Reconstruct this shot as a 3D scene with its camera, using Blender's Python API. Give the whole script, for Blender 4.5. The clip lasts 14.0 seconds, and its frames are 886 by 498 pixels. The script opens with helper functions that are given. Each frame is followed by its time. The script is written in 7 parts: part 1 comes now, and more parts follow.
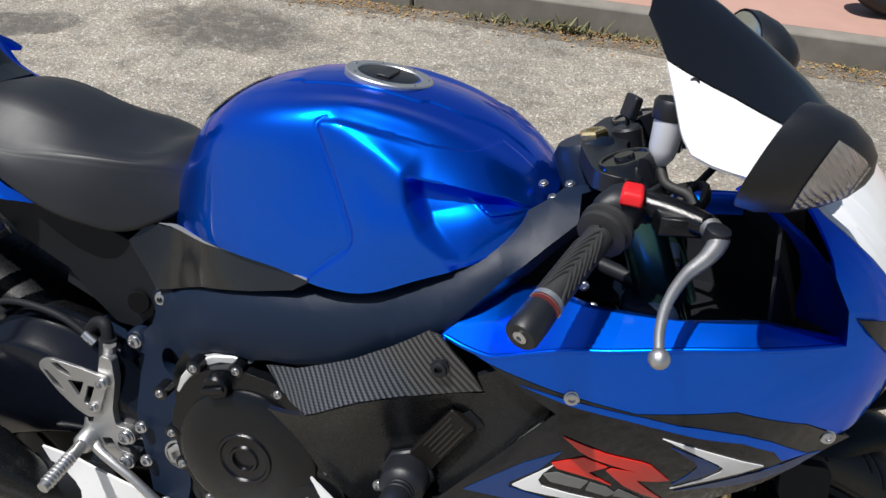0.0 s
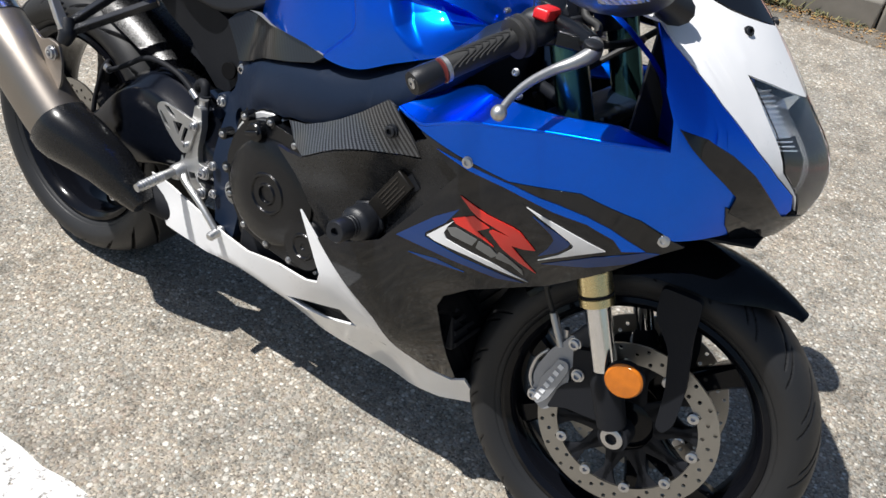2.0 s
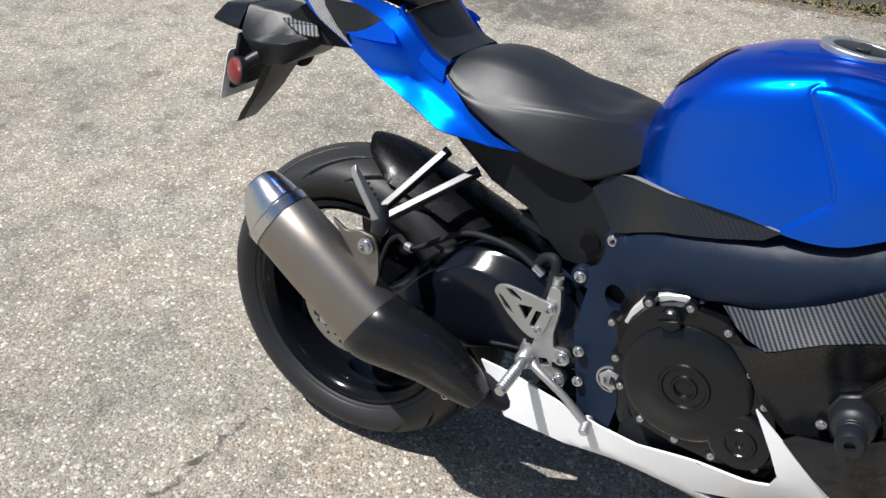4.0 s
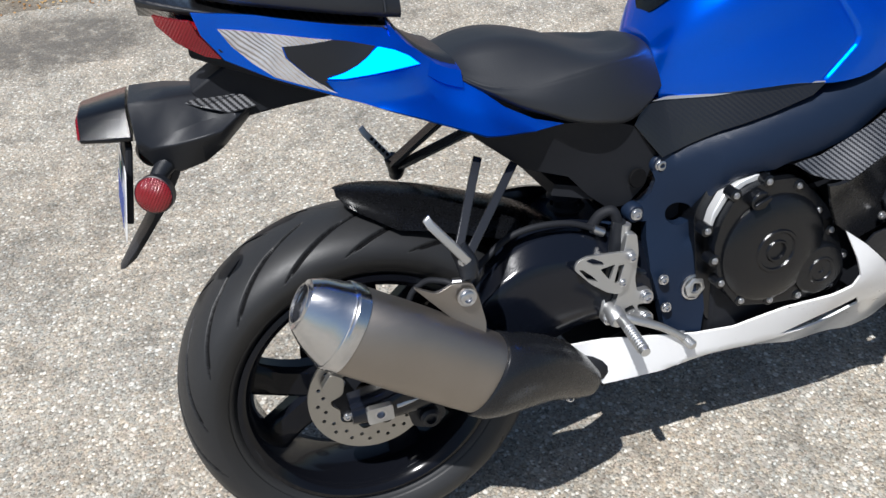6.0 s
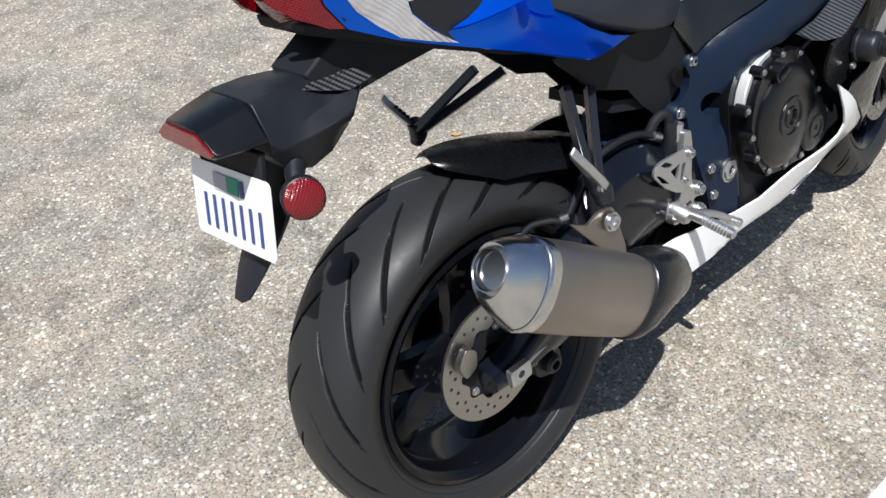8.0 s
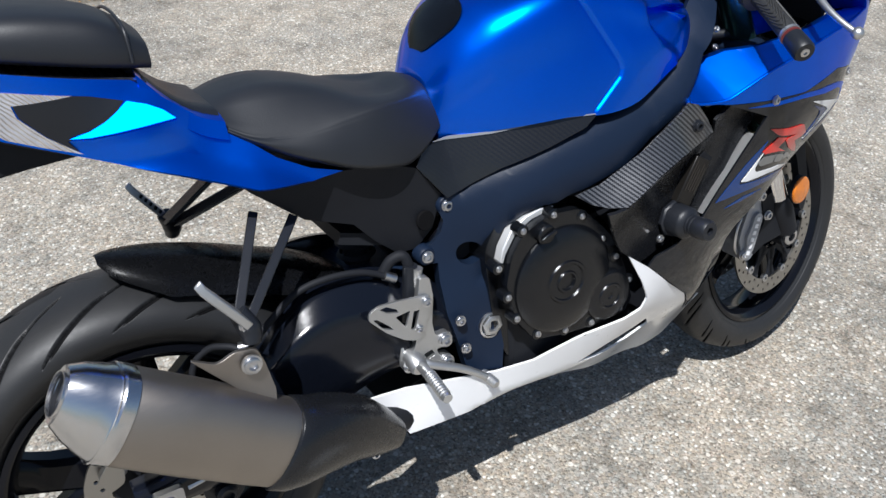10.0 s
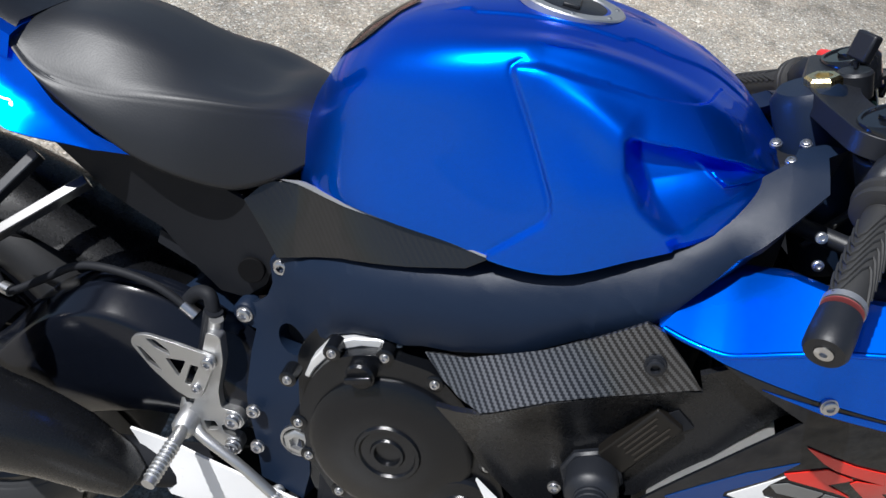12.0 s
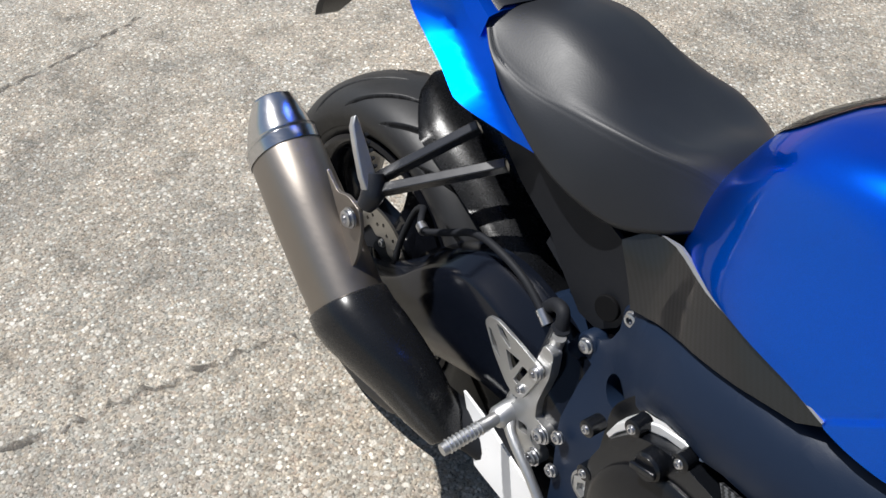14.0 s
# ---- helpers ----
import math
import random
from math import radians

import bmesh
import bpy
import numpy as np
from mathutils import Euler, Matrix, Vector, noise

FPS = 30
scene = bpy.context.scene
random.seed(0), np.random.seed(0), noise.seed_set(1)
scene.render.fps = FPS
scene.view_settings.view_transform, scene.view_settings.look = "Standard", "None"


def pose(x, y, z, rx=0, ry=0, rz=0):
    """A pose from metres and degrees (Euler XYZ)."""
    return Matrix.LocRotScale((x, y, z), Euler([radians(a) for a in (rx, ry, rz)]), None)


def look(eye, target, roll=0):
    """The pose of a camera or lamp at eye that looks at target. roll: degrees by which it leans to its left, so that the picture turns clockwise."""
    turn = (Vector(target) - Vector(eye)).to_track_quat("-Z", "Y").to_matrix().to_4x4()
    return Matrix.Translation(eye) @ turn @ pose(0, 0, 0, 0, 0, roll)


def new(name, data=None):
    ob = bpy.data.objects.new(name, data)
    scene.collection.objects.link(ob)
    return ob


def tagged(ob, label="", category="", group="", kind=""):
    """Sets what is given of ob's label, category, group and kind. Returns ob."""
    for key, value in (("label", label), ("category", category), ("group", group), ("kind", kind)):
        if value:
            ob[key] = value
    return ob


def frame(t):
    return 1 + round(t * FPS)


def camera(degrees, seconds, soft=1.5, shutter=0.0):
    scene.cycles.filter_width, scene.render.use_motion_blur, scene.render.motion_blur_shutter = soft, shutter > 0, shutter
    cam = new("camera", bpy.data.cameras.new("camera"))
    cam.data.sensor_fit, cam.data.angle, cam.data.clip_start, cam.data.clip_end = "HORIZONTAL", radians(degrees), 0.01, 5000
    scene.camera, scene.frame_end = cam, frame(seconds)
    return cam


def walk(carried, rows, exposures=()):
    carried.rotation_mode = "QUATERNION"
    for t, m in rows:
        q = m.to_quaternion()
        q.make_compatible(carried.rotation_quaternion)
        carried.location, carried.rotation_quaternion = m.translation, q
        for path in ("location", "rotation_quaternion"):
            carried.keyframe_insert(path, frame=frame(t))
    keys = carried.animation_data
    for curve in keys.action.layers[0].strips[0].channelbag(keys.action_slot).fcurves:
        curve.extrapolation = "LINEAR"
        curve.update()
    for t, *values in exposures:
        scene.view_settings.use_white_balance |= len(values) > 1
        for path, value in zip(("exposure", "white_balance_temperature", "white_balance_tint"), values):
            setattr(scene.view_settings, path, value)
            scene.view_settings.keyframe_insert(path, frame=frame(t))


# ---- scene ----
# camera
PATH = [
    (0, (1.103, -0.785, 1.406), (0.734, 0.807, 0.254), 4.1),
    (0.5, (1.278, -0.892, 1.413), (0.681, 0.587, 0.206), 4.1),
    (1, (1.412, -1.002, 1.408), (0.791, 0.423, 0.149), 5.6),
    (1.5, (1.575, -0.998, 1.397), (0.893, 0.408, 0.149), 7.0),
    (2, (1.609, -0.978, 1.394), (0.787, 0.363, 0.158), 6.6),
    (2.5, (1.477, -1.005, 1.41), (0.505, 0.299, 0.245), 2.7),
    (3, (1.347, -1.049, 1.43), (0.348, 0.247, 0.28), 1.1),
    (3.5, (1.124, -1.06, 1.432), (0.171, 0.258, 0.268), -0.8),
    (4, (0.851, -1.055, 1.452), (0.029, 0.32, 0.255), -1.6),
    (4.2, (0.732, -1.066, 1.436), (-0.012, 0.353, 0.238), -1.5),
    (6.3, (-0.287, -0.958, 1.426), (0.312, 0.464, 0.154), -2.6),
    (6.5, (-0.364, -0.909, 1.424), (0.309, 0.463, 0.133), -3.0),
    (7, (-0.466, -0.741, 1.355), (0.315, 0.53, 0.022), -4.0),
    (7.2, (-0.503, -0.664, 1.341), (0.327, 0.544, -0.019), -4.1),
    (8.2, (-0.69, -0.7, 1.382), (0.321, 0.461, 0.106), -3.0),
    (9.3, (-0.482, -0.937, 1.439), (0.45, 0.379, 0.257), -0.2),
    (9.5, (-0.37, -0.942, 1.425), (0.502, 0.396, 0.221), 0.3),
    (10, (-0.084, -0.952, 1.413), (0.759, 0.409, 0.215), 2.4),
    (10.5, (0.255, -0.988, 1.418), (0.888, 0.498, 0.239), 3.0),
    (11, (0.526, -0.984, 1.451), (0.898, 0.592, 0.277), 4.2),
    (11.5, (0.698, -0.811, 1.384), (0.87, 0.769, 0.17), 7.1),
    (12, (0.822, -0.669, 1.342), (0.584, 0.813, 0.02), 6.7),
    (12.5, (0.89, -0.522, 1.351), (0.065, 0.626, -0.064), 3.2),
    (13, (0.884, -0.507, 1.371), (-0.225, 0.349, -0.057), 0.3),
    (13.5, (0.878, -0.509, 1.37), (-0.308, 0.238, -0.057), -0.9),
    (14, (0.906, -0.509, 1.373), (-0.25, 0.313, -0.037), -0.8),
]
cam = camera(54.6, 14.0)
walk(cam, [(t, look(eye, target, roll)) for t, eye, target, roll in PATH], [(0, 0.24, 6450, 10), (0.8, 0.34, 6450, 10), (4.0, 0.42, 6400, 10), (6.5, 0.50, 6200, 10), (7.0, 0.50, 6350, 10), (9.5, 0.42, 6080, 10), (11.0, 0.36, 6150, 10), (13.0, 0.44, 6300, 10), (14.0, 0.40, 6400, 10)])

# world and sun
SUN = Vector((-0.375, -0.28, 1.0)).normalized()
world = bpy.data.worlds.new("sky")
scene.world = world
world.use_nodes = True
wn = world.node_tree.nodes
sky = wn.new("ShaderNodeTexSky")
sky.sky_type, sky.sun_disc = "NISHITA", False
sky.sun_elevation = math.asin(SUN.z)
sky.sun_rotation = math.atan2(SUN.x, SUN.y)
wn["Background"].inputs["Strength"].default_value = 0.060
world.node_tree.links.new(sky.outputs[0], wn["Background"].inputs["Color"])
sun = new("sun", bpy.data.lights.new("sun", "SUN"))
sun.data.energy, sun.data.angle, sun.data.color = 4.9, radians(0.53), (1.0, 0.975, 0.94)
sun.matrix_world = look(SUN * 20, (0, 0, 0))


# ---- materials ----
class Mat:
    """A principled material and a few short ways to wire its nodes."""

    def __init__(self, name, color=(0.5, 0.5, 0.5), rough=0.5, metal=0.0, **more):
        self.m = bpy.data.materials.new(name)
        self.m.use_nodes = True
        self.t = self.m.node_tree
        self.b = self.t.nodes["Principled BSDF"]
        self.set("Base Color", (*color, 1))
        self.set("Roughness", rough)
        self.set("Metallic", metal)
        for key, value in more.items():
            self.set(key.replace("_", " "), value)

    def set(self, socket, value):
        if hasattr(value, "is_output"):
            self.t.links.new(value, self.b.inputs[socket])
        else:
            self.b.inputs[socket].default_value = value

    def node(self, kind, **inputs):
        n = self.t.nodes.new("ShaderNode" + kind)
        for key, value in inputs.items():
            self.plug(n, key.replace("_", " "), value)
        return n

    def plug(self, n, key, value):
        sock = n.inputs[int(key[1:])] if key[0] == "i" and key[1:].isdigit() else n.inputs[key]
        if hasattr(value, "is_output"):
            self.t.links.new(value, sock)
        else:
            sock.default_value = value

    def coords(self, kind="Object"):
        return self.node("TexCoord").outputs[kind]

    def noise(self, scale, detail=3.0, rough=0.55, vec=None):
        return self.node("TexNoise", Vector=vec or self.coords(), Scale=scale, Detail=detail, Roughness=rough).outputs["Fac"]

    def math(self, op, a, b=0.0, c=0.0):
        n = self.t.nodes.new("ShaderNodeMath")
        n.operation = op
        for i, v in enumerate((a, b, c)):
            self.plug(n, f"i{i}", v)
        return n.outputs[0]

    def ramp(self, fac, *stops):
        n = self.t.nodes.new("ShaderNodeValToRGB")
        self.t.links.new(fac, n.inputs[0])
        e = n.color_ramp.elements
        while len(e) < len(stops):
            e.new(0.5)
        for el, (at, col) in zip(e, stops):
            el.position = at
            el.color = (*col, 1) if isinstance(col, tuple) else (col, col, col, 1)
        return n.outputs[0]

    def mix(self, fac, a, b, blend="MIX"):
        n = self.t.nodes.new("ShaderNodeMix")
        n.data_type, n.blend_type = "RGBA", blend
        self.plug(n, "i0", fac)
        for i, v in ((6, a), (7, b)):
            self.plug(n, f"i{i}", v if hasattr(v, "is_output") else (*v, 1))
        return n.outputs[2]

    def bump(self, height, strength=0.2, distance=0.001):
        n = self.node("Bump", Strength=strength, Distance=distance, Height=height)
        self.set("Normal", n.outputs[0])
        return self


def worn(mat, rough, spread=0.12, scale=35.0, bump=0.0, fine=900.0):
    """Uneven gloss at two scales, and a fine relief."""
    a = mat.noise(scale, 4.0)
    b = mat.noise(scale * 7, 3.0)
    mat.set("Roughness", mat.math("ADD", rough - spread, mat.math("MULTIPLY", mat.math("ADD", a, b), spread)))
    if bump:
        mat.bump(mat.noise(fine, 2.0), bump, 0.0006)
    return mat


def candy_paint(name, color):
    """Metallic base under clear lacquer."""
    m = Mat(name, color, 0.34, 0.97, Coat_Weight=0.55, Coat_IOR=1.45, Specular_Tint=(0.05, 0.42, 0.9, 1))
    flake = m.noise(2600.0, 1.0)
    m.set("Base Color", m.mix(m.ramp(flake, (0.35, 0.0), (0.7, 1.0)), tuple(v * 0.82 for v in color), tuple(min(1, v * 1.18) for v in color)))
    m.set("Coat Roughness", m.math("MULTIPLY", m.noise(22.0, 5.0), 0.045))
    m.set("Roughness", m.math("ADD", 0.31, m.math("MULTIPLY", m.noise(14.0, 4.0), 0.06)))
    peel = m.node("Bump", Strength=0.05, Distance=0.0006, Height=m.noise(240.0, 2.0))
    m.set("Coat Normal", peel.outputs[0])
    return m.m


def carbon_weave(name, bright, relief=0.3, rough=0.32):
    """Twill: two directions of tow, each over two and under two."""
    m = Mat(name, (0.02, 0.02, 0.022), rough, 0.55, Coat_Weight=0.8, Coat_Roughness=0.12)
    sep = m.node("SeparateXYZ", Vector=m.coords())
    a = m.math("MULTIPLY", sep.outputs[0], 430.0)
    b = m.math("MULTIPLY", sep.outputs[2], 430.0)
    fa, fb = m.math("FLOOR", a), m.math("FLOOR", b)
    over = m.math("LESS_THAN", m.math("FLOORED_MODULO", m.math("ADD", fa, fb), 4.0), 2.0)
    ra = m.math("ABSOLUTE", m.math("SUBTRACT", m.math("FRACT", a), 0.5))
    rb = m.math("ABSOLUTE", m.math("SUBTRACT", m.math("FRACT", b), 0.5))
    height = m.math("ADD", m.math("MULTIPLY", over, m.math("SUBTRACT", 0.5, ra)), m.math("MULTIPLY", m.math("SUBTRACT", 1.0, over), m.math("SUBTRACT", 0.5, rb)))
    m.set("Base Color", m.mix(over, (0.014, 0.014, 0.016), (bright, bright * 1.02, bright * 1.08)))
    m.set("Roughness", m.math("ADD", 0.28, m.math("MULTIPLY", over, 0.2)))
    m.bump(height, relief, 0.0008)
    return m.m


def asphalt():
    m = Mat("aggregate_asphalt", (0.2, 0.19, 0.17), 0.9)
    co = m.coords()
    warp = m.node("TexNoise", Vector=co, Scale=60.0, Detail=2.0)
    wv = m.node("VectorMath", i0=co, i1=warp.outputs["Color"])
    sc = m.node("VectorMath", i0=warp.outputs["Color"])
    sc.operation = "SCALE"
    sc.inputs["Scale"].default_value = 0.006
    m.t.links.new(sc.outputs[0], wv.inputs[1])
    vec = wv.outputs[0]
    big = m.node("TexVoronoi", Vector=vec, Scale=132.0)
    small = m.node("TexVoronoi", Vector=vec, Scale=260.0)
    tone = m.node("SeparateColor", Color=big.outputs["Color"])
    tone2 = m.node("SeparateColor", Color=small.outputs["Color"])
    stone = m.ramp(tone.outputs[0], (0.0, (0.15, 0.137, 0.118)), (0.3, (0.265, 0.247, 0.216)), (0.62, (0.35, 0.33, 0.293)), (0.84, (0.47, 0.448, 0.406)), (1.0, (0.70, 0.68, 0.64)))
    grit = m.ramp(tone2.outputs[0], (0.0, (0.095, 0.087, 0.076)), (0.30, (0.235, 0.217, 0.189)), (0.75, (0.295, 0.274, 0.24)), (1.0, (0.40, 0.378, 0.34)))
    face = m.ramp(big.outputs["Distance"], (0.38, 1.0), (0.62, 0.0))
    pick = m.math("MULTIPLY", face, m.math("GREATER_THAN", tone.outputs[1], 0.42))
    col = m.mix(pick, grit, stone)
    hue = m.ramp(tone.outputs[2], (0.0, (1.06, 0.98, 0.88)), (0.35, (1.0, 0.985, 0.96)), (0.65, (0.95, 1.0, 1.03)), (1.0, (1.07, 0.97, 0.92)))
    col = m.mix(1.0, col, hue, "MULTIPLY")
    large = m.node("TexVoronoi", Vector=vec, Scale=66.0)
    tone3 = m.node("SeparateColor", Color=large.outputs["Color"])
    pick3 = m.math("MULTIPLY", m.ramp(large.outputs["Distance"], (0.30, 1.0), (0.46, 0.0)), m.math("GREATER_THAN", tone3.outputs[1], 0.80))
    col = m.mix(pick3, col, m.ramp(tone3.outputs[0], (0.0, (0.20, 0.18, 0.155)), (0.4, (0.36, 0.335, 0.30)), (1.0, (0.58, 0.555, 0.51))))
    wide = m.ramp(m.noise(1.3, 6.0, 0.62), (0.34, 0.70), (0.5, 0.98), (0.70, 1.12))
    col = m.mix(1.0, col, wide, "MULTIPLY")
    mid = m.ramp(m.noise(9.0, 5.0, 0.6), (0.32, 0.62), (0.46, 0.94), (0.54, 1.0), (0.72, 1.16))
    col = m.mix(1.0, col, mid, "MULTIPLY")
    tint = m.ramp(m.noise(2.6, 4.0), (0.36, (0.99, 0.992, 0.975)), (0.5, (1.0, 0.988, 0.95)), (0.68, (1.015, 0.97, 0.905)))
    col = m.mix(1.0, col, tint, "MULTIPLY")
    m.set("Base Color", col)
    m.set("Roughness", m.ramp(tone.outputs[2], (0.0, 0.72), (1.0, 0.97)))
    height = m.math("ADD", m.math("MULTIPLY", pick, m.math("SUBTRACT", 1.0, big.outputs["Distance"])), m.math("MULTIPLY", small.outputs["Distance"], -0.5))
    m.bump(height, 0.65, 0.003)
    return m.m


BLUE = candy_paint("candy_blue_paint", (0.0003, 0.127, 0.88))
GLOSS = worn(Mat("gloss_black_paint", (0.006, 0.007, 0.0095), 0.08, 0.0, Specular_IOR_Level=0.5), 0.055, 0.03, 18.0).m
SATIN = worn(Mat("satin_black_plastic", (0.0098, 0.0112, 0.0148), 0.45, 0.0, Specular_IOR_Level=0.38), 0.42, 0.10, 40.0, 0.25, 1500.0).m
DULL = worn(Mat("matt_black_plastic", (0.0085, 0.0095, 0.0125), 0.7, 0.0, Specular_IOR_Level=0.25), 0.66, 0.12, 40.0, 0.2, 900.0).m
WHITE = worn(Mat("white_paint", (0.80, 0.80, 0.80), 0.22, 0.0, Coat_Weight=0.8, Coat_Roughness=0.05), 0.3, 0.1, 25.0).m
FRAME = worn(Mat("blue_black_anodised_alloy", (0.0068, 0.0135, 0.030), 0.4, 0.0, Specular_IOR_Level=0.19), 0.42, 0.06, 45.0, 0.3, 1100.0).m
CARBON = carbon_weave("carbon_weave", 0.10)
CARBONDARK = carbon_weave("dark_carbon_weave", 0.010, 0.14, 0.30)
SILVER = worn(Mat("cast_aluminium", (0.50, 0.50, 0.495), 0.38, 0.9), 0.40, 0.14, 60.0, 0.35, 700.0).m
STEEL = worn(Mat("bolt_steel", (0.55, 0.55, 0.56), 0.3, 1.0), 0.32, 0.1, 90.0).m
CHROME = worn(Mat("polished_chrome", (0.78, 0.78, 0.79), 0.06, 1.0), 0.12, 0.05, 30.0).m
GOLD = worn(Mat("gold_anodised", (0.72, 0.60, 0.33), 0.25, 1.0), 0.28, 0.08, 60.0).m
RUBBER = worn(Mat("tyre_rubber", (0.017, 0.0173, 0.0183), 0.6, Specular_IOR_Level=0.38), 0.50, 0.16, 16.0, 0.3, 500.0).m
# near-black that stands for shade in the tread grooves and the cover recess
SHADEBLACK = worn(Mat("recess_shade_black", (0.004, 0.004, 0.0045), 0.8, Specular_IOR_Level=0.1), 0.8, 0.08, 40.0).m
GRIPR = worn(Mat("grip_rubber", (0.018, 0.018, 0.018), 0.6), 0.6, 0.1, 60.0, 0.3, 1800.0).m
COVER = worn(Mat("engine_cover_black", (0.0042, 0.0048, 0.0062), 0.3, 0.0, Specular_IOR_Level=0.42), 0.19, 0.06, 50.0, 0.3, 1300.0).m
RED = Mat("red_plastic", (0.62, 0.012, 0.016), 0.35).m
DECALRED = worn(Mat("red_decal", (0.68, 0.02, 0.012), 0.3, 0.0, Coat_Weight=0.6), 0.3, 0.1).m
DECALBLUE = Mat("blue_decal", (0.002, 0.032, 0.15), 0.22, 0.0, Coat_Weight=0.2).m
DECALGREY = Mat("grey_decal", (0.16, 0.165, 0.165), 0.3, 0.2, Coat_Weight=0.6).m
ROTOR = worn(Mat("rotor_steel", (0.36, 0.345, 0.32), 0.3, 1.0), 0.38, 0.12, 70.0).m
RIM = worn(Mat("rim_gloss_black", (0.004, 0.0045, 0.0065), 0.3, 0.0, Specular_IOR_Level=0.22), 0.12, 0.05, 20.0).m


def brushed(name, color, rough, scale, axis):
    m = Mat(name, color, rough, 1.0)
    mp = m.node("Mapping", Vector=m.coords())
    mp.inputs["Rotation"].default_value = axis
    mp.inputs["Scale"].default_value = scale
    n = m.noise(1.0, 3.0, 0.6, mp.outputs[0])
    m.set("Roughness", m.math("ADD", rough - 0.08, m.math("MULTIPLY", n, 0.16)))
    m.set("Base Color", m.mix(m.noise(11.0, 4.0), tuple(v * 0.82 for v in color), color))
    m.bump(n, 0.12, 0.0004)
    return m.m


TITAN = brushed("brushed_titanium", (0.335, 0.30, 0.265), 0.47, (60.0, 60.0, 900.0), (0.0, radians(-35), 0.0))
TIPSTEEL = brushed("brushed_steel", (0.66, 0.66, 0.67), 0.22, (80.0, 80.0, 700.0), (0.0, radians(-35), 0.0))


def vinyl():
    m = Mat("seat_vinyl", (0.0092, 0.0106, 0.0138), 0.5, 0.0, Specular_IOR_Level=0.55)
    v = m.node("TexVoronoi", Vector=m.coords(), Scale=420.0)
    m.set("Roughness", m.math("ADD", 0.44, m.math("MULTIPLY", m.noise(20.0, 4.0), 0.12)))
    m.bump(v.outputs["Distance"], 0.09, 0.0006)
    return m.m


VINYL = vinyl()


def lens(name, color, rough=0.04):
    m = Mat(name, color, rough, 0.0, Transmission_Weight=1.0, IOR=1.45)
    return m.m


CLEAR = lens("clear_lens", (0.95, 0.96, 0.97))
CLOUDY = Mat("cloudy_reservoir_plastic", (0.66, 0.69, 0.73), 0.32, 0.0, Transmission_Weight=0.3).m


def ribbed(name, color, pitch, transmission=0.0, depth=0.35):
    """Moulded lens with fine ribs."""
    m = Mat(name, color, 0.16, 0.0, Coat_Weight=0.4, Coat_Roughness=0.03, Transmission_Weight=transmission)
    sep = m.node("SeparateXYZ", Vector=m.coords())
    s = m.math("SINE", m.math("MULTIPLY", m.math("ADD", sep.outputs[0], m.math("MULTIPLY", sep.outputs[2], 0.35)), 6.283 / pitch))
    t = m.math("SINE", m.math("MULTIPLY", sep.outputs[2], 6.283 / pitch))
    m.bump(m.math("MULTIPLY", s, t), depth, 0.0008)
    m.set("Base Color", m.mix(m.noise(55.0, 3.0), tuple(v * 0.55 for v in color), color))
    return m.m


REDLENS = ribbed("red_lens", (0.20, 0.002, 0.006), 0.0045, 0.0, 0.6)
AMBER = ribbed("amber_lens", (0.80, 0.22, 0.01), 0.0030)


def clear_ribs():
    """Clear lens over a bright reflector, with slanting flutes."""
    m = Mat("fluted_clear_lens", (0.8, 0.8, 0.8), 0.2, 0.65, Coat_Weight=1.0, Coat_Roughness=0.03)
    sep = m.node("SeparateXYZ", Vector=m.coords())
    s = m.math("SINE", m.math("MULTIPLY", m.math("ADD", sep.outputs[0], m.math("ADD", m.math("MULTIPLY", sep.outputs[2], 0.9), m.math("MULTIPLY", m.noise(18.0, 2.0), 0.02))), 900.0))
    m.bump(s, 0.55, 0.0016)
    m.set("Base Color", m.mix(m.noise(34.0, 3.0), (0.50, 0.44, 0.41), (0.95, 0.95, 0.95)))
    return m.m


INDICATOR = clear_ribs()
REFLECTOR = worn(Mat("headlight_reflector", (0.86, 0.87, 0.88), 0.2, 0.85), 0.24, 0.08, 26.0, 0.5, 60.0).m
SWING = worn(Mat("gloss_blue_black", (0.0042, 0.0055, 0.0095), 0.3, 0.0, Specular_IOR_Level=0.38), 0.13, 0.04, 30.0, 0.1, 900.0).m
HUGGER = worn(Mat("semi_gloss_black_plastic", (0.0075, 0.0080, 0.0095), 0.3, 0.0, Specular_IOR_Level=0.4), 0.27, 0.07, 40.0).m
FORKTUBE = worn(Mat("teal_anodised_fork", (0.07, 0.17, 0.16), 0.2, 0.9), 0.24, 0.08, 25.0).m


# ---- mesh helpers ----
def smooth_knots(xs, ys):
    """A smooth curve through knots."""
    xs, ys = np.array(xs, float), np.array(ys, float)
    d = np.gradient(ys, xs)

    def f(x):
        x = np.clip(x, xs[0], xs[-1])
        i = int(np.clip(np.searchsorted(xs, x) - 1, 0, len(xs) - 2))
        h = xs[i + 1] - xs[i]
        t = (x - xs[i]) / h
        return float((2 * t**3 - 3 * t**2 + 1) * ys[i] + (t**3 - 2 * t**2 + t) * h * d[i] + (3 * t**2 - 2 * t**3) * ys[i + 1] + (t**3 - t**2) * h * d[i + 1])

    return f


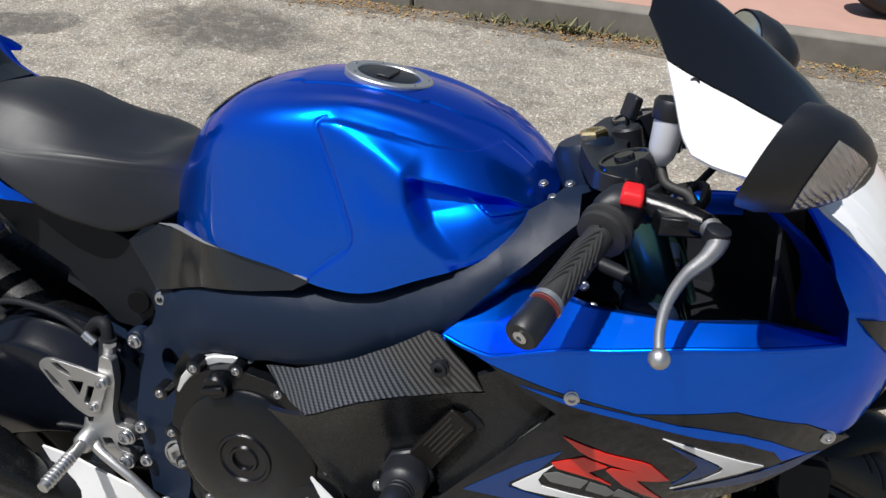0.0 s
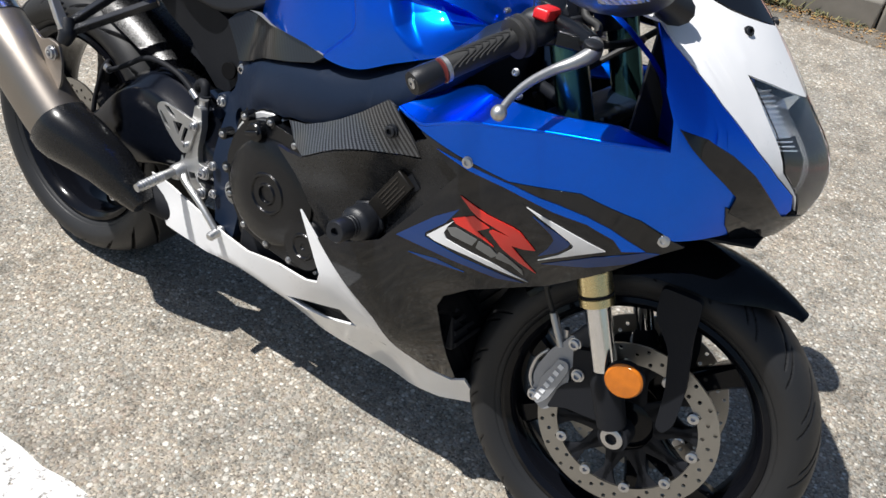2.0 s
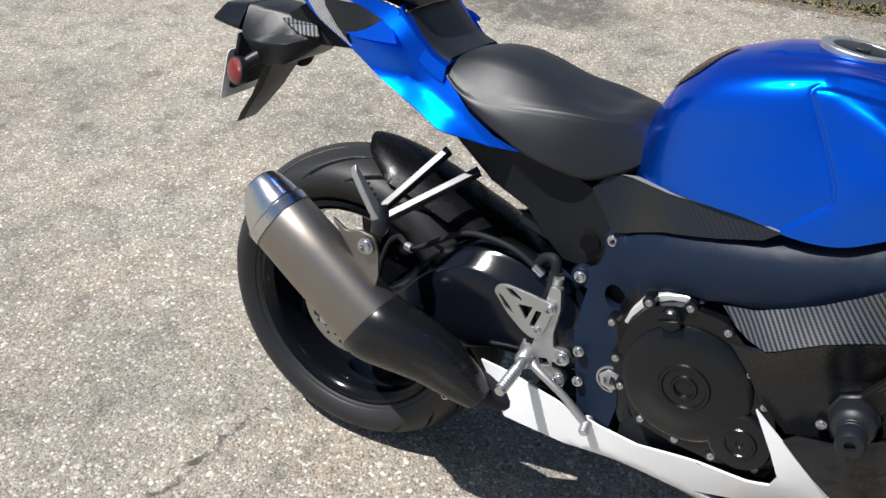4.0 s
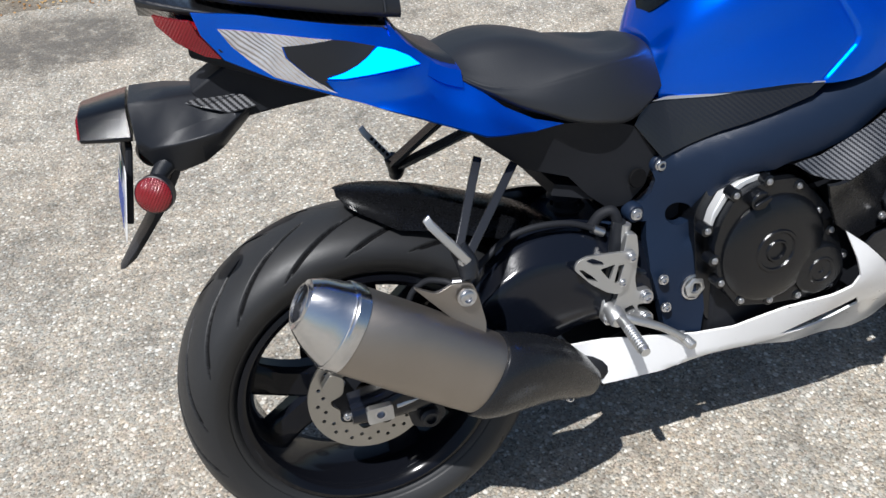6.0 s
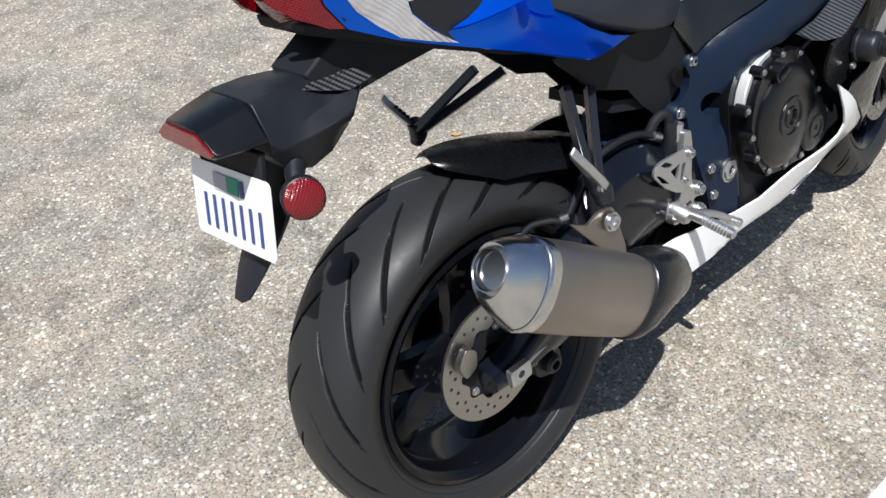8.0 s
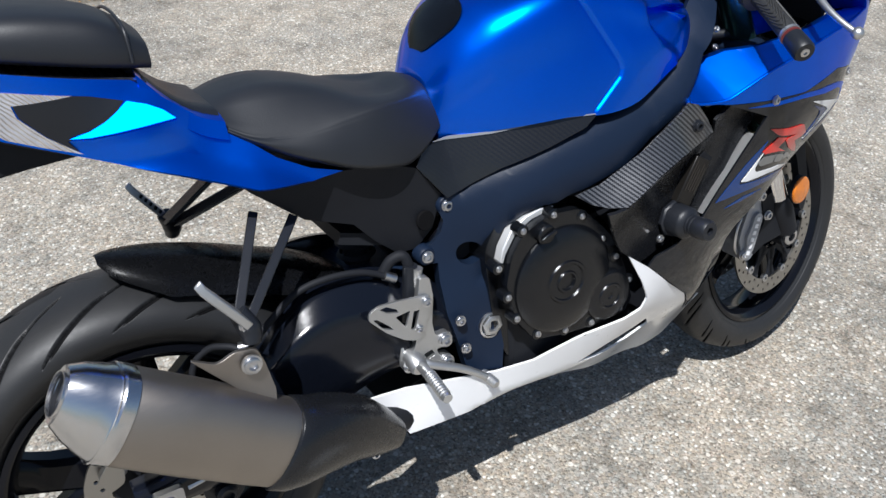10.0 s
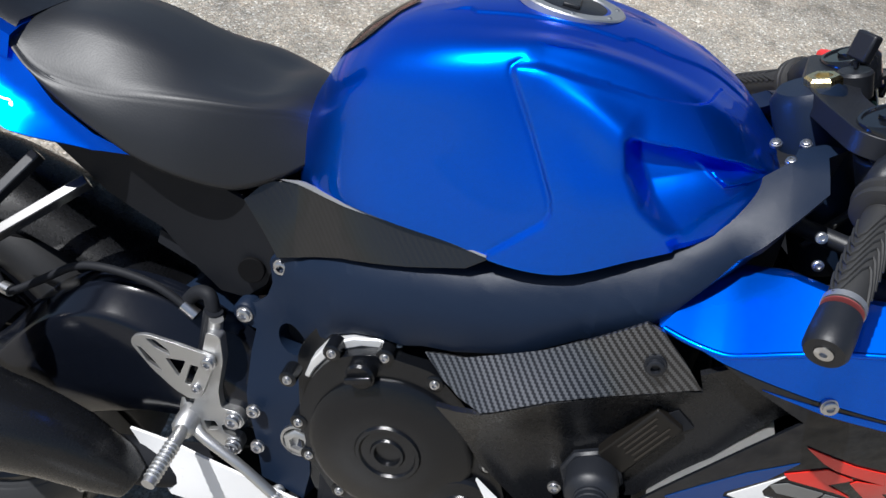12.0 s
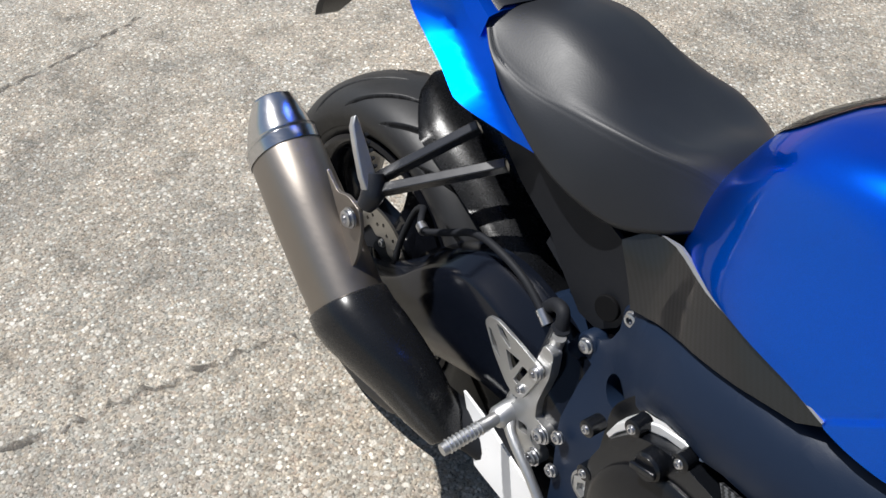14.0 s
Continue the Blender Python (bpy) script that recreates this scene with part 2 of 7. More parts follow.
def spline(points, n=8, closed=False):
    """Catmull-Rom through points, n steps between each two."""
    p = [Vector(v) for v in points]
    out, count = [], len(p)
    for i in range(count if closed else count - 1):
        a, b, c, d = (p[(i + k) % count] if closed else p[min(max(i + k, 0), count - 1)] for k in (-1, 0, 1, 2))
        for s in range(n):
            t = s / n
            out.append(0.5 * (2 * b + (c - a) * t + (2 * a - 5 * b + 4 * c - d) * t * t + (3 * b - a - 3 * c + d) * t**3))
    return out if closed else out + [p[-1]]


def rounded(poly, r=0.01, n=4):
    """A polygon with its corners rounded."""
    out = []
    for i, b in enumerate(poly):
        a, b, c = Vector(poly[i - 1]), Vector(b), Vector(poly[(i + 1) % len(poly)])
        k = min(r, (a - b).length * 0.45, (c - b).length * 0.45)
        s, e = b + (a - b).normalized() * k, b + (c - b).normalized() * k
        for j in range(n + 1):
            t = j / n
            out.append(tuple((1 - t) ** 2 * s + 2 * t * (1 - t) * b + t * t * e))
    return out


def plate_spline(points):
    """Smooth surface w(x, z) through a few places (x, z, w): a thin plate."""
    pts = np.array(points, float)
    n = len(pts)

    def phi(d):
        return np.where(d > 1e-9, d * d * np.log(np.maximum(d, 1e-9)), 0.0)

    k = phi(np.linalg.norm(pts[:, None, :2] - pts[None, :, :2], axis=-1)) + 2e-4 * np.eye(n)
    p = np.c_[np.ones(n), pts[:, :2]]
    a = np.block([[k, p], [p.T, np.zeros((3, 3))]])
    co = np.linalg.solve(a, np.r_[pts[:, 2], 0, 0, 0])

    def w(x, z):
        d = phi(np.hypot(pts[:, 0] - x, pts[:, 1] - z))
        return float(d @ co[:n] + co[n] + co[n + 1] * x + co[n + 2] * z)

    return w


def part(name, bm, mat, parent, label="", sharp=40, bevel=0.0, recalc=True):
    """Links a bmesh as one mesh object under a thing or a part."""
    if recalc:
        bmesh.ops.recalc_face_normals(bm, faces=bm.faces)
    mesh = bpy.data.meshes.new(name)
    bm.to_mesh(mesh)
    bm.free()
    return linked(name, mesh, mat, parent, label, sharp, bevel)


def linked(name, mesh, mat, parent, label="", sharp=40, bevel=0.0):
    if mat and not mesh.materials:
        mesh.materials.append(mat)
        mesh.shade_smooth()
        mesh.set_sharp_from_angle(angle=radians(sharp))
    ob = new(name, mesh)
    ob.parent = parent
    if bevel:
        b = ob.modifiers.new("edge", "BEVEL")
        b.width, b.segments, b.limit_method, b.angle_limit = bevel, 2, "ANGLE", radians(50)
        b.harden_normals = False
    return tagged(ob, label)


def flip(bm):
    """The same on the other side of the machine."""
    out = bm.copy()
    bmesh.ops.scale(out, vec=(1, -1, 1), verts=out.verts)
    return out


def sheet(poly, place, thick, step=0.02, hint=(0, -1, 0), holes=(), off=0.0):
    """A curved panel: a polygon in (u, v), cut into a grid, laid on place(u, v), with thickness behind it."""
    bm = bmesh.new()
    loops = [poly, *holes]
    for loop in loops:
        vs = [bm.verts.new((u, v, 0)) for u, v in loop]
        for i, v in enumerate(vs):
            bm.edges.new((vs[i - 1], v))
    bmesh.ops.triangle_fill(bm, use_beauty=True, edges=bm.edges[:])
    lo = [min(p[k] for p in poly) for k in (0, 1)]
    hi = [max(p[k] for p in poly) for k in (0, 1)]
    for k in (0, 1):
        n = max(1, int((hi[k] - lo[k]) / step))
        for i in range(1, n):
            co, no = Vector((0, 0, 0)), Vector((0, 0, 0))
            co[k], no[k] = lo[k] + (hi[k] - lo[k]) * i / n, 1
            bmesh.ops.bisect_plane(bm, geom=bm.verts[:] + bm.edges[:] + bm.faces[:], plane_co=co, plane_no=no, dist=1e-6)
    hint, e = Vector(hint), 1e-3
    normals = {}
    for v in bm.verts:
        u, t = v.co.x, v.co.y
        p = Vector(place(u, t))
        n = (Vector(place(u + e, t)) - p).cross(Vector(place(u, t + e)) - p).normalized()
        if n.dot(hint) < 0:
            n = -n
        normals[v] = n
        v.co = p + n * off
    top = bm.faces[:]
    rim = [ed for ed in bm.edges if len(ed.link_faces) == 1]
    back = {v: bm.verts.new(v.co - normals[v] * thick) for v in bm.verts[:]}
    for f in top:
        bm.faces.new([back[v] for v in reversed(f.verts)])
    for ed in rim:
        a, b = ed.verts
        bm.faces.new((a, b, back[b], back[a]))
    return bm


def side(w, lean=0.0):
    """Lays (x, z) on the right flank given by w(x, z) or a constant."""
    return (lambda x, z: (x, -w(x, z), z)) if callable(w) else (lambda x, z: (x, -w, z))


def loft(rings, closed=True, caps=True):
    """A skin over rings of points of one count."""
    bm = bmesh.new()
    rows = [[bm.verts.new(p) for p in ring] for ring in rings]
    n = len(rows[0])
    for a, b in zip(rows, rows[1:]):
        for i in range(n if closed else n - 1):
            j = (i + 1) % n
            bm.faces.new((a[i], a[j], b[j], b[i]))
    if caps and closed:
        bm.faces.new(rows[0][::-1])
        bm.faces.new(rows[-1])
    return bm


def tube(points, radius, sides=10, n=6, straight=False):
    """A round bar along a smooth path; radius a number or one a point."""
    path = [Vector(p) for p in points] if straight else spline(points, n)
    rad = [radius] * len(path) if not isinstance(radius, (list, tuple)) else [float(np.interp(i / (len(path) - 1), np.linspace(0, 1, len(radius)), radius)) for i in range(len(path))]
    rings, up = [], Vector((0, 0, 1))
    t0 = (path[1] - path[0]).normalized()
    nrm = (up - t0 * up.dot(t0)).normalized() if abs(t0.z) < 0.95 else t0.cross(Vector((0, 1, 0))).normalized()
    for i, p in enumerate(path):
        t = (path[min(i + 1, len(path) - 1)] - path[max(i - 1, 0)]).normalized()
        nrm = (nrm - t * nrm.dot(t)).normalized()
        bi = t.cross(nrm)
        rings.append([p + (nrm * math.cos(a) + bi * math.sin(a)) * rad[i] for a in np.linspace(0, 2 * math.pi, sides, endpoint=False)])
    return loft(rings)


def lathe(profile, centre, axis=(0, 1, 0), sides=32, closed=False):
    """Turns (radius, along) about an axis through centre."""
    ax = Vector(axis).normalized()
    u = ax.orthogonal().normalized()
    v = ax.cross(u)
    c = Vector(centre)
    rings = [[c + ax * h + (u * math.cos(a) + v * math.sin(a)) * max(r, 1e-5) for a in np.linspace(0, 2 * math.pi, sides, endpoint=False)] for r, h in profile]
    if closed:
        rings.append(rings[0])
        bm = loft(rings, True, False)
        bmesh.ops.remove_doubles(bm, verts=bm.verts, dist=1e-6)
        return bm
    return loft(rings)


def box(lo, hi, m=None):
    bm = bmesh.new()
    bmesh.ops.create_cube(bm, size=1)
    for v in bm.verts:
        v.co = Vector([(a + b) / 2 + c * (b - a) for a, b, c in zip(lo, hi, v.co)])
    if m:
        bm.transform(m)
    return bm


def join(*bms):
    out = bmesh.new()
    for b in bms:
        mesh = bpy.data.meshes.new("t")
        b.to_mesh(mesh)
        b.free()
        out.from_mesh(mesh)
        bpy.data.meshes.remove(mesh)
    return out


def flat(poly, y0, y1, holes=()):
    """A plate in the (x, z) plane between two y."""
    bm = sheet(poly, lambda x, z: (x, y0, z), abs(y1 - y0), 9, (0, -1, 0), holes)
    return bm


def circle(cx, cz, r, n=20):
    return [(cx + r * math.cos(a), cz + r * math.sin(a)) for a in np.linspace(0, 2 * math.pi, n, endpoint=False)]


BOLTS = {}


def bolt(at, r, parent, out=(0, -1, 0), mat=None, height=None, name="bolt"):
    """A socket-head bolt that stands proud along out."""
    mat, h = mat or STEEL, height or r * 0.8
    key = (round(r, 4), round(h, 4), mat.name)
    if key not in BOLTS:
        prof = [(r * 1.25, -0.002), (r * 1.25, h * 0.25), (r, h * 0.3), (r, h * 0.9), (r * 0.88, h), (r * 0.55, h), (r * 0.5, h * 0.35), (0.0001, h * 0.35)]
        mesh = bpy.data.meshes.new(name)
        bm = lathe(prof, (0, 0, 0), (0, 0, 1), 12)
        bmesh.ops.recalc_face_normals(bm, faces=bm.faces)
        bm.to_mesh(mesh)
        bm.free()
        BOLTS[key] = mesh
    ob = linked(name, BOLTS[key], mat, parent)
    ob.matrix_basis = Matrix.Translation(at) @ Vector(out).to_track_quat("Z", "Y").to_matrix().to_4x4()
    return ob


# ---- ground ----
GROUND = asphalt()
bm = bmesh.new()
bmesh.ops.create_grid(bm, x_segments=2, y_segments=2, size=150)
ground = tagged(part("ground", bm, GROUND, None), "sunlit worn asphalt with pale exposed stones", "ground", kind="structure")

# ---- motorcycle ----
LEAN = 11.5
bike = new("motorcycle")
bike.matrix_basis = pose(0, 0, 0, -LEAN, 0, 0)
tagged(bike, "blue, black and white sport motorcycle parked on its side stand", "motorcycle")

# fuel tank
TX = [0.53, 0.56, 0.60, 0.66, 0.72, 0.78, 0.84, 0.90, 0.96, 1.00, 1.03]
tank_zt = smooth_knots(TX, [0.834, 0.887, 0.925, 0.952, 0.964, 0.9685, 0.964, 0.952, 0.929, 0.904, 0.875])
tank_ws = smooth_knots(TX, [0.062, 0.090, 0.116, 0.137, 0.145, 0.139, 0.133, 0.124, 0.109, 0.092, 0.070])
tank_zs = smooth_knots(TX, [0.800, 0.845, 0.882, 0.915, 0.934, 0.946, 0.944, 0.932, 0.909, 0.886, 0.865])
tank_wm = smooth_knots(TX, [0.075, 0.101, 0.126, 0.150, 0.163, 0.170, 0.178, 0.180, 0.166, 0.138, 0.100])
tank_zm = smooth_knots(TX, [0.765, 0.785, 0.805, 0.828, 0.840, 0.845, 0.853, 0.862, 0.868, 0.868, 0.862])
tank_wb = smooth_knots(TX, [0.078, 0.104, 0.130, 0.157, 0.173, 0.182, 0.186, 0.182, 0.168, 0.142, 0.108])
tank_zb = smooth_knots(TX, [0.735, 0.741, 0.747, 0.752, 0.754, 0.749, 0.756, 0.785, 0.812, 0.830, 0.840])


def sdist(px, pz, line):
    """Distance from a point to a polyline in the plane."""
    best = 9.0
    for (ax, az), (bx, bz) in zip(line, line[1:]):
        dx, dz = bx - ax, bz - az
        t = min(1, max(0, ((px - ax) * dx + (pz - az) * dz) / (dx * dx + dz * dz)))
        best = min(best, math.hypot(px - ax - t * dx, pz - az - t * dz))
    return best


def inside(px, pz, poly):
    hit = False
    for (ax, az), (bx, bz) in zip(poly, poly[1:] + poly[:1]):
        if (az > pz) != (bz > pz) and px < (bx - ax) * (pz - az) / (bz - az) + ax:
            hit = not hit
    return hit


def step01(t):
    t = min(1, max(0, t))
    return t * t * (3 - 2 * t)


# the raised front panel: its seam, its upper lip, and the ridge from their corner to the scoop
SEAM = [(0.757, 0.735), (0.764, 0.757), (0.790, 0.783), (0.811, 0.804), (0.815, 0.815), (0.812, 0.828), (0.799, 0.852), (0.780, 0.886), (0.763, 0.914), (0.753, 0.930), (0.752, 0.937), (0.759, 0.942)]
LIP = [(0.759, 0.942), (0.775, 0.944), (0.800, 0.942), (0.837, 0.937), (0.880, 0.930), (0.93, 0.925)]
PANEL = SEAM + LIP[1:] + [(1.06, 0.93), (1.06, 0.72)]
RIDGE = [(0.762, 0.936), (0.795, 0.926), (0.830, 0.914), (0.862, 0.900)]
SCOOP = [(0.863, 0.899), (0.872, 0.868), (0.893, 0.838), (0.925, 0.812), (0.95, 0.79), (1.06, 0.83), (1.06, 0.868), (1.018, 0.873), (0.98, 0.886), (0.929, 0.895), (0.892, 0.897)]
WEDGE = [(0.930, 0.884), (1.018, 0.871), (0.968, 0.862)]


def k_lip(x, z):
    return sdist(x, z, LIP)


def tank_base(x, s):
    """s from 0 at the lower right edge to 1 at the crown: half width and height."""
    ws, zt = tank_ws(x), tank_zt(x)
    keys = [(tank_wb(x), tank_zb(x)), (tank_wm(x), tank_zm(x)), (ws, tank_zs(x)), (ws * 0.60, zt - 0.0085), (0.0, zt)]
    keys = [(keys[0][0] - 0.012, keys[0][1] - 0.016)] + keys + [(-keys[3][0], keys[3][1])]
    f = s * 4
    i = min(3, int(f))
    t = f - i
    a, b, c, d = keys[i : i + 4]
    return tuple(0.5 * (2 * b[k] + (c[k] - a[k]) * t + (2 * a[k] - 5 * b[k] + 4 * c[k] - d[k]) * t * t + (3 * b[k] - a[k] - 3 * c[k] + d[k]) * t**3) for k in (0, 1))


def tank_point(x, s):
    w, z = tank_base(x, s)
    if w > 0.05 and z < 0.957:
        out = 0.0
        if inside(x, z, PANEL):
            fade = 1 - step01((x - 0.80) / 0.11)
            k, j = sdist(x, z, SEAM), sdist(x, z, LIP)
            out += (0.0035 * step01(k / 0.0045) + 0.002 * step01(k / 0.03)) * (step01(j / 0.007) * fade + 1 - fade)
        else:
            k = sdist(x, z, SEAM[1:])
            out -= 0.0016 * math.exp(-((k / 0.003) ** 2))
            out -= 0.0030 * math.exp(-(((k_lip(x, z) - 0.010) / 0.007) ** 2)) * step01((x - 0.76) / 0.02) * (1 - step01((x - 0.84) / 0.06)) if z > 0.93 else 0.0
        along_ridge = step01((x - 0.752) / 0.025) * (0.0030 + 0.0075 * step01((x - 0.775) / 0.09))
        out += along_ridge * math.exp(-((sdist(x, z, RIDGE) / (0.014 if z > 0.936 - 0.36 * (x - 0.762) else 0.024)) ** 2)) * (1 - step01((x - 0.872) / 0.03))
        if inside(x, z, SCOOP):
            back, top = sdist(x, z, SCOOP[:4]), sdist(x, z, [SCOOP[7], SCOOP[8], SCOOP[9], SCOOP[10], SCOOP[0]])
            low = 0.806 + 0.30 * (x - 0.925)
            ramp = min(1.0, max(0.0, (z - low) / 0.062))
            out -= (0.004 + 0.024 * ramp) * step01(back / 0.020) * step01(top / 0.006) * (1 - 0.35 * step01((x - 0.93) / 0.09))
            if inside(x, z, WEDGE):
                out += 0.020 * step01(sdist(x, z, WEDGE + WEDGE[:1]) / 0.011)
        w += out
        z += 0.35 * max(out, 0.0) * step01((z - 0.86) / 0.06)
    elif w <= 0.075:
        # low plateau round the filler cap that runs forward to the nose
        edge = 0.064 - 0.030 * step01((x - 0.86) / 0.10)
        if 0.64 < x < 1.0:
            z += 0.0022 * step01((edge - w) / 0.006) * step01((x - 0.66) / 0.03) * step01((1.0 - x) / 0.03)
    return Vector((x, -w, z))


rings = []
for i in range(261):
    x = 0.53 + 0.50 * i / 260
    half = [tank_point(x, s) for s in np.linspace(0, 1, 191)]
    rings.append(half + [Vector((p.x, -p.y, p.z)) for p in half[-2::-1]])
bm = loft(rings, False, False)
for ring in (rings[0], rings[-1]):
    vs = [bm.verts.new(p) for p in ring]
    bm.faces.new(vs)
bmesh.ops.remove_doubles(bm, verts=bm.verts, dist=1e-5)
tank = part("fuel_tank", bm, BLUE, bike, "candy blue fuel tank with sculpted sides", 60)

cap_n = Vector((0.09, 0, 1)).normalized()
cap_c = Vector((0.790, 0, 0.9695))
bm = lathe([(0.0575, -0.006), (0.0575, 0.001), (0.056, 0.0025), (0.0425, 0.0025), (0.041, 0.001), (0.041, -0.006)], cap_c, cap_n, 48)
cap = part("filler_ring", bm, SILVER, tank, "brushed silver filler cap ring")
part("filler_cap", lathe([(0.0408, -0.006), (0.0408, 0.0), (0.037, 0.002), (0.012, 0.003), (0.0001, 0.003)], cap_c, cap_n, 40), SATIN, tank, "black filler cap")
bm = join(box((-0.030, -0.009, 0.002), (0.016, 0.009, 0.0065)), box((0.016, -0.006, 0.002), (0.029, 0.006, 0.0045)))
bm.transform(Matrix.Translation(cap_c) @ Vector(cap_n).to_track_quat("Z", "Y").to_matrix().to_4x4())
part("key_flap", bm, SATIN, tank, "", 40, 0.002)
for k in range(7):
    a = 2 * math.pi * k / 7 + 0.3
    bolt(cap_c + Vector((0.0495 * math.cos(a), 0.0495 * math.sin(a), 0.0015 - 0.09 * 0.0495 * math.cos(a))), 0.0026, tank, cap_n, name="cap_bolt")
# tank pad on the crown behind the cap
bm = bmesh.new()
rows = []
for i in range(17):
    x = 0.545 + 0.085 * i / 16
    k = i / 16
    reach = (0.10 + 0.16 * math.sin(math.pi * min(1, k * 1.25)) ** 0.7) if k < 0.8 else 0.10 * (1 - (k - 0.8) / 0.25)
    ring = [tank_point(x, s) for s in np.linspace(1 - reach, 1, 7)]
    ring = ring + [Vector((p.x, -p.y, p.z)) for p in ring[-2::-1]]
    rows.append([bm.verts.new(p + Vector((-0.0015, 0, 0.0015))) for p in ring])
for a, b in zip(rows, rows[1:]):
    for j in range(len(a) - 1):
        bm.faces.new((a[j], a[j + 1], b[j + 1], b[j]))
bmesh.ops.solidify(bm, geom=bm.faces[:], thickness=0.002)
part("tank_pad", bm, GLOSS, tank, "glossy black tank pad sticker")

# rider's seat
SX = [0.185, 0.225, 0.277, 0.320, 0.361, 0.415, 0.465, 0.515, 0.548]
seat_zt = smooth_knots(SX, [0.858, 0.868, 0.871, 0.864, 0.852, 0.833, 0.823, 0.829, 0.815])
seat_we = smooth_knots(SX, [0.093, 0.112, 0.120, 0.121, 0.119, 0.113, 0.096, 0.068, 0.047])
seat_ze = smooth_knots(SX, [0.846, 0.822, 0.812, 0.813, 0.818, 0.822, 0.819, 0.812, 0.799])
seat_wl = smooth_knots(SX, [0.097, 0.116, 0.130, 0.138, 0.140, 0.135, 0.117, 0.094, 0.074])
seat_zl = smooth_knots(SX, [0.838, 0.816, 0.788, 0.770, 0.752, 0.737, 0.728, 0.746, 0.766])
rings = []
for i in range(57):
    x = SX[0] + (SX[-1] - SX[0]) * i / 56
    lo, ed, zt = Vector((seat_wl(x), seat_zl(x))), Vector((seat_we(x), seat_ze(x))), seat_zt(x)
    inn = Vector((ed.x * 0.5, zt - 0.003))
    k = [(lo.x - 0.03, lo.y - 0.012), (lo.x - 0.004, lo.y - 0.004)]
    for t in (0.02, 0.06, 0.15, 0.3, 0.45, 0.6, 0.75, 0.86, 0.91):
        p = lo.lerp(ed, t)
        k.append((p.x + 0.004 * math.sin(math.pi * t), p.y))
    k += [tuple(lo.lerp(ed, 0.945)), tuple(lo.lerp(ed, 0.975)), tuple(ed + (inn - ed) * 0.012 - Vector((0.0006, 0.0006))), tuple(ed.lerp(inn, 0.04)), tuple(ed.lerp(inn, 0.07))]
    for t in (0.10, 0.25, 0.5, 0.75, 1.0):
        p = ed.lerp(inn, t)
        k.append((p.x, p.y + 0.003 * math.sin(math.pi * t)))
    k += [(ed.x * 0.25, zt - 0.0008), (0, zt)]
    pts = [Vector((x, -w, z)) for w, z in k]
    rings.append(pts + [Vector((p.x, -p.y, p.z)) for p in pts[-2::-1]])
bm = loft(rings, True, True)
part("rider_seat", bm, VINYL, bike, "black vinyl rider seat", 50, 0.004)

# flank of the front fairing: places (x, z, w)
flank_low = plate_spline([
    (0.941, 0.737, 0.213), (1.003, 0.728, 0.237), (1.098, 0.720, 0.253), (1.167, 0.720, 0.257), (1.265, 0.744, 0.243), (1.374, 0.703, 0.184),
    (1.106, 0.659, 0.248), (1.310, 0.667, 0.217), (1.350, 0.832, 0.221), (1.365, 0.770, 0.208),
    (1.081, 0.774, 0.254), (1.192, 0.802, 0.254), (1.285, 0.820, 0.243), (0.803, 0.501, 0.230), (0.849, 0.379, 0.217), (1.00, 0.335, 0.190),
    (1.09, 0.26, 0.10), (0.909, 0.292, 0.165), (0.96, 0.55, 0.232), (1.13, 0.509, 0.212), (1.238, 0.563, 0.190), (1.06, 0.42, 0.19)])
crease = smooth_knots([0.90, 0.941, 1.00, 1.04, 1.081, 1.125, 1.204, 1.285, 1.36], [0.735, 0.736, 0.736, 0.755, 0.774, 0.786, 0.806, 0.821, 0.832])


def flank(x, z):
    """Half width of the fairing: above its crease it turns inwards."""
    c = crease(x)
    return flank_low(x, min(z, c)) - 1.8 * max(0.0, z - c)


def lift(x, z):
    return (x, crease(x) + 0.77 * (z - crease(x)))


CREASE = [(x, crease(x)) for x in (0.97, 1.00, 1.02, 1.04, 1.06, 1.081, 1.10, 1.125, 1.16, 1.204, 1.245, 1.285, 1.32)]
SHOULDER = [(0.941, 0.737)] + CREASE + [(1.351, 0.831)] + [lift(*p) for p in ((1.275, 0.840), (1.19, 0.826), (1.102, 0.815), (1.05, 0.812), (1.005, 0.798), (0.970, 0.768))]
UPPER = [(0.941, 0.737)] + CREASE + [(1.3545, 0.831), (1.3685, 0.77), (1.3815, 0.708), (1.343, 0.727), (1.265, 0.742), (1.167, 0.721), (1.082, 0.722), (1.003, 0.728)]
LOWER = [(1.003, 0.727), (1.082, 0.721), (1.167, 0.720), (1.265, 0.741), (1.343, 0.726), (1.378, 0.707), (1.40, 0.700), (1.355, 0.664), (1.300, 0.614), (1.238, 0.563), (1.13, 0.509), (1.085, 0.47), (1.073, 0.44), (1.085, 0.34), (1.092, 0.246),
         (1.048, 0.258), (1.005, 0.302), (0.967, 0.362), (0.912, 0.408), (0.845, 0.470), (0.86, 0.485), (0.905, 0.492), (0.965, 0.525), (1.02, 0.60), (1.085, 0.693), (1.04, 0.712)]
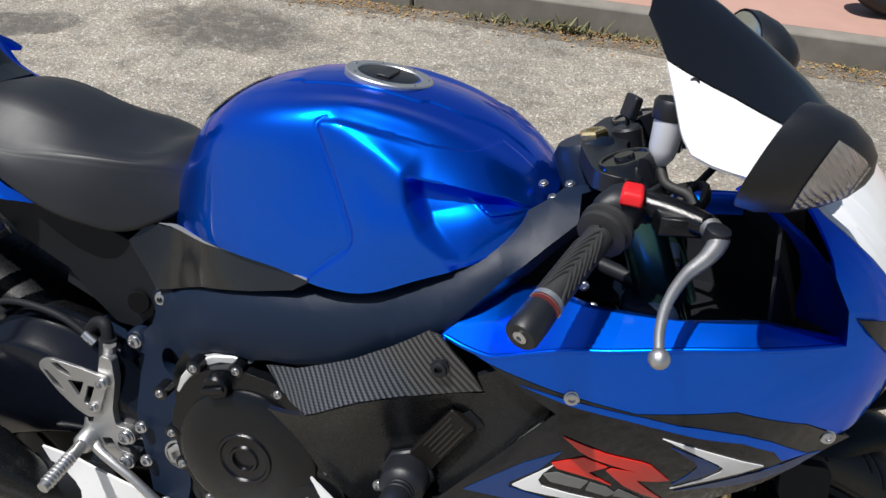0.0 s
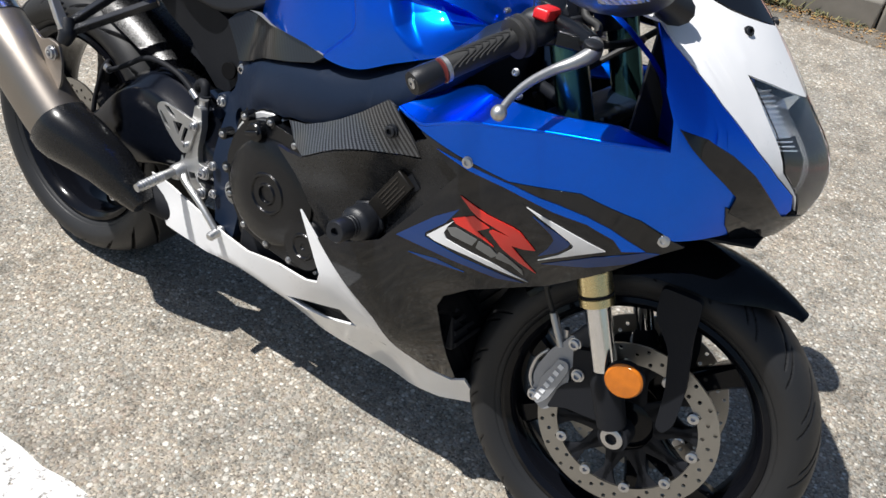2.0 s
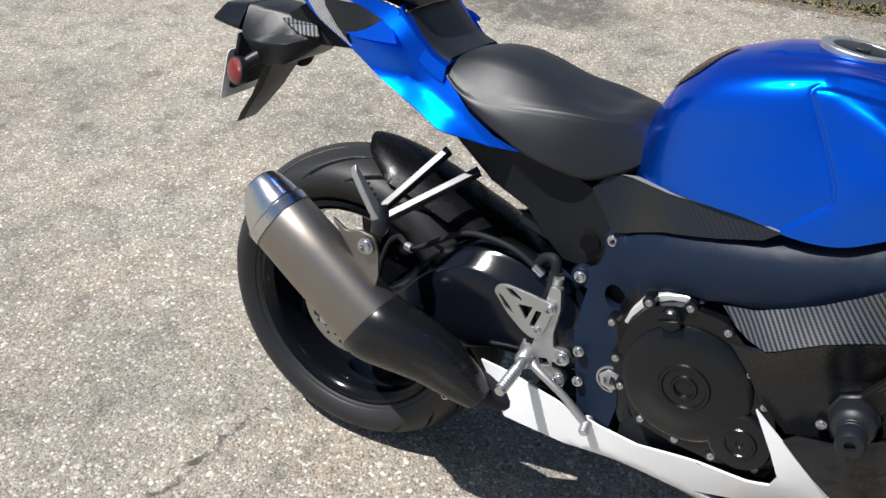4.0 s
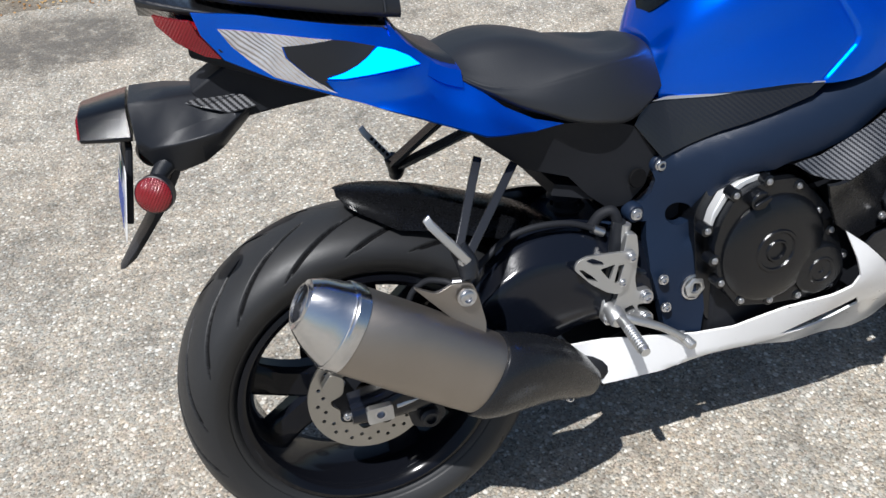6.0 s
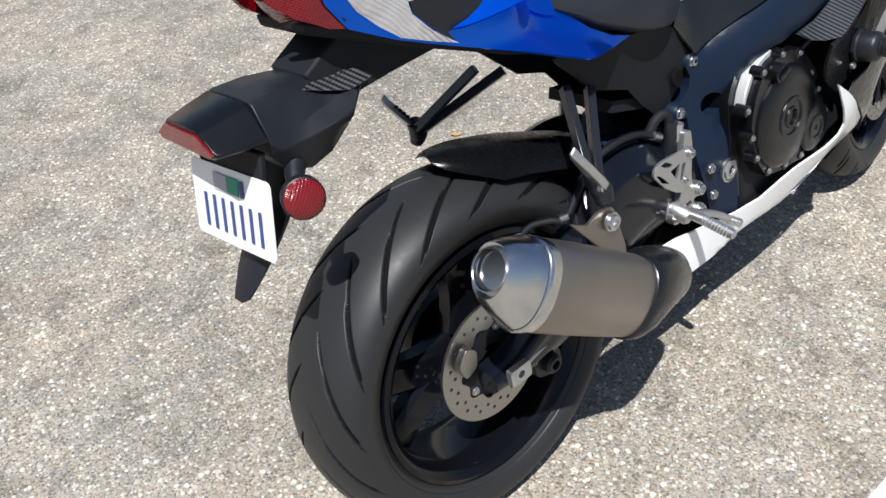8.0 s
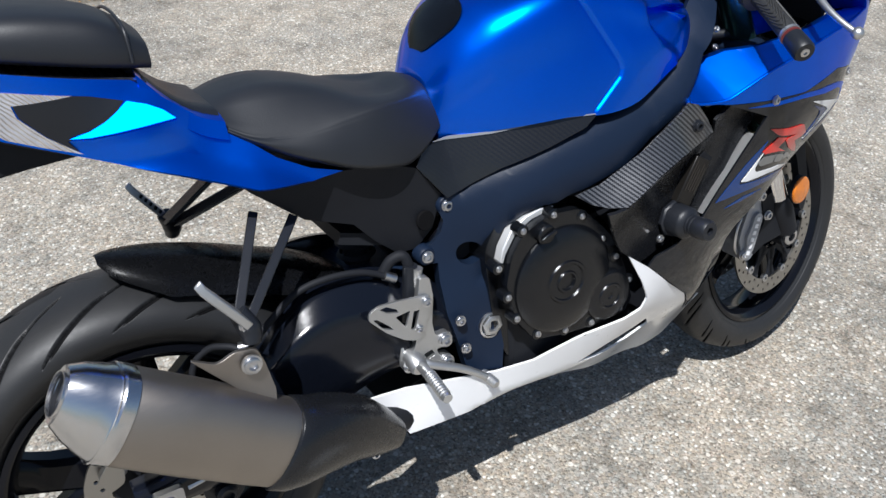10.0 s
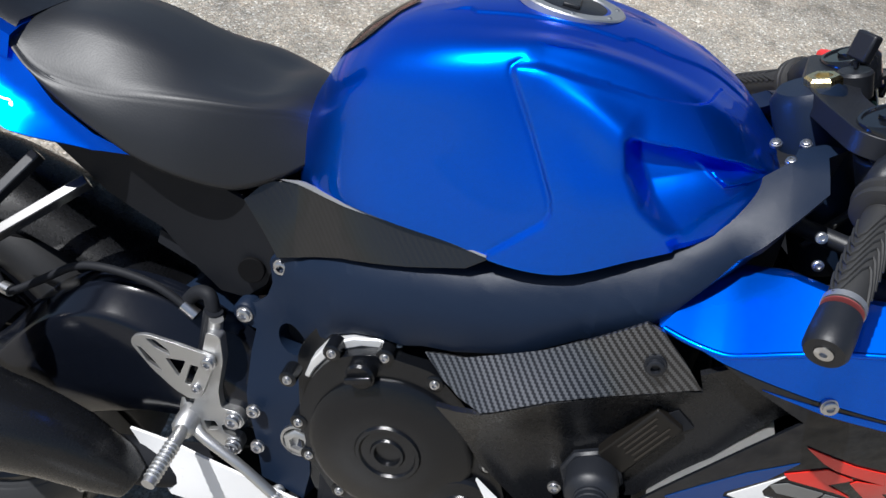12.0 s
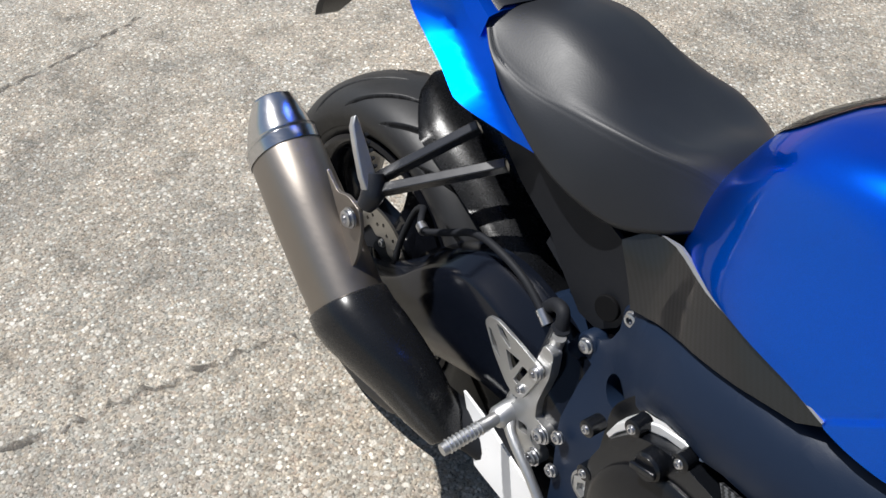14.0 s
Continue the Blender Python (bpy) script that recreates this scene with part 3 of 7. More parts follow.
for mirror in (False, True):
    bm = sheet(SHOULDER, side(flank), 0.003, 0.018)
    part("fairing_shoulder", flip(bm) if mirror else bm, BLUE, bike, "", 40, 0.0012)
    bm = sheet(UPPER, side(flank_low), 0.004, 0.018)
    part("upper_fairing", flip(bm) if mirror else bm, BLUE, bike, "candy blue upper side fairing", 40, 0.0015)
    bm = sheet(LOWER, side(flank), 0.004, 0.018)
    part("lower_fairing", flip(bm) if mirror else bm, GLOSS, bike, "gloss black lower side fairing", 40, 0.0015)

    bm = tube([(x, -flank_low(x, z) + 0.0016, z - 0.0006) for x, z in [(0.945, 0.737)] + CREASE + [(1.345, 0.830)]], 0.0032, 10, 3)
    part("fairing_crease", flip(bm) if mirror else bm, BLUE, bike)

for mirror in (False, True):
    rows = []
    for x, z in ((1.20, 0.546), (1.13, 0.508), (1.085, 0.470), (1.074, 0.440), (1.079, 0.39), (1.086, 0.33), (1.091, 0.255)):
        w = flank(x, z)
        rows.append([(x - 0.004 + 0.02 * t, -w + 0.003 + (0.10 if z > 0.3 else 0.06) * t, z + 0.010 * t - 0.01 * t * t) for t in np.linspace(0, 1, 6)])
    bm = loft(rows, False, False)
    bmesh.ops.solidify(bm, geom=bm.faces[:], thickness=0.003)
    part("fairing_return", flip(bm) if mirror else bm, GLOSS, bike, "black inward wall of the lower fairing", 60)

# white belly pan
belly = plate_spline([
    (0.340, 0.353, 0.145), (0.400, 0.352, 0.150), (0.570, 0.323, 0.162), (0.640, 0.323, 0.172), (0.735, 0.350, 0.190), (0.815, 0.362, 0.208), (0.852, 0.385, 0.219), (0.803, 0.501, 0.231),
    (0.910, 0.403, 0.218), (1.00, 0.335, 0.186), (1.09, 0.26, 0.105), (0.909, 0.292, 0.163), (0.396, 0.262, 0.152), (0.549, 0.255, 0.152), (0.746, 0.262, 0.160), (0.75, 0.215, 0.140), (0.87, 0.185, 0.117), (0.947, 0.235, 0.124), (0.96, 0.172, 0.094), (1.05, 0.19, 0.073), (1.11, 0.175, 0.042)])
fold = smooth_knots([0.34, 0.50, 0.60, 0.75, 0.84, 0.90, 0.96, 1.12], [0.235, 0.252, 0.264, 0.265, 0.281, 0.300, 0.310, 0.310])


def belly_folded(x, z):
    """Under a fold the flank tucks in towards the ground."""
    f = fold(x)
    if z >= f:
        return belly(x, z)
    tuck = step01((x - 0.40) / 0.10) * (1 - step01((x - 0.94) / 0.16))
    steep = 1.25 - 0.50 * step01((x - 0.66) / 0.16)
    return belly(x, z) * (1 - tuck) + max(0.05, belly(x, f) - steep * (f - z)) * tuck


BELLY = [(0.336, 0.354), (0.400, 0.352), (0.500, 0.336), (0.570, 0.323), (0.640, 0.323), (0.735, 0.348), (0.815, 0.362), (0.846, 0.376), (0.853, 0.400), (0.835, 0.440), (0.800, 0.503), (0.845, 0.468), (0.912, 0.406), (0.967, 0.360), (1.005, 0.300), (1.048, 0.256), (1.085, 0.244),
         (1.112, 0.262), (1.122, 0.215), (1.112, 0.181), (1.05, 0.163), (0.982, 0.160), (0.907, 0.175), (0.820, 0.205), (0.720, 0.238), (0.630, 0.249), (0.549, 0.252), (0.396, 0.260)]
BACKING = [(0.73, 0.262), (0.80, 0.315), (0.89, 0.345), (0.93, 0.30), (0.84, 0.258)]
SLOT = [(0.742, 0.273), (0.805, 0.300), (0.885, 0.329), (0.911, 0.296), (0.835, 0.272), (0.782, 0.270)]
for mirror in (False, True):
    bm = sheet(BELLY, side(belly_folded), 0.004, 0.012, holes=[SLOT])
    dark = sheet(BACKING, side(lambda x, z: belly_folded(x, z) - 0.016), 0.002, 0.03)
    part("vent_backing", flip(dark) if mirror else dark, DULL, bike)
    part("belly_fairing", flip(bm) if mirror else bm, WHITE, bike, "white belly pan with a dark vent slot", 40, 0.0015)

# front cowl: plan curves by height
CZ = [0.68, 0.70, 0.76, 0.83, 0.90, 0.95, 0.98, 1.00, 1.03, 1.06, 1.12, 1.15]
cowl_xr = smooth_knots(CZ, [1.325, 1.333, 1.345, 1.350, 1.322, 1.250, 1.180, 1.155, 1.138, 1.122, 1.085, 1.07])
cowl_wr = smooth_knots(CZ, [0.185, 0.190, 0.213, 0.222, 0.222, 0.220, 0.205, 0.180, 0.142, 0.108, 0.062, 0.04])
cowl_xn = smooth_knots(CZ, [1.465, 1.478, 1.508, 1.506, 1.444, 1.396, 1.366, 1.342, 1.305, 1.262, 1.160, 1.10])
cowl_p = smooth_knots(CZ, [1.3, 1.3, 1.3, 1.3, 1.5, 1.9, 1.9, 1.8, 1.6, 1.4, 1.3, 1.3])


def cowl(u, z):
    """u from 0 at the rear edge of the right flank to 1 on the nose line."""
    u = min(1.0, u)
    x = cowl_xr(z) + u * (cowl_xn(z) - cowl_xr(z))
    w = cowl_wr(z) * max(0.0, 1 - max(0.0, u) ** cowl_p(z)) ** 0.8
    # the flank runs on smoothly into the nose
    seam = 1.378 - 0.213 * (z - 0.704)
    t = max(step01((x - seam) / 0.065), step01((z - 0.832) / 0.04))
    if t < 1:
        w = flank_low(x, z) * (1 - t) + w * t
    return (x, -w, z)


def on_cowl(poly):
    """(x, z) to (u, z); an x of None is the nose line."""
    return [(1.0 if x is None else (x - cowl_xr(z)) / (cowl_xn(z) - cowl_xr(z)), z) for x, z in poly]


def cowl_part(name, poly, mat, label, thick=0.004, off=0.0, step=0.03, holes=(), shade=True):
    for mirror in (False, True):
        bm = sheet(on_cowl(poly), cowl, thick, step, (1, -0.8, 0.2), holes, off)
        part(name, flip(bm) if mirror else bm, mat, bike, label, 40, 0.0012).visible_shadow = shade


cowl_part("cowl_side", [(1.274, 0.968), (1.301, 0.951), (1.330, 0.933), (1.379, 0.894), (1.432, 0.846), (1.464, 0.812), (1.486, 0.785), (1.490, 0.760), (1.480, 0.735), (1.440, 0.715), (1.378, 0.704), (1.365, 0.77), (1.351, 0.832), (1.322, 0.90)], BLUE, "candy blue side of the front cowl")
cowl_part("upper_cowl", [(1.275, 0.969), (1.223, 0.977), (1.186, 0.983), (1.164, 0.989), (1.150, 1.006), (1.139, 1.030), (1.124, 1.060), (1.20, 1.033), (1.262, 1.010), (1.325, 0.988), (None, 0.975), (None, 0.90), (1.408, 0.917), (1.383, 0.927), (1.424, 0.882), (1.467, 0.819), (1.490, 0.783), (1.494, 0.758), (1.487, 0.785), (1.465, 0.8125), (1.433, 0.8465), (1.380, 0.8945), (1.331, 0.9335), (1.302, 0.9515)], WHITE, "white upper cowl round the headlight")
cowl_part("windscreen", [(1.125, 1.061), (1.20, 1.034), (1.262, 1.011), (1.325, 0.989), (None, 0.976), (None, 1.145), (1.085, 1.145), (1.095, 1.10)], GLOSS, "dark smoked windscreen", 0.003, 0.001, 0.03)
cowl_part("air_intake", [(1.352, 0.862), (1.384, 0.856), (1.413, 0.838), (1.441, 0.815), (1.474, 0.766), (1.484, 0.744), (1.455, 0.738), (1.428, 0.757), (1.431, 0.782), (1.397, 0.819)], GLOSS, "black air intake mouth", 0.004, 0.003)
cowl_part("chin", [(1.424, 0.766), (1.437, 0.758), (1.470, 0.752), (1.493, 0.750), (None, 0.748), (None, 0.716), (1.470, 0.704), (1.436, 0.698), (1.428, 0.735)], GLOSS, "black chin under the headlight", 0.004, 0.002)
cowl_part("headlight_lens", [(1.384, 0.926), (1.409, 0.916), (None, 0.899), (None, 0.749), (1.496, 0.751), (1.491, 0.783), (1.468, 0.820), (1.425, 0.883)], CLEAR, "clear headlight lens", 0.002, 0.0015, 0.015, (), False)
cowl_part("headlight_bucket", [(1.378, 0.925), (1.408, 0.92), (None, 0.905), (None, 0.74), (1.486, 0.742), (1.480, 0.783), (1.458, 0.819), (1.416, 0.882)], REFLECTOR, "bright faceted headlight reflector", 0.003, -0.026, 0.015)
cowl_part("headlight_shell", [(1.36, 0.935), (1.40, 0.93), (None, 0.915), (None, 0.72), (1.495, 0.72), (1.485, 0.756), (1.44, 0.812), (1.395, 0.873)], DULL, "black back of the headlight", 0.003, -0.037)
for mirror in (False, True):
    rows = []
    for z, w in ((0.822, 0.062), (0.835, 0.066), (0.87, 0.060), (0.90, 0.048), (0.925, 0.034), (0.950, 0.016), (0.966, 0.004)):
        p = Vector(cowl(0.0, z)) + Vector((0.002, 0.002, 0))
        rows.append([p + Vector((-0.65 * w * t + 0.004 * math.sin(math.pi * t), w * t, 0.006 * math.sin(math.pi * t))) for t in np.linspace(0, 1, 6)])
    bm = loft(rows, False, False)
    bmesh.ops.solidify(bm, geom=bm.faces[:], thickness=0.003)
    part("cowl_flange", flip(bm) if mirror else bm, BLUE, bike, "candy blue inner edge of the cowl", 50)
part("inner_floor", sheet([(1.16, -0.17), (1.36, -0.16), (1.47, -0.08), (1.47, 0.08), (1.36, 0.16), (1.16, 0.17)], lambda x, y: (x, y, 0.705), 0.004, 0.06, (0, 0, 1)), DULL, bike, "black floor inside the nose")
for k in range(13):
    z = 0.914 - 0.0055 * k
    x = 1.396 + 0.0050 * k
    cowl_part("reflector_rib", [(x - 0.004, z), (x + 0.020, z), (x + 0.020, z - 0.002), (x - 0.004, z - 0.002)], REFLECTOR, "", 0.002, -0.012)
cowl_part("headlight_bezel", [(1.440, 0.858), (1.466, 0.866), (1.490, 0.835), (1.496, 0.79), (1.490, 0.775), (1.470, 0.815), (1.446, 0.848)], DULL, "black headlight bezel", 0.004, -0.016)

# frame spar
spar = plate_spline([
    (0.512, 0.640, 0.104), (0.480, 0.555, 0.106), (0.571, 0.411, 0.147), (0.550, 0.330, 0.147), (0.500, 0.450, 0.136), (0.550, 0.545, 0.126), (0.606, 0.680, 0.150), (0.685, 0.700, 0.172), (0.763, 0.715, 0.184),
    (0.700, 0.640, 0.186), (0.830, 0.690, 0.196), (0.877, 0.755, 0.184), (0.884, 0.700, 0.200), (0.958, 0.760, 0.198), (0.929, 0.798, 0.173), (1.003, 0.868, 0.130), (1.032, 0.849, 0.154), (1.060, 0.880, 0.124), (0.592, 0.580, 0.158)])
SPAR = [(0.512, 0.648), (0.545, 0.656), (0.606, 0.688), (0.685, 0.711), (0.763, 0.729), (0.827, 0.749), (0.877, 0.767), (0.929, 0.800), (0.977, 0.840), (1.003, 0.868), (1.030, 0.888), (1.062, 0.896), (1.066, 0.872), (1.036, 0.845), (0.999, 0.806), (0.962, 0.760), (0.938, 0.728),
        (0.884, 0.695), (0.820, 0.655), (0.747, 0.632), (0.714, 0.626), (0.690, 0.617), (0.660, 0.616), (0.632, 0.608), (0.602, 0.590), (0.581, 0.555), (0.570, 0.505), (0.572, 0.455), (0.585, 0.415), (0.590, 0.366), (0.584, 0.321), (0.522, 0.328), (0.512, 0.380), (0.494, 0.453), (0.493, 0.510), (0.496, 0.540),
        (0.484, 0.541), (0.472, 0.546), (0.468, 0.558), (0.476, 0.568), (0.492, 0.574), (0.507, 0.590), (0.513, 0.610), (0.508, 0.628), (0.508, 0.640)]


def spar_round(x, z):
    """The cast spar rolls over towards its upper and lower edges and has a faint fold along its middle."""
    top, low = sdist(x, z, SPAR[1:12]), sdist(x, z, SPAR[14:27])
    w = spar(x, z) - 0.010 * max(0.0, 1 - top / 0.020) ** 2 - 0.009 * max(0.0, 1 - low / 0.030) ** 2
    if x > 0.60:
        w += 0.0035 * math.exp(-((top - 0.045) / 0.018) ** 2)
        w -= 0.0022 * math.exp(-((sdist(x, z, [(0.858, 0.772), (0.866, 0.745), (0.874, 0.690)]) / 0.004) ** 2))
        w += 0.0020 * step01((x - 0.868 - 0.1 * (0.73 - z)) / 0.01)
    return w


for mirror in (False, True):
    bm = sheet(SPAR, side(spar_round), 0.030, 0.012, holes=[circle(0.548, 0.548, 0.021, 24)])
    spar_ob = part("frame_spar", flip(bm) if mirror else bm, FRAME, bike, "blue-black cast alloy frame spar", 60, 0.004)
    if not mirror:
        right_spar = spar_ob
part("frame_hole", lathe([(0.0215, -0.012), (0.0215, 0.0), (0.0001, 0.0)], (0.548, -0.10, 0.548), (0, -1, 0), 24), DULL, bike)
for at in ((0.523, -0.104, 0.634), (0.479, -0.106, 0.555)):
    part("frame_boss", lathe([(0.0165, -0.02), (0.0165, 0.0), (0.014, 0.003), (0.0001, 0.003)], at, (0, -1, 0), 20), FRAME, right_spar)
    bolt((at[0], at[1] - 0.003, at[2]), 0.0085, bike)
# swingarm pivot: hexagon nut in a ring
part("pivot_nut", lathe([(0.020, -0.004), (0.020, 0.006), (0.017, 0.008), (0.0115, 0.008), (0.011, 0.001), (0.0001, 0.001)], (0.571, -0.146, 0.411), (0, -1, 0), 6), SILVER, bike, "silver pivot nut")
part("pivot_ring", lathe([(0.0245, -0.002), (0.0245, 0.003), (0.021, 0.004), (0.020, -0.002)], (0.571, -0.146, 0.411), (0, -1, 0), 28), STEEL, bike)

# side cover between tank and spar
BRIGHT = worn(Mat("bright_edge_strip", (0.22, 0.225, 0.235), 0.4, 0.2), 0.4, 0.1, 60.0).m
cover_w = plate_spline([(0.474, 0.712, 0.108), (0.532, 0.737, 0.094), (0.543, 0.660, 0.118), (0.606, 0.692, 0.148), (0.687, 0.750, 0.158), (0.765, 0.748, 0.182), (0.685, 0.717, 0.170), (0.579, 0.740, 0.118)])
for mirror in (False, True):
    bm = sheet([(0.474, 0.712), (0.496, 0.736), (0.532, 0.740), (0.579, 0.742), (0.687, 0.752), (0.768, 0.751), (0.745, 0.733), (0.685, 0.713), (0.606, 0.690), (0.545, 0.659), (0.520, 0.651)], side(cover_w), 0.006, 0.02)
    cover_ob = part("side_cover", flip(bm) if mirror else bm, CARBONDARK, bike, "carbon-look side cover with a bright upper edge", 40, 0.002)

    edge = sheet([(0.512, 0.740), (0.540, 0.7445), (0.60, 0.7465), (0.66, 0.752), (0.71, 0.7545), (0.764, 0.7525), (0.764, 0.7505), (0.71, 0.7518), (0.66, 0.7492), (0.60, 0.7430), (0.55, 0.7400)], side(cover_w), 0.004, 0.02, off=0.0025)
    part("cover_edge", flip(edge) if mirror else edge, BRIGHT, cover_ob, "narrow bright strip along the upper edge")

# subframe cover under the seat
bm = sheet([(0.474, 0.710), (0.520, 0.650), (0.508, 0.622), (0.500, 0.596), (0.471, 0.566), (0.438, 0.566), (0.40, 0.600), (0.365, 0.641), (0.291, 0.668), (0.215, 0.735), (0.20, 0.752), (0.213, 0.764), (0.345, 0.742), (0.400, 0.735), (0.450, 0.720)],
           side(plate_spline([(0.47, 0.71, 0.105), (0.51, 0.63, 0.098), (0.44, 0.57, 0.088), (0.29, 0.67, 0.085), (0.21, 0.75, 0.095), (0.345, 0.742, 0.116), (0.40, 0.65, 0.098)])), 0.006, 0.02)
part("subframe_cover", flip(bm), DULL, bike, "", 40, 0.002)
part("subframe_cover", bm, DULL, bike, "satin black subframe cover", 40, 0.002)
# flat disc on the cover, coloured near-black as the shade of a hole
part("recess_shade_disc", lathe([(0.0165, -0.004), (0.0165, 0.0), (0.0155, 0.001), (0.0001, 0.001)], (0.484, -0.1045, 0.617), (0.12, -1, 0.1), 24), SHADEBLACK, bike)

# engine
BARE = worn(Mat("bare_aluminium", (0.80, 0.80, 0.79), 0.42, 0.55), 0.42, 0.1, 60.0, 0.3, 700.0).m
CLUTCH = [(0.592, 0.548), (0.613, 0.581), (0.645, 0.597), (0.676, 0.603), (0.731, 0.597), (0.768, 0.565), (0.795, 0.532), (0.822, 0.480), (0.836, 0.440), (0.847, 0.396), (0.836, 0.362), (0.765, 0.358), (0.698, 0.364), (0.632, 0.378), (0.597, 0.428), (0.580, 0.500)]
part("crankcase", flat(rounded([(0.562, 0.555), (0.592, 0.606), (0.640, 0.622), (0.690, 0.622), (0.76, 0.60), (0.82, 0.53), (0.85, 0.42), (0.84, 0.33), (0.60, 0.33), (0.575, 0.40)], 0.02), -0.150, 0.12), COVER, bike, "black crankcase", 40, 0.003)
part("engine_block", join(box((0.60, -0.155, 0.28), (0.98, 0.155, 0.52)), box((0.66, -0.15, 0.50), (1.0, 0.15, 0.70))), DULL, bike, "dark engine block", 40, 0.01)
part("crankcase_rim", flat([(0.579, 0.535), (0.586, 0.560), (0.603, 0.587), (0.632, 0.604), (0.662, 0.611), (0.690, 0.608), (0.680, 0.602), (0.645, 0.5965), (0.6125, 0.580), (0.5915, 0.548), (0.586, 0.533)], -0.170, -0.150), BARE, bike, "bright machined edge of the crankcase", 40, 0.002)
clutch = part("clutch_cover", flat(rounded(CLUTCH, 0.012), -0.186, -0.150), COVER, bike, "black ribbed clutch cover", 40, 0.004)
dome = [(0.100, -0.008), (0.098, 0.004), (0.090, 0.009), (0.050, 0.012), (0.040, 0.012), (0.038, 0.015), (0.034, 0.015), (0.032, 0.012), (0.021, 0.012), (0.019, 0.015), (0.016, 0.015), (0.0145, 0.010), (0.0001, 0.010)]
part("clutch_dome", lathe(dome, (0.694, -0.186, 0.476), (0, -1, 0), 64), COVER, clutch, "", 30)
small = [(0.050, -0.008), (0.048, 0.006), (0.044, 0.009), (0.026, 0.010), (0.024, 0.0125), (0.021, 0.0125), (0.019, 0.010), (0.006, 0.010), (0.004, 0.008), (0.0001, 0.008)]
part("starter_cover", lathe(small, (0.790, -0.187, 0.414), (0, -1, 0), 48), COVER, clutch, "", 30)
for x, z in ((0.561, 0.540), (0.578, 0.479), (0.594, 0.431), (0.637, 0.384), (0.697, 0.370), (0.757, 0.364), (0.824, 0.370), (0.845, 0.425), (0.812, 0.484), (0.780, 0.530), (0.735, 0.586), (0.674, 0.606), (0.612, 0.594)):
    x2, z2 = 0.694 + (x - 0.694) * 0.97, 0.480 + (z - 0.480) * 0.97
    part("bolt_boss", lathe([(0.0105, -0.02), (0.0105, 0.002), (0.009, 0.003), (0.0001, 0.003)], (x2, -0.185, z2), (0, -1, 0), 14), COVER, clutch)
    bolt((x2, -0.188, z2), 0.0045, clutch, name="cover_bolt")
bm = lathe([(0.017, -0.01), (0.017, 0.014), (0.014, 0.017), (0.0001, 0.017)], (0.652, -0.186, 0.578), (0, -1, 0), 20)
oil = part("oil_filler", bm, COVER, clutch)
part("oil_grip", box((-0.016, -0.006, -0.004), (0.016, 0.0, 0.004), pose(0.652, -0.203, 0.578, 0, -20, 0)), COVER, oil, "", 40, 0.002)

# carbon cover and the dark duct below it
carbon_w = plate_spline([(0.718, 0.624, 0.191), (0.745, 0.604, 0.205), (0.791, 0.598, 0.236), (0.83, 0.622, 0.240), (0.883, 0.648, 0.238), (0.94, 0.664, 0.228), (0.997, 0.674, 0.213), (0.80, 0.652, 0.203), (0.87, 0.694, 0.215), (0.931, 0.738, 0.224), (0.962, 0.706, 0.222)])
duct_w = plate_spline([(0.791, 0.597, 0.235), (0.83, 0.621, 0.239), (0.883, 0.647, 0.237), (0.94, 0.663, 0.227), (0.997, 0.673, 0.212), (0.80, 0.555, 0.216), (0.80, 0.505, 0.208), (0.845, 0.468, 0.205), (0.90, 0.49, 0.202), (0.86, 0.58, 0.214), (0.92, 0.61, 0.205), (0.96, 0.625, 0.200), (0.97, 0.53, 0.205), (1.03, 0.60, 0.215), (1.085, 0.69, 0.225)])
for mirror in (False, True):
    bm = sheet([(0.718, 0.625), (0.760, 0.635), (0.800, 0.6545), (0.840, 0.678), (0.882, 0.707), (0.928, 0.744), (0.946, 0.738), (0.975, 0.705), (0.998, 0.676), (0.968, 0.671), (0.940, 0.665), (0.910, 0.658), (0.883, 0.649), (0.855, 0.637), (0.830, 0.623), (0.805, 0.607), (0.791, 0.599), (0.765, 0.599), (0.742, 0.606)], side(carbon_w), 0.006, 0.012)
    part("carbon_cover", flip(bm) if mirror else bm, CARBON, bike, "carbon-weave cover below the frame", 50, 0.002)
    bm = sheet([(0.745, 0.600), (0.765, 0.596), (0.791, 0.596), (0.805, 0.604), (0.830, 0.620), (0.855, 0.634), (0.883, 0.646), (0.910, 0.655), (0.940, 0.662), (0.968, 0.668), (1.0, 0.673), (0.99, 0.700), (1.02, 0.722), (1.09, 0.700), (1.03, 0.60), (0.97, 0.515), (0.90, 0.48), (0.845, 0.465), (0.80, 0.505), (0.775, 0.55)], side(duct_w), 0.006, 0.018)
    part("inner_duct", flip(bm) if mirror else bm, HUGGER, bike, "black inner duct", 50, 0.002)
FOIL = worn(Mat("heat_foil", (0.72, 0.72, 0.71), 0.35, 0.6), 0.36, 0.15, 90.0, 0.6, 220.0).m
for mirror in (False, True):
    rows = [[(x + 0.004 + 0.006 * t, -flank(x, z) + 0.006 + 0.060 * t, z - 0.006 * t) for t in np.linspace(0, 1, 5)] for x, z in ((0.975, 0.528), (0.995, 0.560), (1.022, 0.598), (1.045, 0.632), (1.066, 0.662))]
    bm = loft(rows, False, False)
    bmesh.ops.solidify(bm, geom=bm.faces[:], thickness=0.0015)
    part("foil_flange", flip(bm) if mirror else bm, FOIL, bike, "crinkled silver heat foil", 50)
bolt((0.946, -carbon_w(0.946, 0.701) - 0.001, 0.701), 0.009, bike, mat=SATIN, name="rubber_plug")
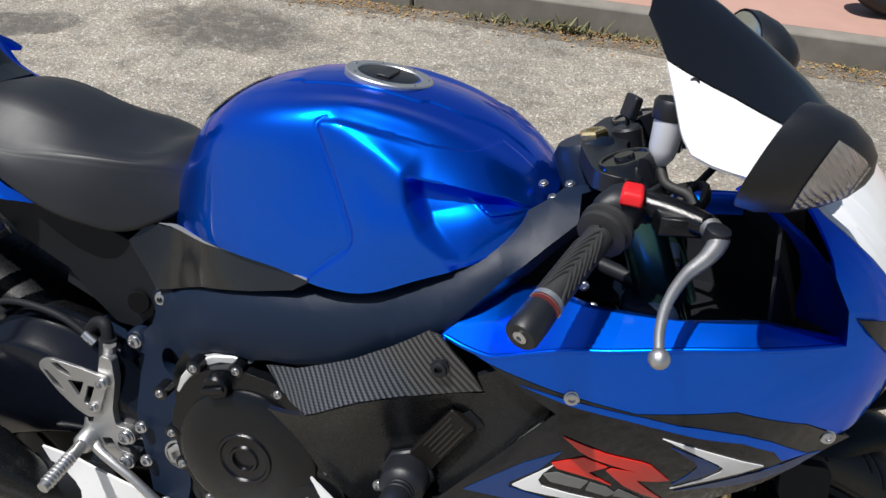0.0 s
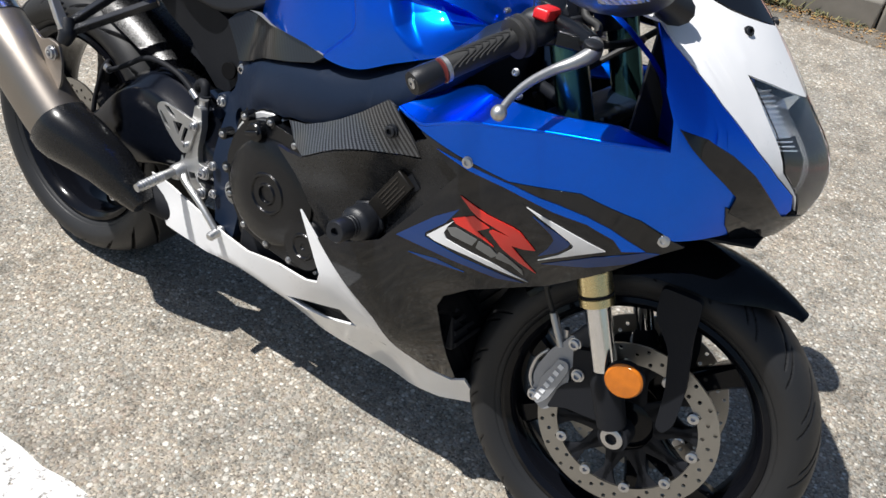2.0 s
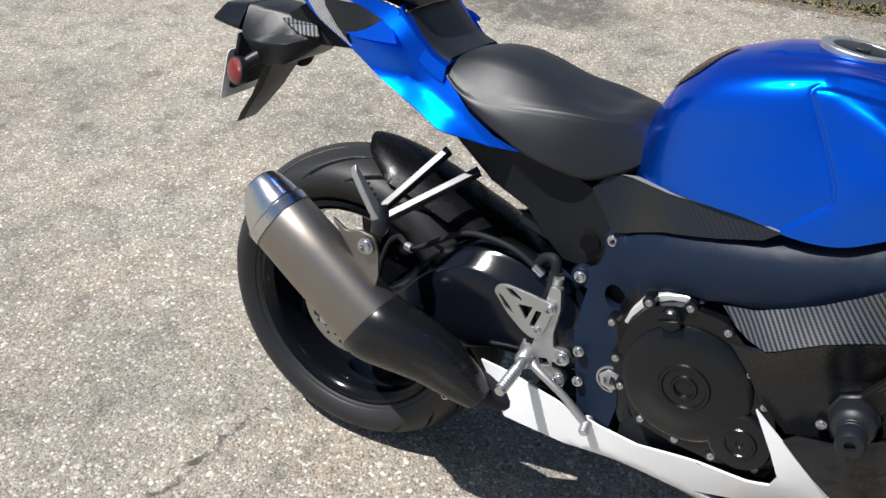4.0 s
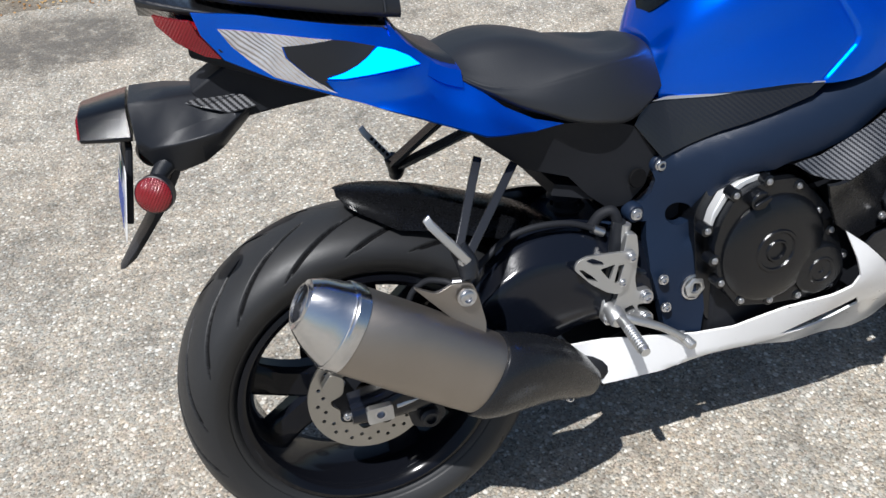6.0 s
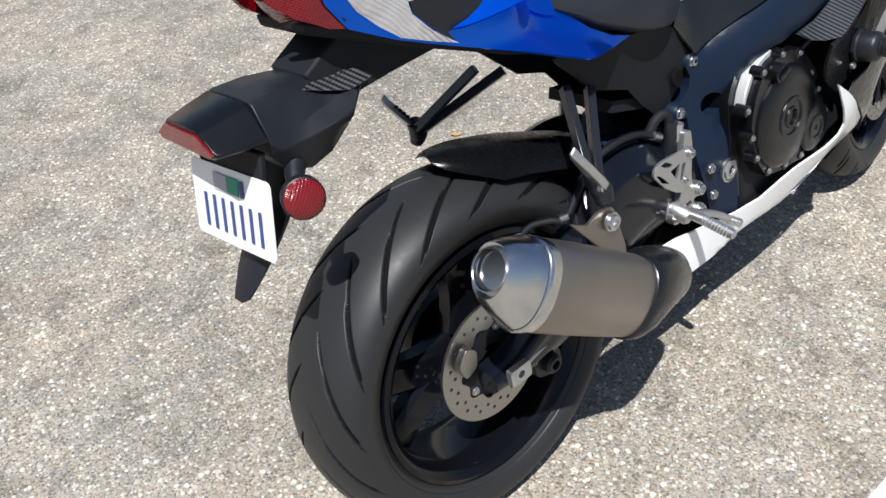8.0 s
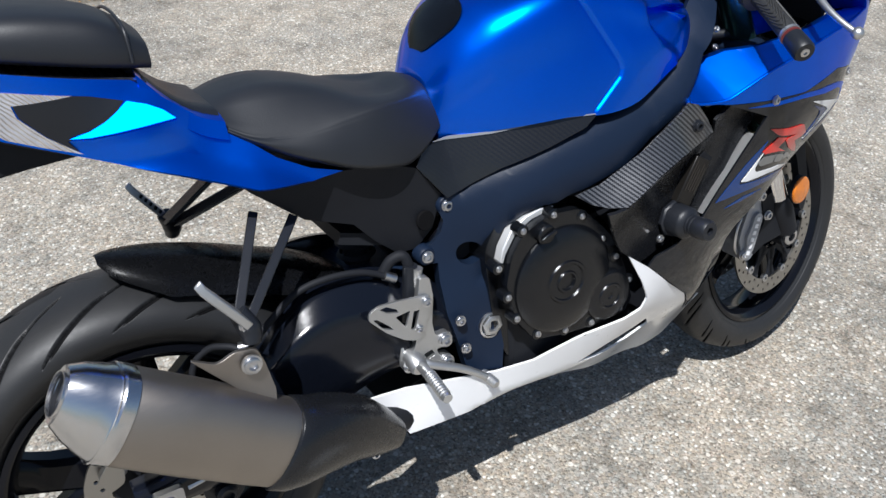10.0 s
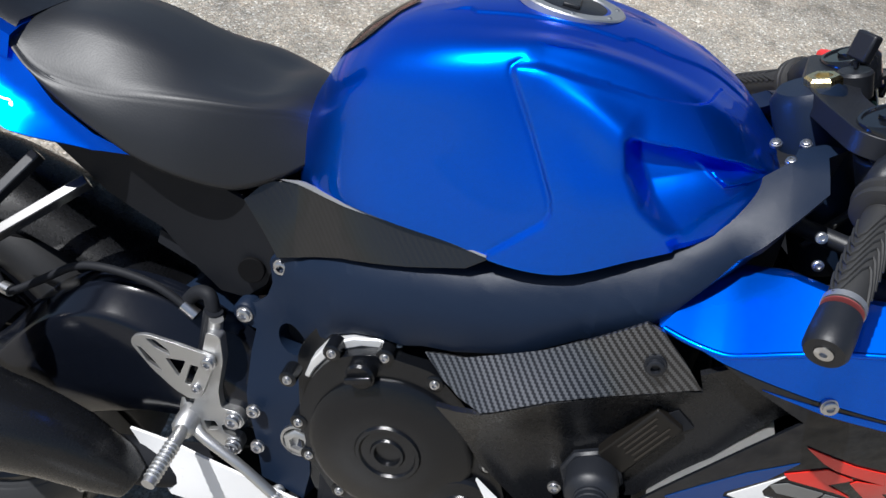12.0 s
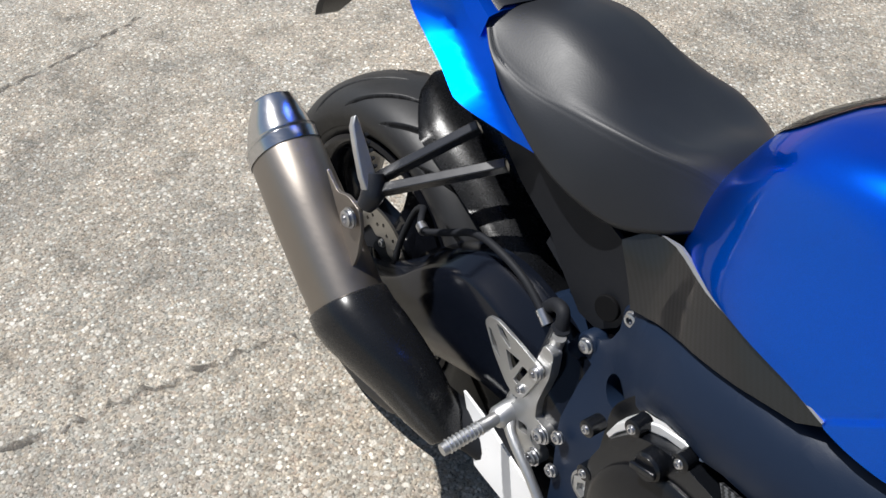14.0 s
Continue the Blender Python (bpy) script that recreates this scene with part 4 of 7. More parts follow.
# frame slider
slider = part("frame_slider", lathe([(0.014, -0.03), (0.014, 0.006), (0.029, 0.008), (0.029, 0.040), (0.026, 0.046), (0.0185, 0.050), (0.0185, 0.053), (0.0172, 0.054), (0.0172, 0.057), (0.0185, 0.058), (0.0185, 0.061), (0.0172, 0.062), (0.0172, 0.065), (0.019, 0.066), (0.019, 0.088), (0.016, 0.093), (0.007, 0.093), (0.006, 0.085), (0.0001, 0.085)], (0.920, -0.200, 0.532), (0.02, -1, 0.06), 28), SATIN, bike, "black frame slider bobbin", 40)
part("slider_collar", lathe([(0.030, 0.004), (0.034, 0.006), (0.0345, 0.012), (0.032, 0.015), (0.028, 0.015)], (0.920, -0.200, 0.532), (0.02, -1, 0.06), 8), SATIN, slider, "flared black collar")
# dark label plate in the recess behind the slider
BROWNPLATE = worn(Mat("dark_brown_label", (0.0085, 0.0075, 0.0065), 0.4, 0.0, Specular_IOR_Level=0.3), 0.38, 0.1, 60.0).m
PLACARD = Matrix(((0.512, 0.859, 0.0, 0.957), (0.0, 0.0, -1.0, -0.214), (0.859, -0.512, 0.0, 0.594), (0, 0, 0, 1)))
bm = box((-0.044, -0.018, -0.020), (0.044, 0.018, 0.0))
bm.transform(PLACARD)
placard = part("label_plate", bm, BROWNPLATE, bike, "dark label plate with faint print", 40, 0.002)
INKTAN = Mat("faint_print", (0.022, 0.018, 0.014), 0.6).m
for k in range(5):
    bm = box((-0.020 + 0.003 * (k % 2), -0.0125 + 0.006 * k, 0.0004), (0.036 - 0.006 * (k % 3), -0.0105 + 0.006 * k, 0.0012))
    bm.transform(PLACARD)
    part("print_bar", bm, INKTAN, placard)
part("warning_sticker", sheet([(0.945, 0.60), (0.985, 0.642), (1.005, 0.625), (0.965, 0.582)], side(duct_w), 0.001, 0.03, off=0.002), DULL, bike)
bolt((0.885, -0.214, 0.505), 0.006, bike)

# ---- wheels ----
def tyre_mesh(name, radius, width, rim_r, pattern, repeats, nu, nv, depth=0.0035):
    """A tyre as one skin, with its tread grooves pressed in."""
    half = width / 2
    prof = []
    crown = radius - (radius - rim_r) * 0.56
    for s in np.linspace(-1, 1, nv):
        a = abs(s)
        if a < 0.74:
            t = a / 0.74
            y = half * math.sin(t * math.pi / 2) ** 0.98
            r = crown + (radius - crown) * math.cos(t * math.pi / 2) ** 0.9 if t < 1 else crown
        else:
            t = (a - 0.74) / 0.26
            y = half * (1 - 0.30 * t**1.6)
            r = crown + (rim_r - crown) * t
        prof.append((math.copysign(y, s), r, s))
    verts, cut = [], []
    for i in range(nu):
        a = i / nu
        for y, r, s in prof:
            d = 0.0
            g = groove(a * repeats, s, pattern) if depth and abs(s) < 0.72 else 0.0
            cut.append(g)
            d = depth * g
            if abs(abs(s) - 0.90) < 0.012:
                d = -0.0012
            rr = r - d
            verts.append((rr * math.sin(2 * math.pi * a), y, rr * math.cos(2 * math.pi * a)))
    faces = [(i * nv + j, i * nv + j + 1, ((i + 1) % nu) * nv + j + 1, ((i + 1) % nu) * nv + j) for i in range(nu) for j in range(nv - 1)]
    mesh = bpy.data.meshes.new(name)
    mesh.from_pydata(verts, [], faces)
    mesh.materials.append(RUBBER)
    mesh.materials.append(SHADEBLACK)
    mesh.shade_smooth()
    # deep groove faces take the near-black: their shade is put into the colour
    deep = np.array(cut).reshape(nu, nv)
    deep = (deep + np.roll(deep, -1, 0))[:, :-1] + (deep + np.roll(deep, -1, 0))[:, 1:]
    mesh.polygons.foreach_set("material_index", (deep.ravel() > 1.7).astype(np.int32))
    return mesh


def groove(p, s, pattern):
    """Depth of the tread at place p along the pattern (one repeat is 1) and s across."""
    best = 0.0
    q = abs(s)
    base = p + (0.5 if s < 0 else 0.0)
    for start, q0, q1, slant, bend, half in pattern:
        if q0 < q < q1:
            t = (q - q0) / (q1 - q0)
            at = start + slant * t + bend * t * (1 - t)
            slope = (slant + bend * (1 - 2 * t)) * PITCH / ((q1 - q0) * 0.15)
            d = abs((base - at + 0.5) % 1.0 - 0.5) * PITCH / math.hypot(1, slope)
            ends = min(1.0, min(t, 1 - t) * 10 + 0.2)
            best = max(best, min(1.0, max(0.0, (half * ends - d) / 0.0010)))
    return best


PITCH = 0.112
REAR = Vector((0.0, 0.0, 0.312))
FRONT = Vector((1.382, 0.016, 0.304))
AXIS = Vector((-0.403, 0, 0.915))
STEER = Matrix.Translation(FRONT) @ Matrix.Rotation(radians(10.0), 4, AXIS) @ Matrix.Translation(-FRONT)
PAT_R = [(0.00, 0.05, 0.62, -1.45, -0.30, 0.0026), (0.50, 0.20, 0.66, -1.10, -0.25, 0.0024)]
PAT_F = [(0.00, 0.06, 0.56, 0.75, 0.30, 0.0026), (0.50, 0.22, 0.66, 0.55, 0.20, 0.0024)]


def spoke(r0, r1, w0, w1, t0, t1, turn, skew=0.0):
    """A tapered spoke in the wheel's plane."""
    rings = []
    for k in np.linspace(0, 1, 7):
        r, w, t = r0 + (r1 - r0) * k, w0 + (w1 - w0) * k + 0.008 * (2 * k - 1) ** 2, t0 + (t1 - t0) * k
        a = turn + skew * k
        c, n = Vector((math.sin(a), 0, math.cos(a))), Vector((math.cos(a), 0, -math.sin(a)))
        ring = [(-w, -t * 0.6), (-w * 0.7, -t), (w * 0.7, -t), (w, -t * 0.6), (w, t * 0.6), (w * 0.7, t), (-w * 0.7, t), (-w, t * 0.6)]
        rings.append([c * r + n * a1 + Vector((0, b1, 0)) for a1, b1 in ring])
    return loft(rings)


def rotor(r_out, r_in, thick, holes_at, bite=0):
    """A drilled brake disc in the (x, z) plane round the origin."""
    outer = [(r * math.sin(a), r * math.cos(a)) for a, r in ((2 * math.pi * i / 120, r_out) for i in range(120))]
    hole = [(r * math.sin(a), r * math.cos(a)) for a, r in ((2 * math.pi * i / 90, r_in - bite * (0.5 + 0.5 * math.cos(10 * 2 * math.pi * i / 90))) for i in range(90))]
    small = [circle(r * math.sin(a), r * math.cos(a), 0.0036, 8) for r, a in holes_at]
    return sheet(outer, lambda x, z: (x, -thick / 2, z), thick, 9, (0, -1, 0), [hole, *small])


def wheel(name, centre, radius, width, rim_w, pattern, repeats, m, label):
    root = new(name)
    root.parent = bike
    root.matrix_basis = m @ Matrix.Translation(centre)
    tagged(root, label)
    rim_r = 0.2205
    broad = 1.6 if width > 0.15 else 1.0
    tyre = tyre_mesh("tyre", radius, width, rim_r, pattern, repeats, 1700 if width > 0.15 else 1000, 300 if width > 0.15 else 160, 0.006 if width > 0.15 else 0.005)
    linked("tyre", tyre, RUBBER, root, "black tyre with slanted tread grooves", 35)
    h = rim_w / 2
    prof = [(rim_r + 0.004, -h), (rim_r - 0.004, -h - 0.002), (rim_r - 0.014, -h + 0.004), (rim_r - 0.020, -h + 0.020), (rim_r - 0.026, -h + 0.035), (rim_r - 0.026, h - 0.035), (rim_r - 0.020, h - 0.020), (rim_r - 0.014, h - 0.004), (rim_r - 0.004, h + 0.002), (rim_r + 0.004, h), (rim_r + 0.002, 0.0)]
    rim = part("rim", lathe(prof, (0, 0, 0), (0, 1, 0), 96, True), RIM, root, "gloss black cast rim", 40)
    part("hub", lathe([(0.030, -0.055), (0.046, -0.050), (0.046, -0.03), (0.036, 0.0), (0.046, 0.03), (0.046, 0.050), (0.030, 0.055)], (0, 0, 0), (0, 1, 0), 32), RIM, rim)
    for k in range(3):
        for s in (-1, 1):
            part("spoke", spoke(0.034, rim_r - 0.022, 0.022 * broad, 0.016 * broad, 0.024, 0.018, 2 * math.pi * k / 3 + s * 0.16 + 0.4, s * 0.20), RIM, rim)
    return root


rear_wheel = wheel("rear_wheel", REAR, 0.315, 0.185, 0.155, PAT_R, 17, Matrix(), "rear wheel with a wide tyre")
front_wheel = wheel("front_wheel", FRONT, 0.297, 0.122, 0.098, PAT_F, 19, STEER, "front wheel with twin drilled discs")
ring_f = [(0.1235 + 0.0100 * (i % 3), 2 * math.pi * i / 60 + 0.02 * (i % 3)) for i in range(60)]
for s in (-1, 1):
    bm = rotor(0.151, 0.117, 0.005, ring_f)
    bm.transform(Matrix.Translation((0, s * 0.063, 0)))
    disc = part("brake_disc", bm, ROTOR, front_wheel, "drilled steel brake disc", 30)
    for k in range(10):
        for d in (0.10, -0.10):
            bm = spoke(0.045, 0.118, 0.010, 0.006, 0.003, 0.003, 2 * math.pi * k / 10 + d, -d * 1.6)
            bm.transform(Matrix.Translation((0, s * 0.058, 0)))
            part("carrier_spoke", bm, DULL, disc)
    for k in range(10):
        a = 2 * math.pi * (k + 0.5) / 10
        part("bobbin", lathe([(0.0095, -0.004), (0.0095, 0.004), (0.007, 0.005), (0.004, 0.005), (0.004, -0.001), (0.0001, -0.001)], (0.114 * math.sin(a), s * 0.066, 0.114 * math.cos(a)), (0, s, 0), 14), STEEL, disc)
sprocket = part("rear_sprocket", lathe([(0.098, -0.003), (0.098, 0.003), (0.05, 0.004), (0.05, -0.004)], (0, 0.088, 0), (0, 1, 0), 64, True), DULL, rear_wheel, "dark rear sprocket")
part("sprocket_carrier", lathe([(0.02, 0.03), (0.082, 0.035), (0.084, 0.08), (0.02, 0.082)], (0, 0, 0), (0, 1, 0), 40), RIM, sprocket)
ring_r = [(0.084 + 0.010 * (i % 2), 2 * math.pi * i / 36) for i in range(36)]
bm = rotor(0.110, 0.072, 0.005, ring_r, 0.010)
bm.transform(Matrix.Translation((0, -0.075, 0)))
rdisc = part("brake_disc", bm, ROTOR, rear_wheel, "small drilled rear brake disc", 30)
part("disc_carrier", lathe([(0.068, -0.002), (0.068, 0.002), (0.03, 0.004), (0.03, -0.004)], (0, -0.071, 0), (0, 1, 0), 32, True), DULL, rdisc)
for k in range(5):
    a = 2 * math.pi * k / 5 + 0.3
    bolt((0.06 * math.sin(a), -0.076, 0.06 * math.cos(a)), 0.006, rdisc, name="disc_bolt")

# ---- fork and front end ----
for s in (-1, 1):
    top, foot = Vector((1.104, s * 0.103, 0.940)), Vector((1.381, s * 0.088, 0.322))
    d = (foot - top)
    fork = new("fork_leg")
    fork.parent = bike
    tagged(fork, "gold and chrome inverted fork leg")
    at = lambda k: top + d * k
    part("outer_tube", tube([at(0.02), at(0.56)], 0.0265, 24, 1), FORKTUBE, fork, "dark teal fork outer tube")
    part("gold_sleeve", lathe([(0.0275, 0.0), (0.0275, 0.030), (0.0265, 0.031), (0.0265, 0.034), (0.0275, 0.035), (0.0275, 0.070), (0.0265, 0.071), (0.0265, 0.076), (0.028, 0.077), (0.028, 0.09), (0.022, 0.092)], at(0.545), d, 28), GOLD, fork, "gold anodised fork sleeve")
    for k in (0.032, 0.0735):
        part("sleeve_ring", lathe([(0.0268, -0.0022), (0.0280, -0.0018), (0.0280, 0.0018), (0.0268, 0.0022)], at(0.545) + d.normalized() * k, d, 28), DULL, fork)
    part("chrome_tube", tube([at(0.66), at(0.90)], 0.0205, 24, 1), CHROME, fork, "polished chrome stanchion")
    part("fork_foot", join(tube([at(0.84), at(0.88), at(0.99)], [0.020, 0.027, 0.024], 20, 3), lathe([(0.026, -0.018), (0.026, 0.016)], foot + Vector((0.007, 0.012 * (1 if s < 0 else -1), -0.012)), (0, 1, 0), 24)), DULL, fork, "black cast fork foot")
    part("fork_cap", lathe([(0.033, -0.03), (0.033, 0.004), (0.029, 0.009), (0.026, 0.009), (0.025, 0.007), (0.012, 0.007), (0.011, 0.012), (0.0001, 0.012)], top, -d, 24), GLOSS, fork, "black fork cap")
part("axle_nut", lathe([(0.019, 0.0), (0.019, 0.012), (0.014, 0.014), (0.010, 0.014), (0.0095, 0.004), (0.0001, 0.004)], (1.388, -0.086, 0.310), (0, -1, 0), 20), STEEL, bike, "silver hollow axle end")
# front mudguard
rings = []
for i in range(33):
    a = radians(56 + 89 * i / 32)
    front = step01((i + 1.5) / 11)
    width = (0.068 + 0.006 * math.sin(math.pi * i / 32)) * (0.25 + 0.75 * front)
    rr = 0.325 + 0.010 * (1 - i / 32)
    ring = []
    for t in np.linspace(-1, 1, 15):
        ang = t * 1.35
        y = width * math.sin(ang) / math.sin(1.35)
        drop = (1 - math.cos(ang)) * 0.075 * (0.15 + 0.85 * front)
        ring.append(FRONT + Vector(((rr - drop) * math.cos(a), y, (rr - drop) * math.sin(a))))
    rings.append(ring)
bm = loft(rings, False, False)
bmesh.ops.solidify(bm, geom=bm.faces[:], thickness=0.003)
bm.transform(STEER)
fender = part("front_mudguard", bm, GLOSS, bike, "gloss black front mudguard", 50)
for s in (-1, 1):
    bm = flat(rounded([(1.355, 0.575), (1.42, 0.575), (1.428, 0.507), (1.447, 0.425), (1.450, 0.362), (1.438, 0.340), (1.424, 0.346), (1.416, 0.418), (1.398, 0.482), (1.362, 0.525)], 0.012), -0.083, -0.066)
    bm = flip(bm) if s > 0 else bm
    bm.transform(STEER)
    part("mudguard_stay", bm, DULL, fender, "", 40, 0.003)
part("amber_reflector", lathe([(0.030, 0.0), (0.030, 0.006), (0.027, 0.009), (0.0001, 0.011)], (1.376, -0.110, 0.431), (0.15, -1, 0), 32), AMBER, bike, "round amber reflector", 30)
part("reflector_rim", lathe([(0.0315, -0.004), (0.0315, 0.005), (0.030, 0.006), (0.029, -0.004)], (1.376, -0.108, 0.431), (0.15, -1, 0), 32), DULL, bike)
# caliper
CALIPER = worn(Mat("grey_caliper_alloy", (0.34, 0.35, 0.37), 0.4, 0.5), 0.50, 0.12, 60.0, 0.3, 700.0).m
cal = flat(rounded([(1.244, 0.405), (1.261, 0.430), (1.272, 0.452), (1.290, 0.432), (1.295, 0.409), (1.284, 0.386), (1.290, 0.366), (1.284, 0.330), (1.276, 0.302), (1.262, 0.288), (1.232, 0.302), (1.235, 0.328), (1.228, 0.343), (1.231, 0.366), (1.237, 0.384)], 0.008), -0.094, -0.045)
caliper = part("brake_caliper", cal, CALIPER, bike, "grey four-piston brake caliper", 40, 0.006)
part("caliper_face", flat(rounded([(1.2635, 0.400), (1.280, 0.402), (1.286, 0.387), (1.277, 0.354), (1.266, 0.317), (1.252, 0.298), (1.238, 0.306), (1.246, 0.334), (1.243, 0.351), (1.255, 0.374)], 0.007), -0.101, -0.090), CALIPER, caliper, "", 40, 0.004)
for k in range(6):
    part("pale_bar", box((-0.0045, -0.001, -0.0045), (0.0045, 0.001, 0.0045), pose(1.2495 + 0.0045 * k, -0.1015, 0.314 + 0.0148 * k, 0, 18, 0)), WHITE, caliper, "pale badge bar")
part("bridge_pipe", tube([(1.236, -0.085, 0.31), (1.222, -0.088, 0.335), (1.224, -0.088, 0.372), (1.238, -0.085, 0.396)], 0.0035, 8), STEEL, caliper)
part("bleed_screw", tube([(1.262, -0.085, 0.428), (1.258, -0.09, 0.452)], 0.005, 8, 1), STEEL, caliper)
part("caliper_bracket", flat(rounded([(1.280, 0.43), (1.325, 0.445), (1.365, 0.41), (1.385, 0.33), (1.345, 0.325), (1.298, 0.318), (1.268, 0.30), (1.278, 0.35), (1.296, 0.372)], 0.01), -0.098, -0.085), DULL, bike, "black caliper bracket", 40, 0.004)
for at in ((1.302, -0.098, 0.388), (1.280, -0.095, 0.437), (1.240, -0.095, 0.310)):
    bolt(at, 0.009, caliper, name="caliper_bolt")
part("brake_hose", tube([(1.252, -0.09, 0.425), (1.225, -0.09, 0.47), (1.205, -0.10, 0.52), (1.20, -0.08, 0.60), (1.16, -0.06, 0.72), (1.14, -0.06, 0.86)], 0.0045, 8), GRIPR, bike, "thin black brake hose")
part("hose_fitting", tube([(1.258, -0.092, 0.418), (1.240, -0.092, 0.448), (1.228, -0.092, 0.468)], 0.0065, 10), SILVER, bike)

# radiator and dark inside of the fairing
RADIATOR = pose(1.035, 0, 0.50, 0, -14, 0)
radiator = part("radiator", box((-0.02, -0.145, -0.17), (0.02, 0.145, 0.17), RADIATOR), DULL, bike, "black finned radiator", 40, 0.003)
for k in range(15):
    part("fin", box((0.0205, -0.14, -0.165 + 0.022 * k), (0.025, 0.14, -0.157 + 0.022 * k), RADIATOR), DULL, radiator)
part("belly_front", sheet([(-0.055, 0.20), (0.055, 0.20), (0.10, 0.36), (0.12, 0.47), (-0.12, 0.47), (-0.10, 0.36)], lambda y, z: (1.060 - 0.25 * y * y - 0.06 * (z - 0.2), y, z), 0.004, 0.03, (1, 0, 0)), DULL, bike, "black front of the belly pan")
part("belly_floor", sheet([(0.40, -0.14), (1.05, -0.06), (1.10, 0.0), (1.05, 0.06), (0.40, 0.14)], lambda x, y: (x, y, 0.245 - 0.07 * max(0, (x - 0.8) / 0.3) ** 2), 0.004, 0.05, (0, 0, -1)), DULL, bike, "black floor of the belly pan")
part("air_box", loft([[(x, y, z) for y, z in ((-w, 0.70), (-w, zt - 0.03), (-w * 0.6, zt), (w * 0.6, zt), (w, zt - 0.03), (w, 0.70))] for x, w, zt in ((0.62, 0.13, 0.76), (0.80, 0.15, 0.78), (0.98, 0.12, 0.84), (1.06, 0.07, 0.87))]), DULL, bike, "black air box", 40, 0.004)
part("headstock", lathe([(0.035, -0.11), (0.038, -0.10), (0.038, 0.09), (0.030, 0.10)], (1.085, 0, 0.84), (-0.403, 0, 0.915), 24), FRAME, bike, "frame headstock")
for mirror in (False, True):
    bm = sheet([(1.04, 0.775), (1.07, 0.775), (1.20, 0.795), (1.30, 0.812), (1.345, 0.825), (1.325, 0.90), (1.285, 0.955), (1.34, 0.90), (1.40, 0.80), (1.36, 0.66), (1.20, 0.60), (1.08, 0.70)], side(plate_spline([(1.02, 0.815, 0.178), (1.2, 0.815, 0.188), (1.345, 0.84, 0.185), (1.285, 0.955, 0.19), (1.40, 0.80, 0.12), (1.36, 0.66, 0.13), (1.20, 0.60, 0.17), (1.08, 0.70, 0.2)])), 0.004, 0.03)
    part("inner_fairing", flip(bm) if mirror else bm, DULL, bike, "black inner fairing panel")
part("dash_support", sheet([(-0.19, 0.80), (0.19, 0.80), (0.15, 0.96), (-0.15, 0.96)], lambda y, z: (1.34 - 1.6 * y * y - 0.25 * (z - 0.8), y, z), 0.004, 0.04, (-1, 0, 0)), DULL, bike, "black nose interior")
part("instrument_panel", join(box((-0.02, -0.09, -0.035), (0.012, 0.09, 0.035), pose(1.235, 0, 0.972, 0, -50, 0)), lathe([(0.038, -0.012), (0.038, 0.012), (0.034, 0.016)], (1.228, -0.02, 0.985), (-0.75, 0, 0.66), 24)), SATIN, bike, "black instrument panel", 40, 0.004)
# lip along the top of the upper fairing
for mirror in (False, True):
    top = [(0.941, 0.737)] + [lift(*p) for p in ((0.970, 0.768), (1.005, 0.798), (1.05, 0.812), (1.102, 0.813), (1.19, 0.822), (1.275, 0.838))] + [(1.350, 0.832)]
    rings = []
    for k, (x, z) in enumerate(top):
        w = flank(x, z)
        dip = 0.0 if k < 2 else 0.022
        rings.append([(x, -w + 0.001, z - 0.001), (x, -w + 0.010, z + 0.001), (x, -w + 0.022, z - 0.004), (x + 0.002, -w + 0.030, z - 0.004 - dip), (x + 0.002, -w + 0.027, z - 0.008 - dip), (x, -w + 0.004, z - 0.008)])
    bm = loft(rings)
    part("fairing_lip", flip(bm) if mirror else bm, BLUE, bike, "", 50)

# ---- graphics, each a thin film on the panel ----
def film(name, poly, mat, w, off=0.0022, label="", r=0.002, holes=()):
    return part(name, sheet(rounded(poly, r, 2), side(w), 0.0012, 0.02, off=off, holes=holes), mat, bike, label, 40)


film("red_emblem", [(1.097, 0.667), (1.118, 0.652), (1.131, 0.646), (1.182, 0.636), (1.155, 0.636), (1.150, 0.631), (1.173, 0.609), (1.197, 0.595), (1.223, 0.584), (1.185, 0.621), (1.205, 0.623), (1.220, 0.628), (1.196, 0.651), (1.186, 0.654), (1.146, 0.657)], DECALRED, flank, 0.0018, "slanted red emblem", 0.001)
film("red_emblem", [(1.090, 0.625), (1.097, 0.619), (1.118, 0.617), (1.142, 0.613), (1.160, 0.607), (1.132, 0.623), (1.151, 0.637), (1.124, 0.645)], DECALRED, flank, 0.0018, "slanted red emblem", 0.001)
film("white_chevron", [(1.094, 0.623), (1.080, 0.608), (1.050, 0.576), (1.065, 0.573), (1.123, 0.573), (1.184, 0.565), (1.213, 0.561), (1.159, 0.577), (1.109, 0.583), (1.084, 0.586), (1.079, 0.594), (1.083, 0.606)], WHITE, flank, 0.0014, "white chevron stripe", 0.001)
film("white_arrow", [(1.199, 0.695), (1.233, 0.688), (1.272, 0.679), (1.313, 0.668), (1.284, 0.651), (1.224, 0.611), (1.254, 0.636), (1.270, 0.655), (1.271, 0.661), (1.263, 0.667), (1.237, 0.679)], WHITE, flank, 0.0014, "white arrow stripe", 0.001)
film("blue_stripe", [(1.099, 0.644), (1.059, 0.613), (0.994, 0.549), (1.057, 0.552), (1.125, 0.553), (1.169, 0.550), (1.207, 0.556), (1.160, 0.562), (1.096, 0.566), (1.047, 0.571), (1.047, 0.579), (1.079, 0.611)], DECALBLUE, flank, 0.0010, "dark blue stripe", 0.001)
film("blue_stripe", [(1.02, 0.530), (1.06, 0.532), (1.12, 0.540), (1.07, 0.541)], DECALBLUE, flank, 0.0010, "dark blue stripe", 0.001)
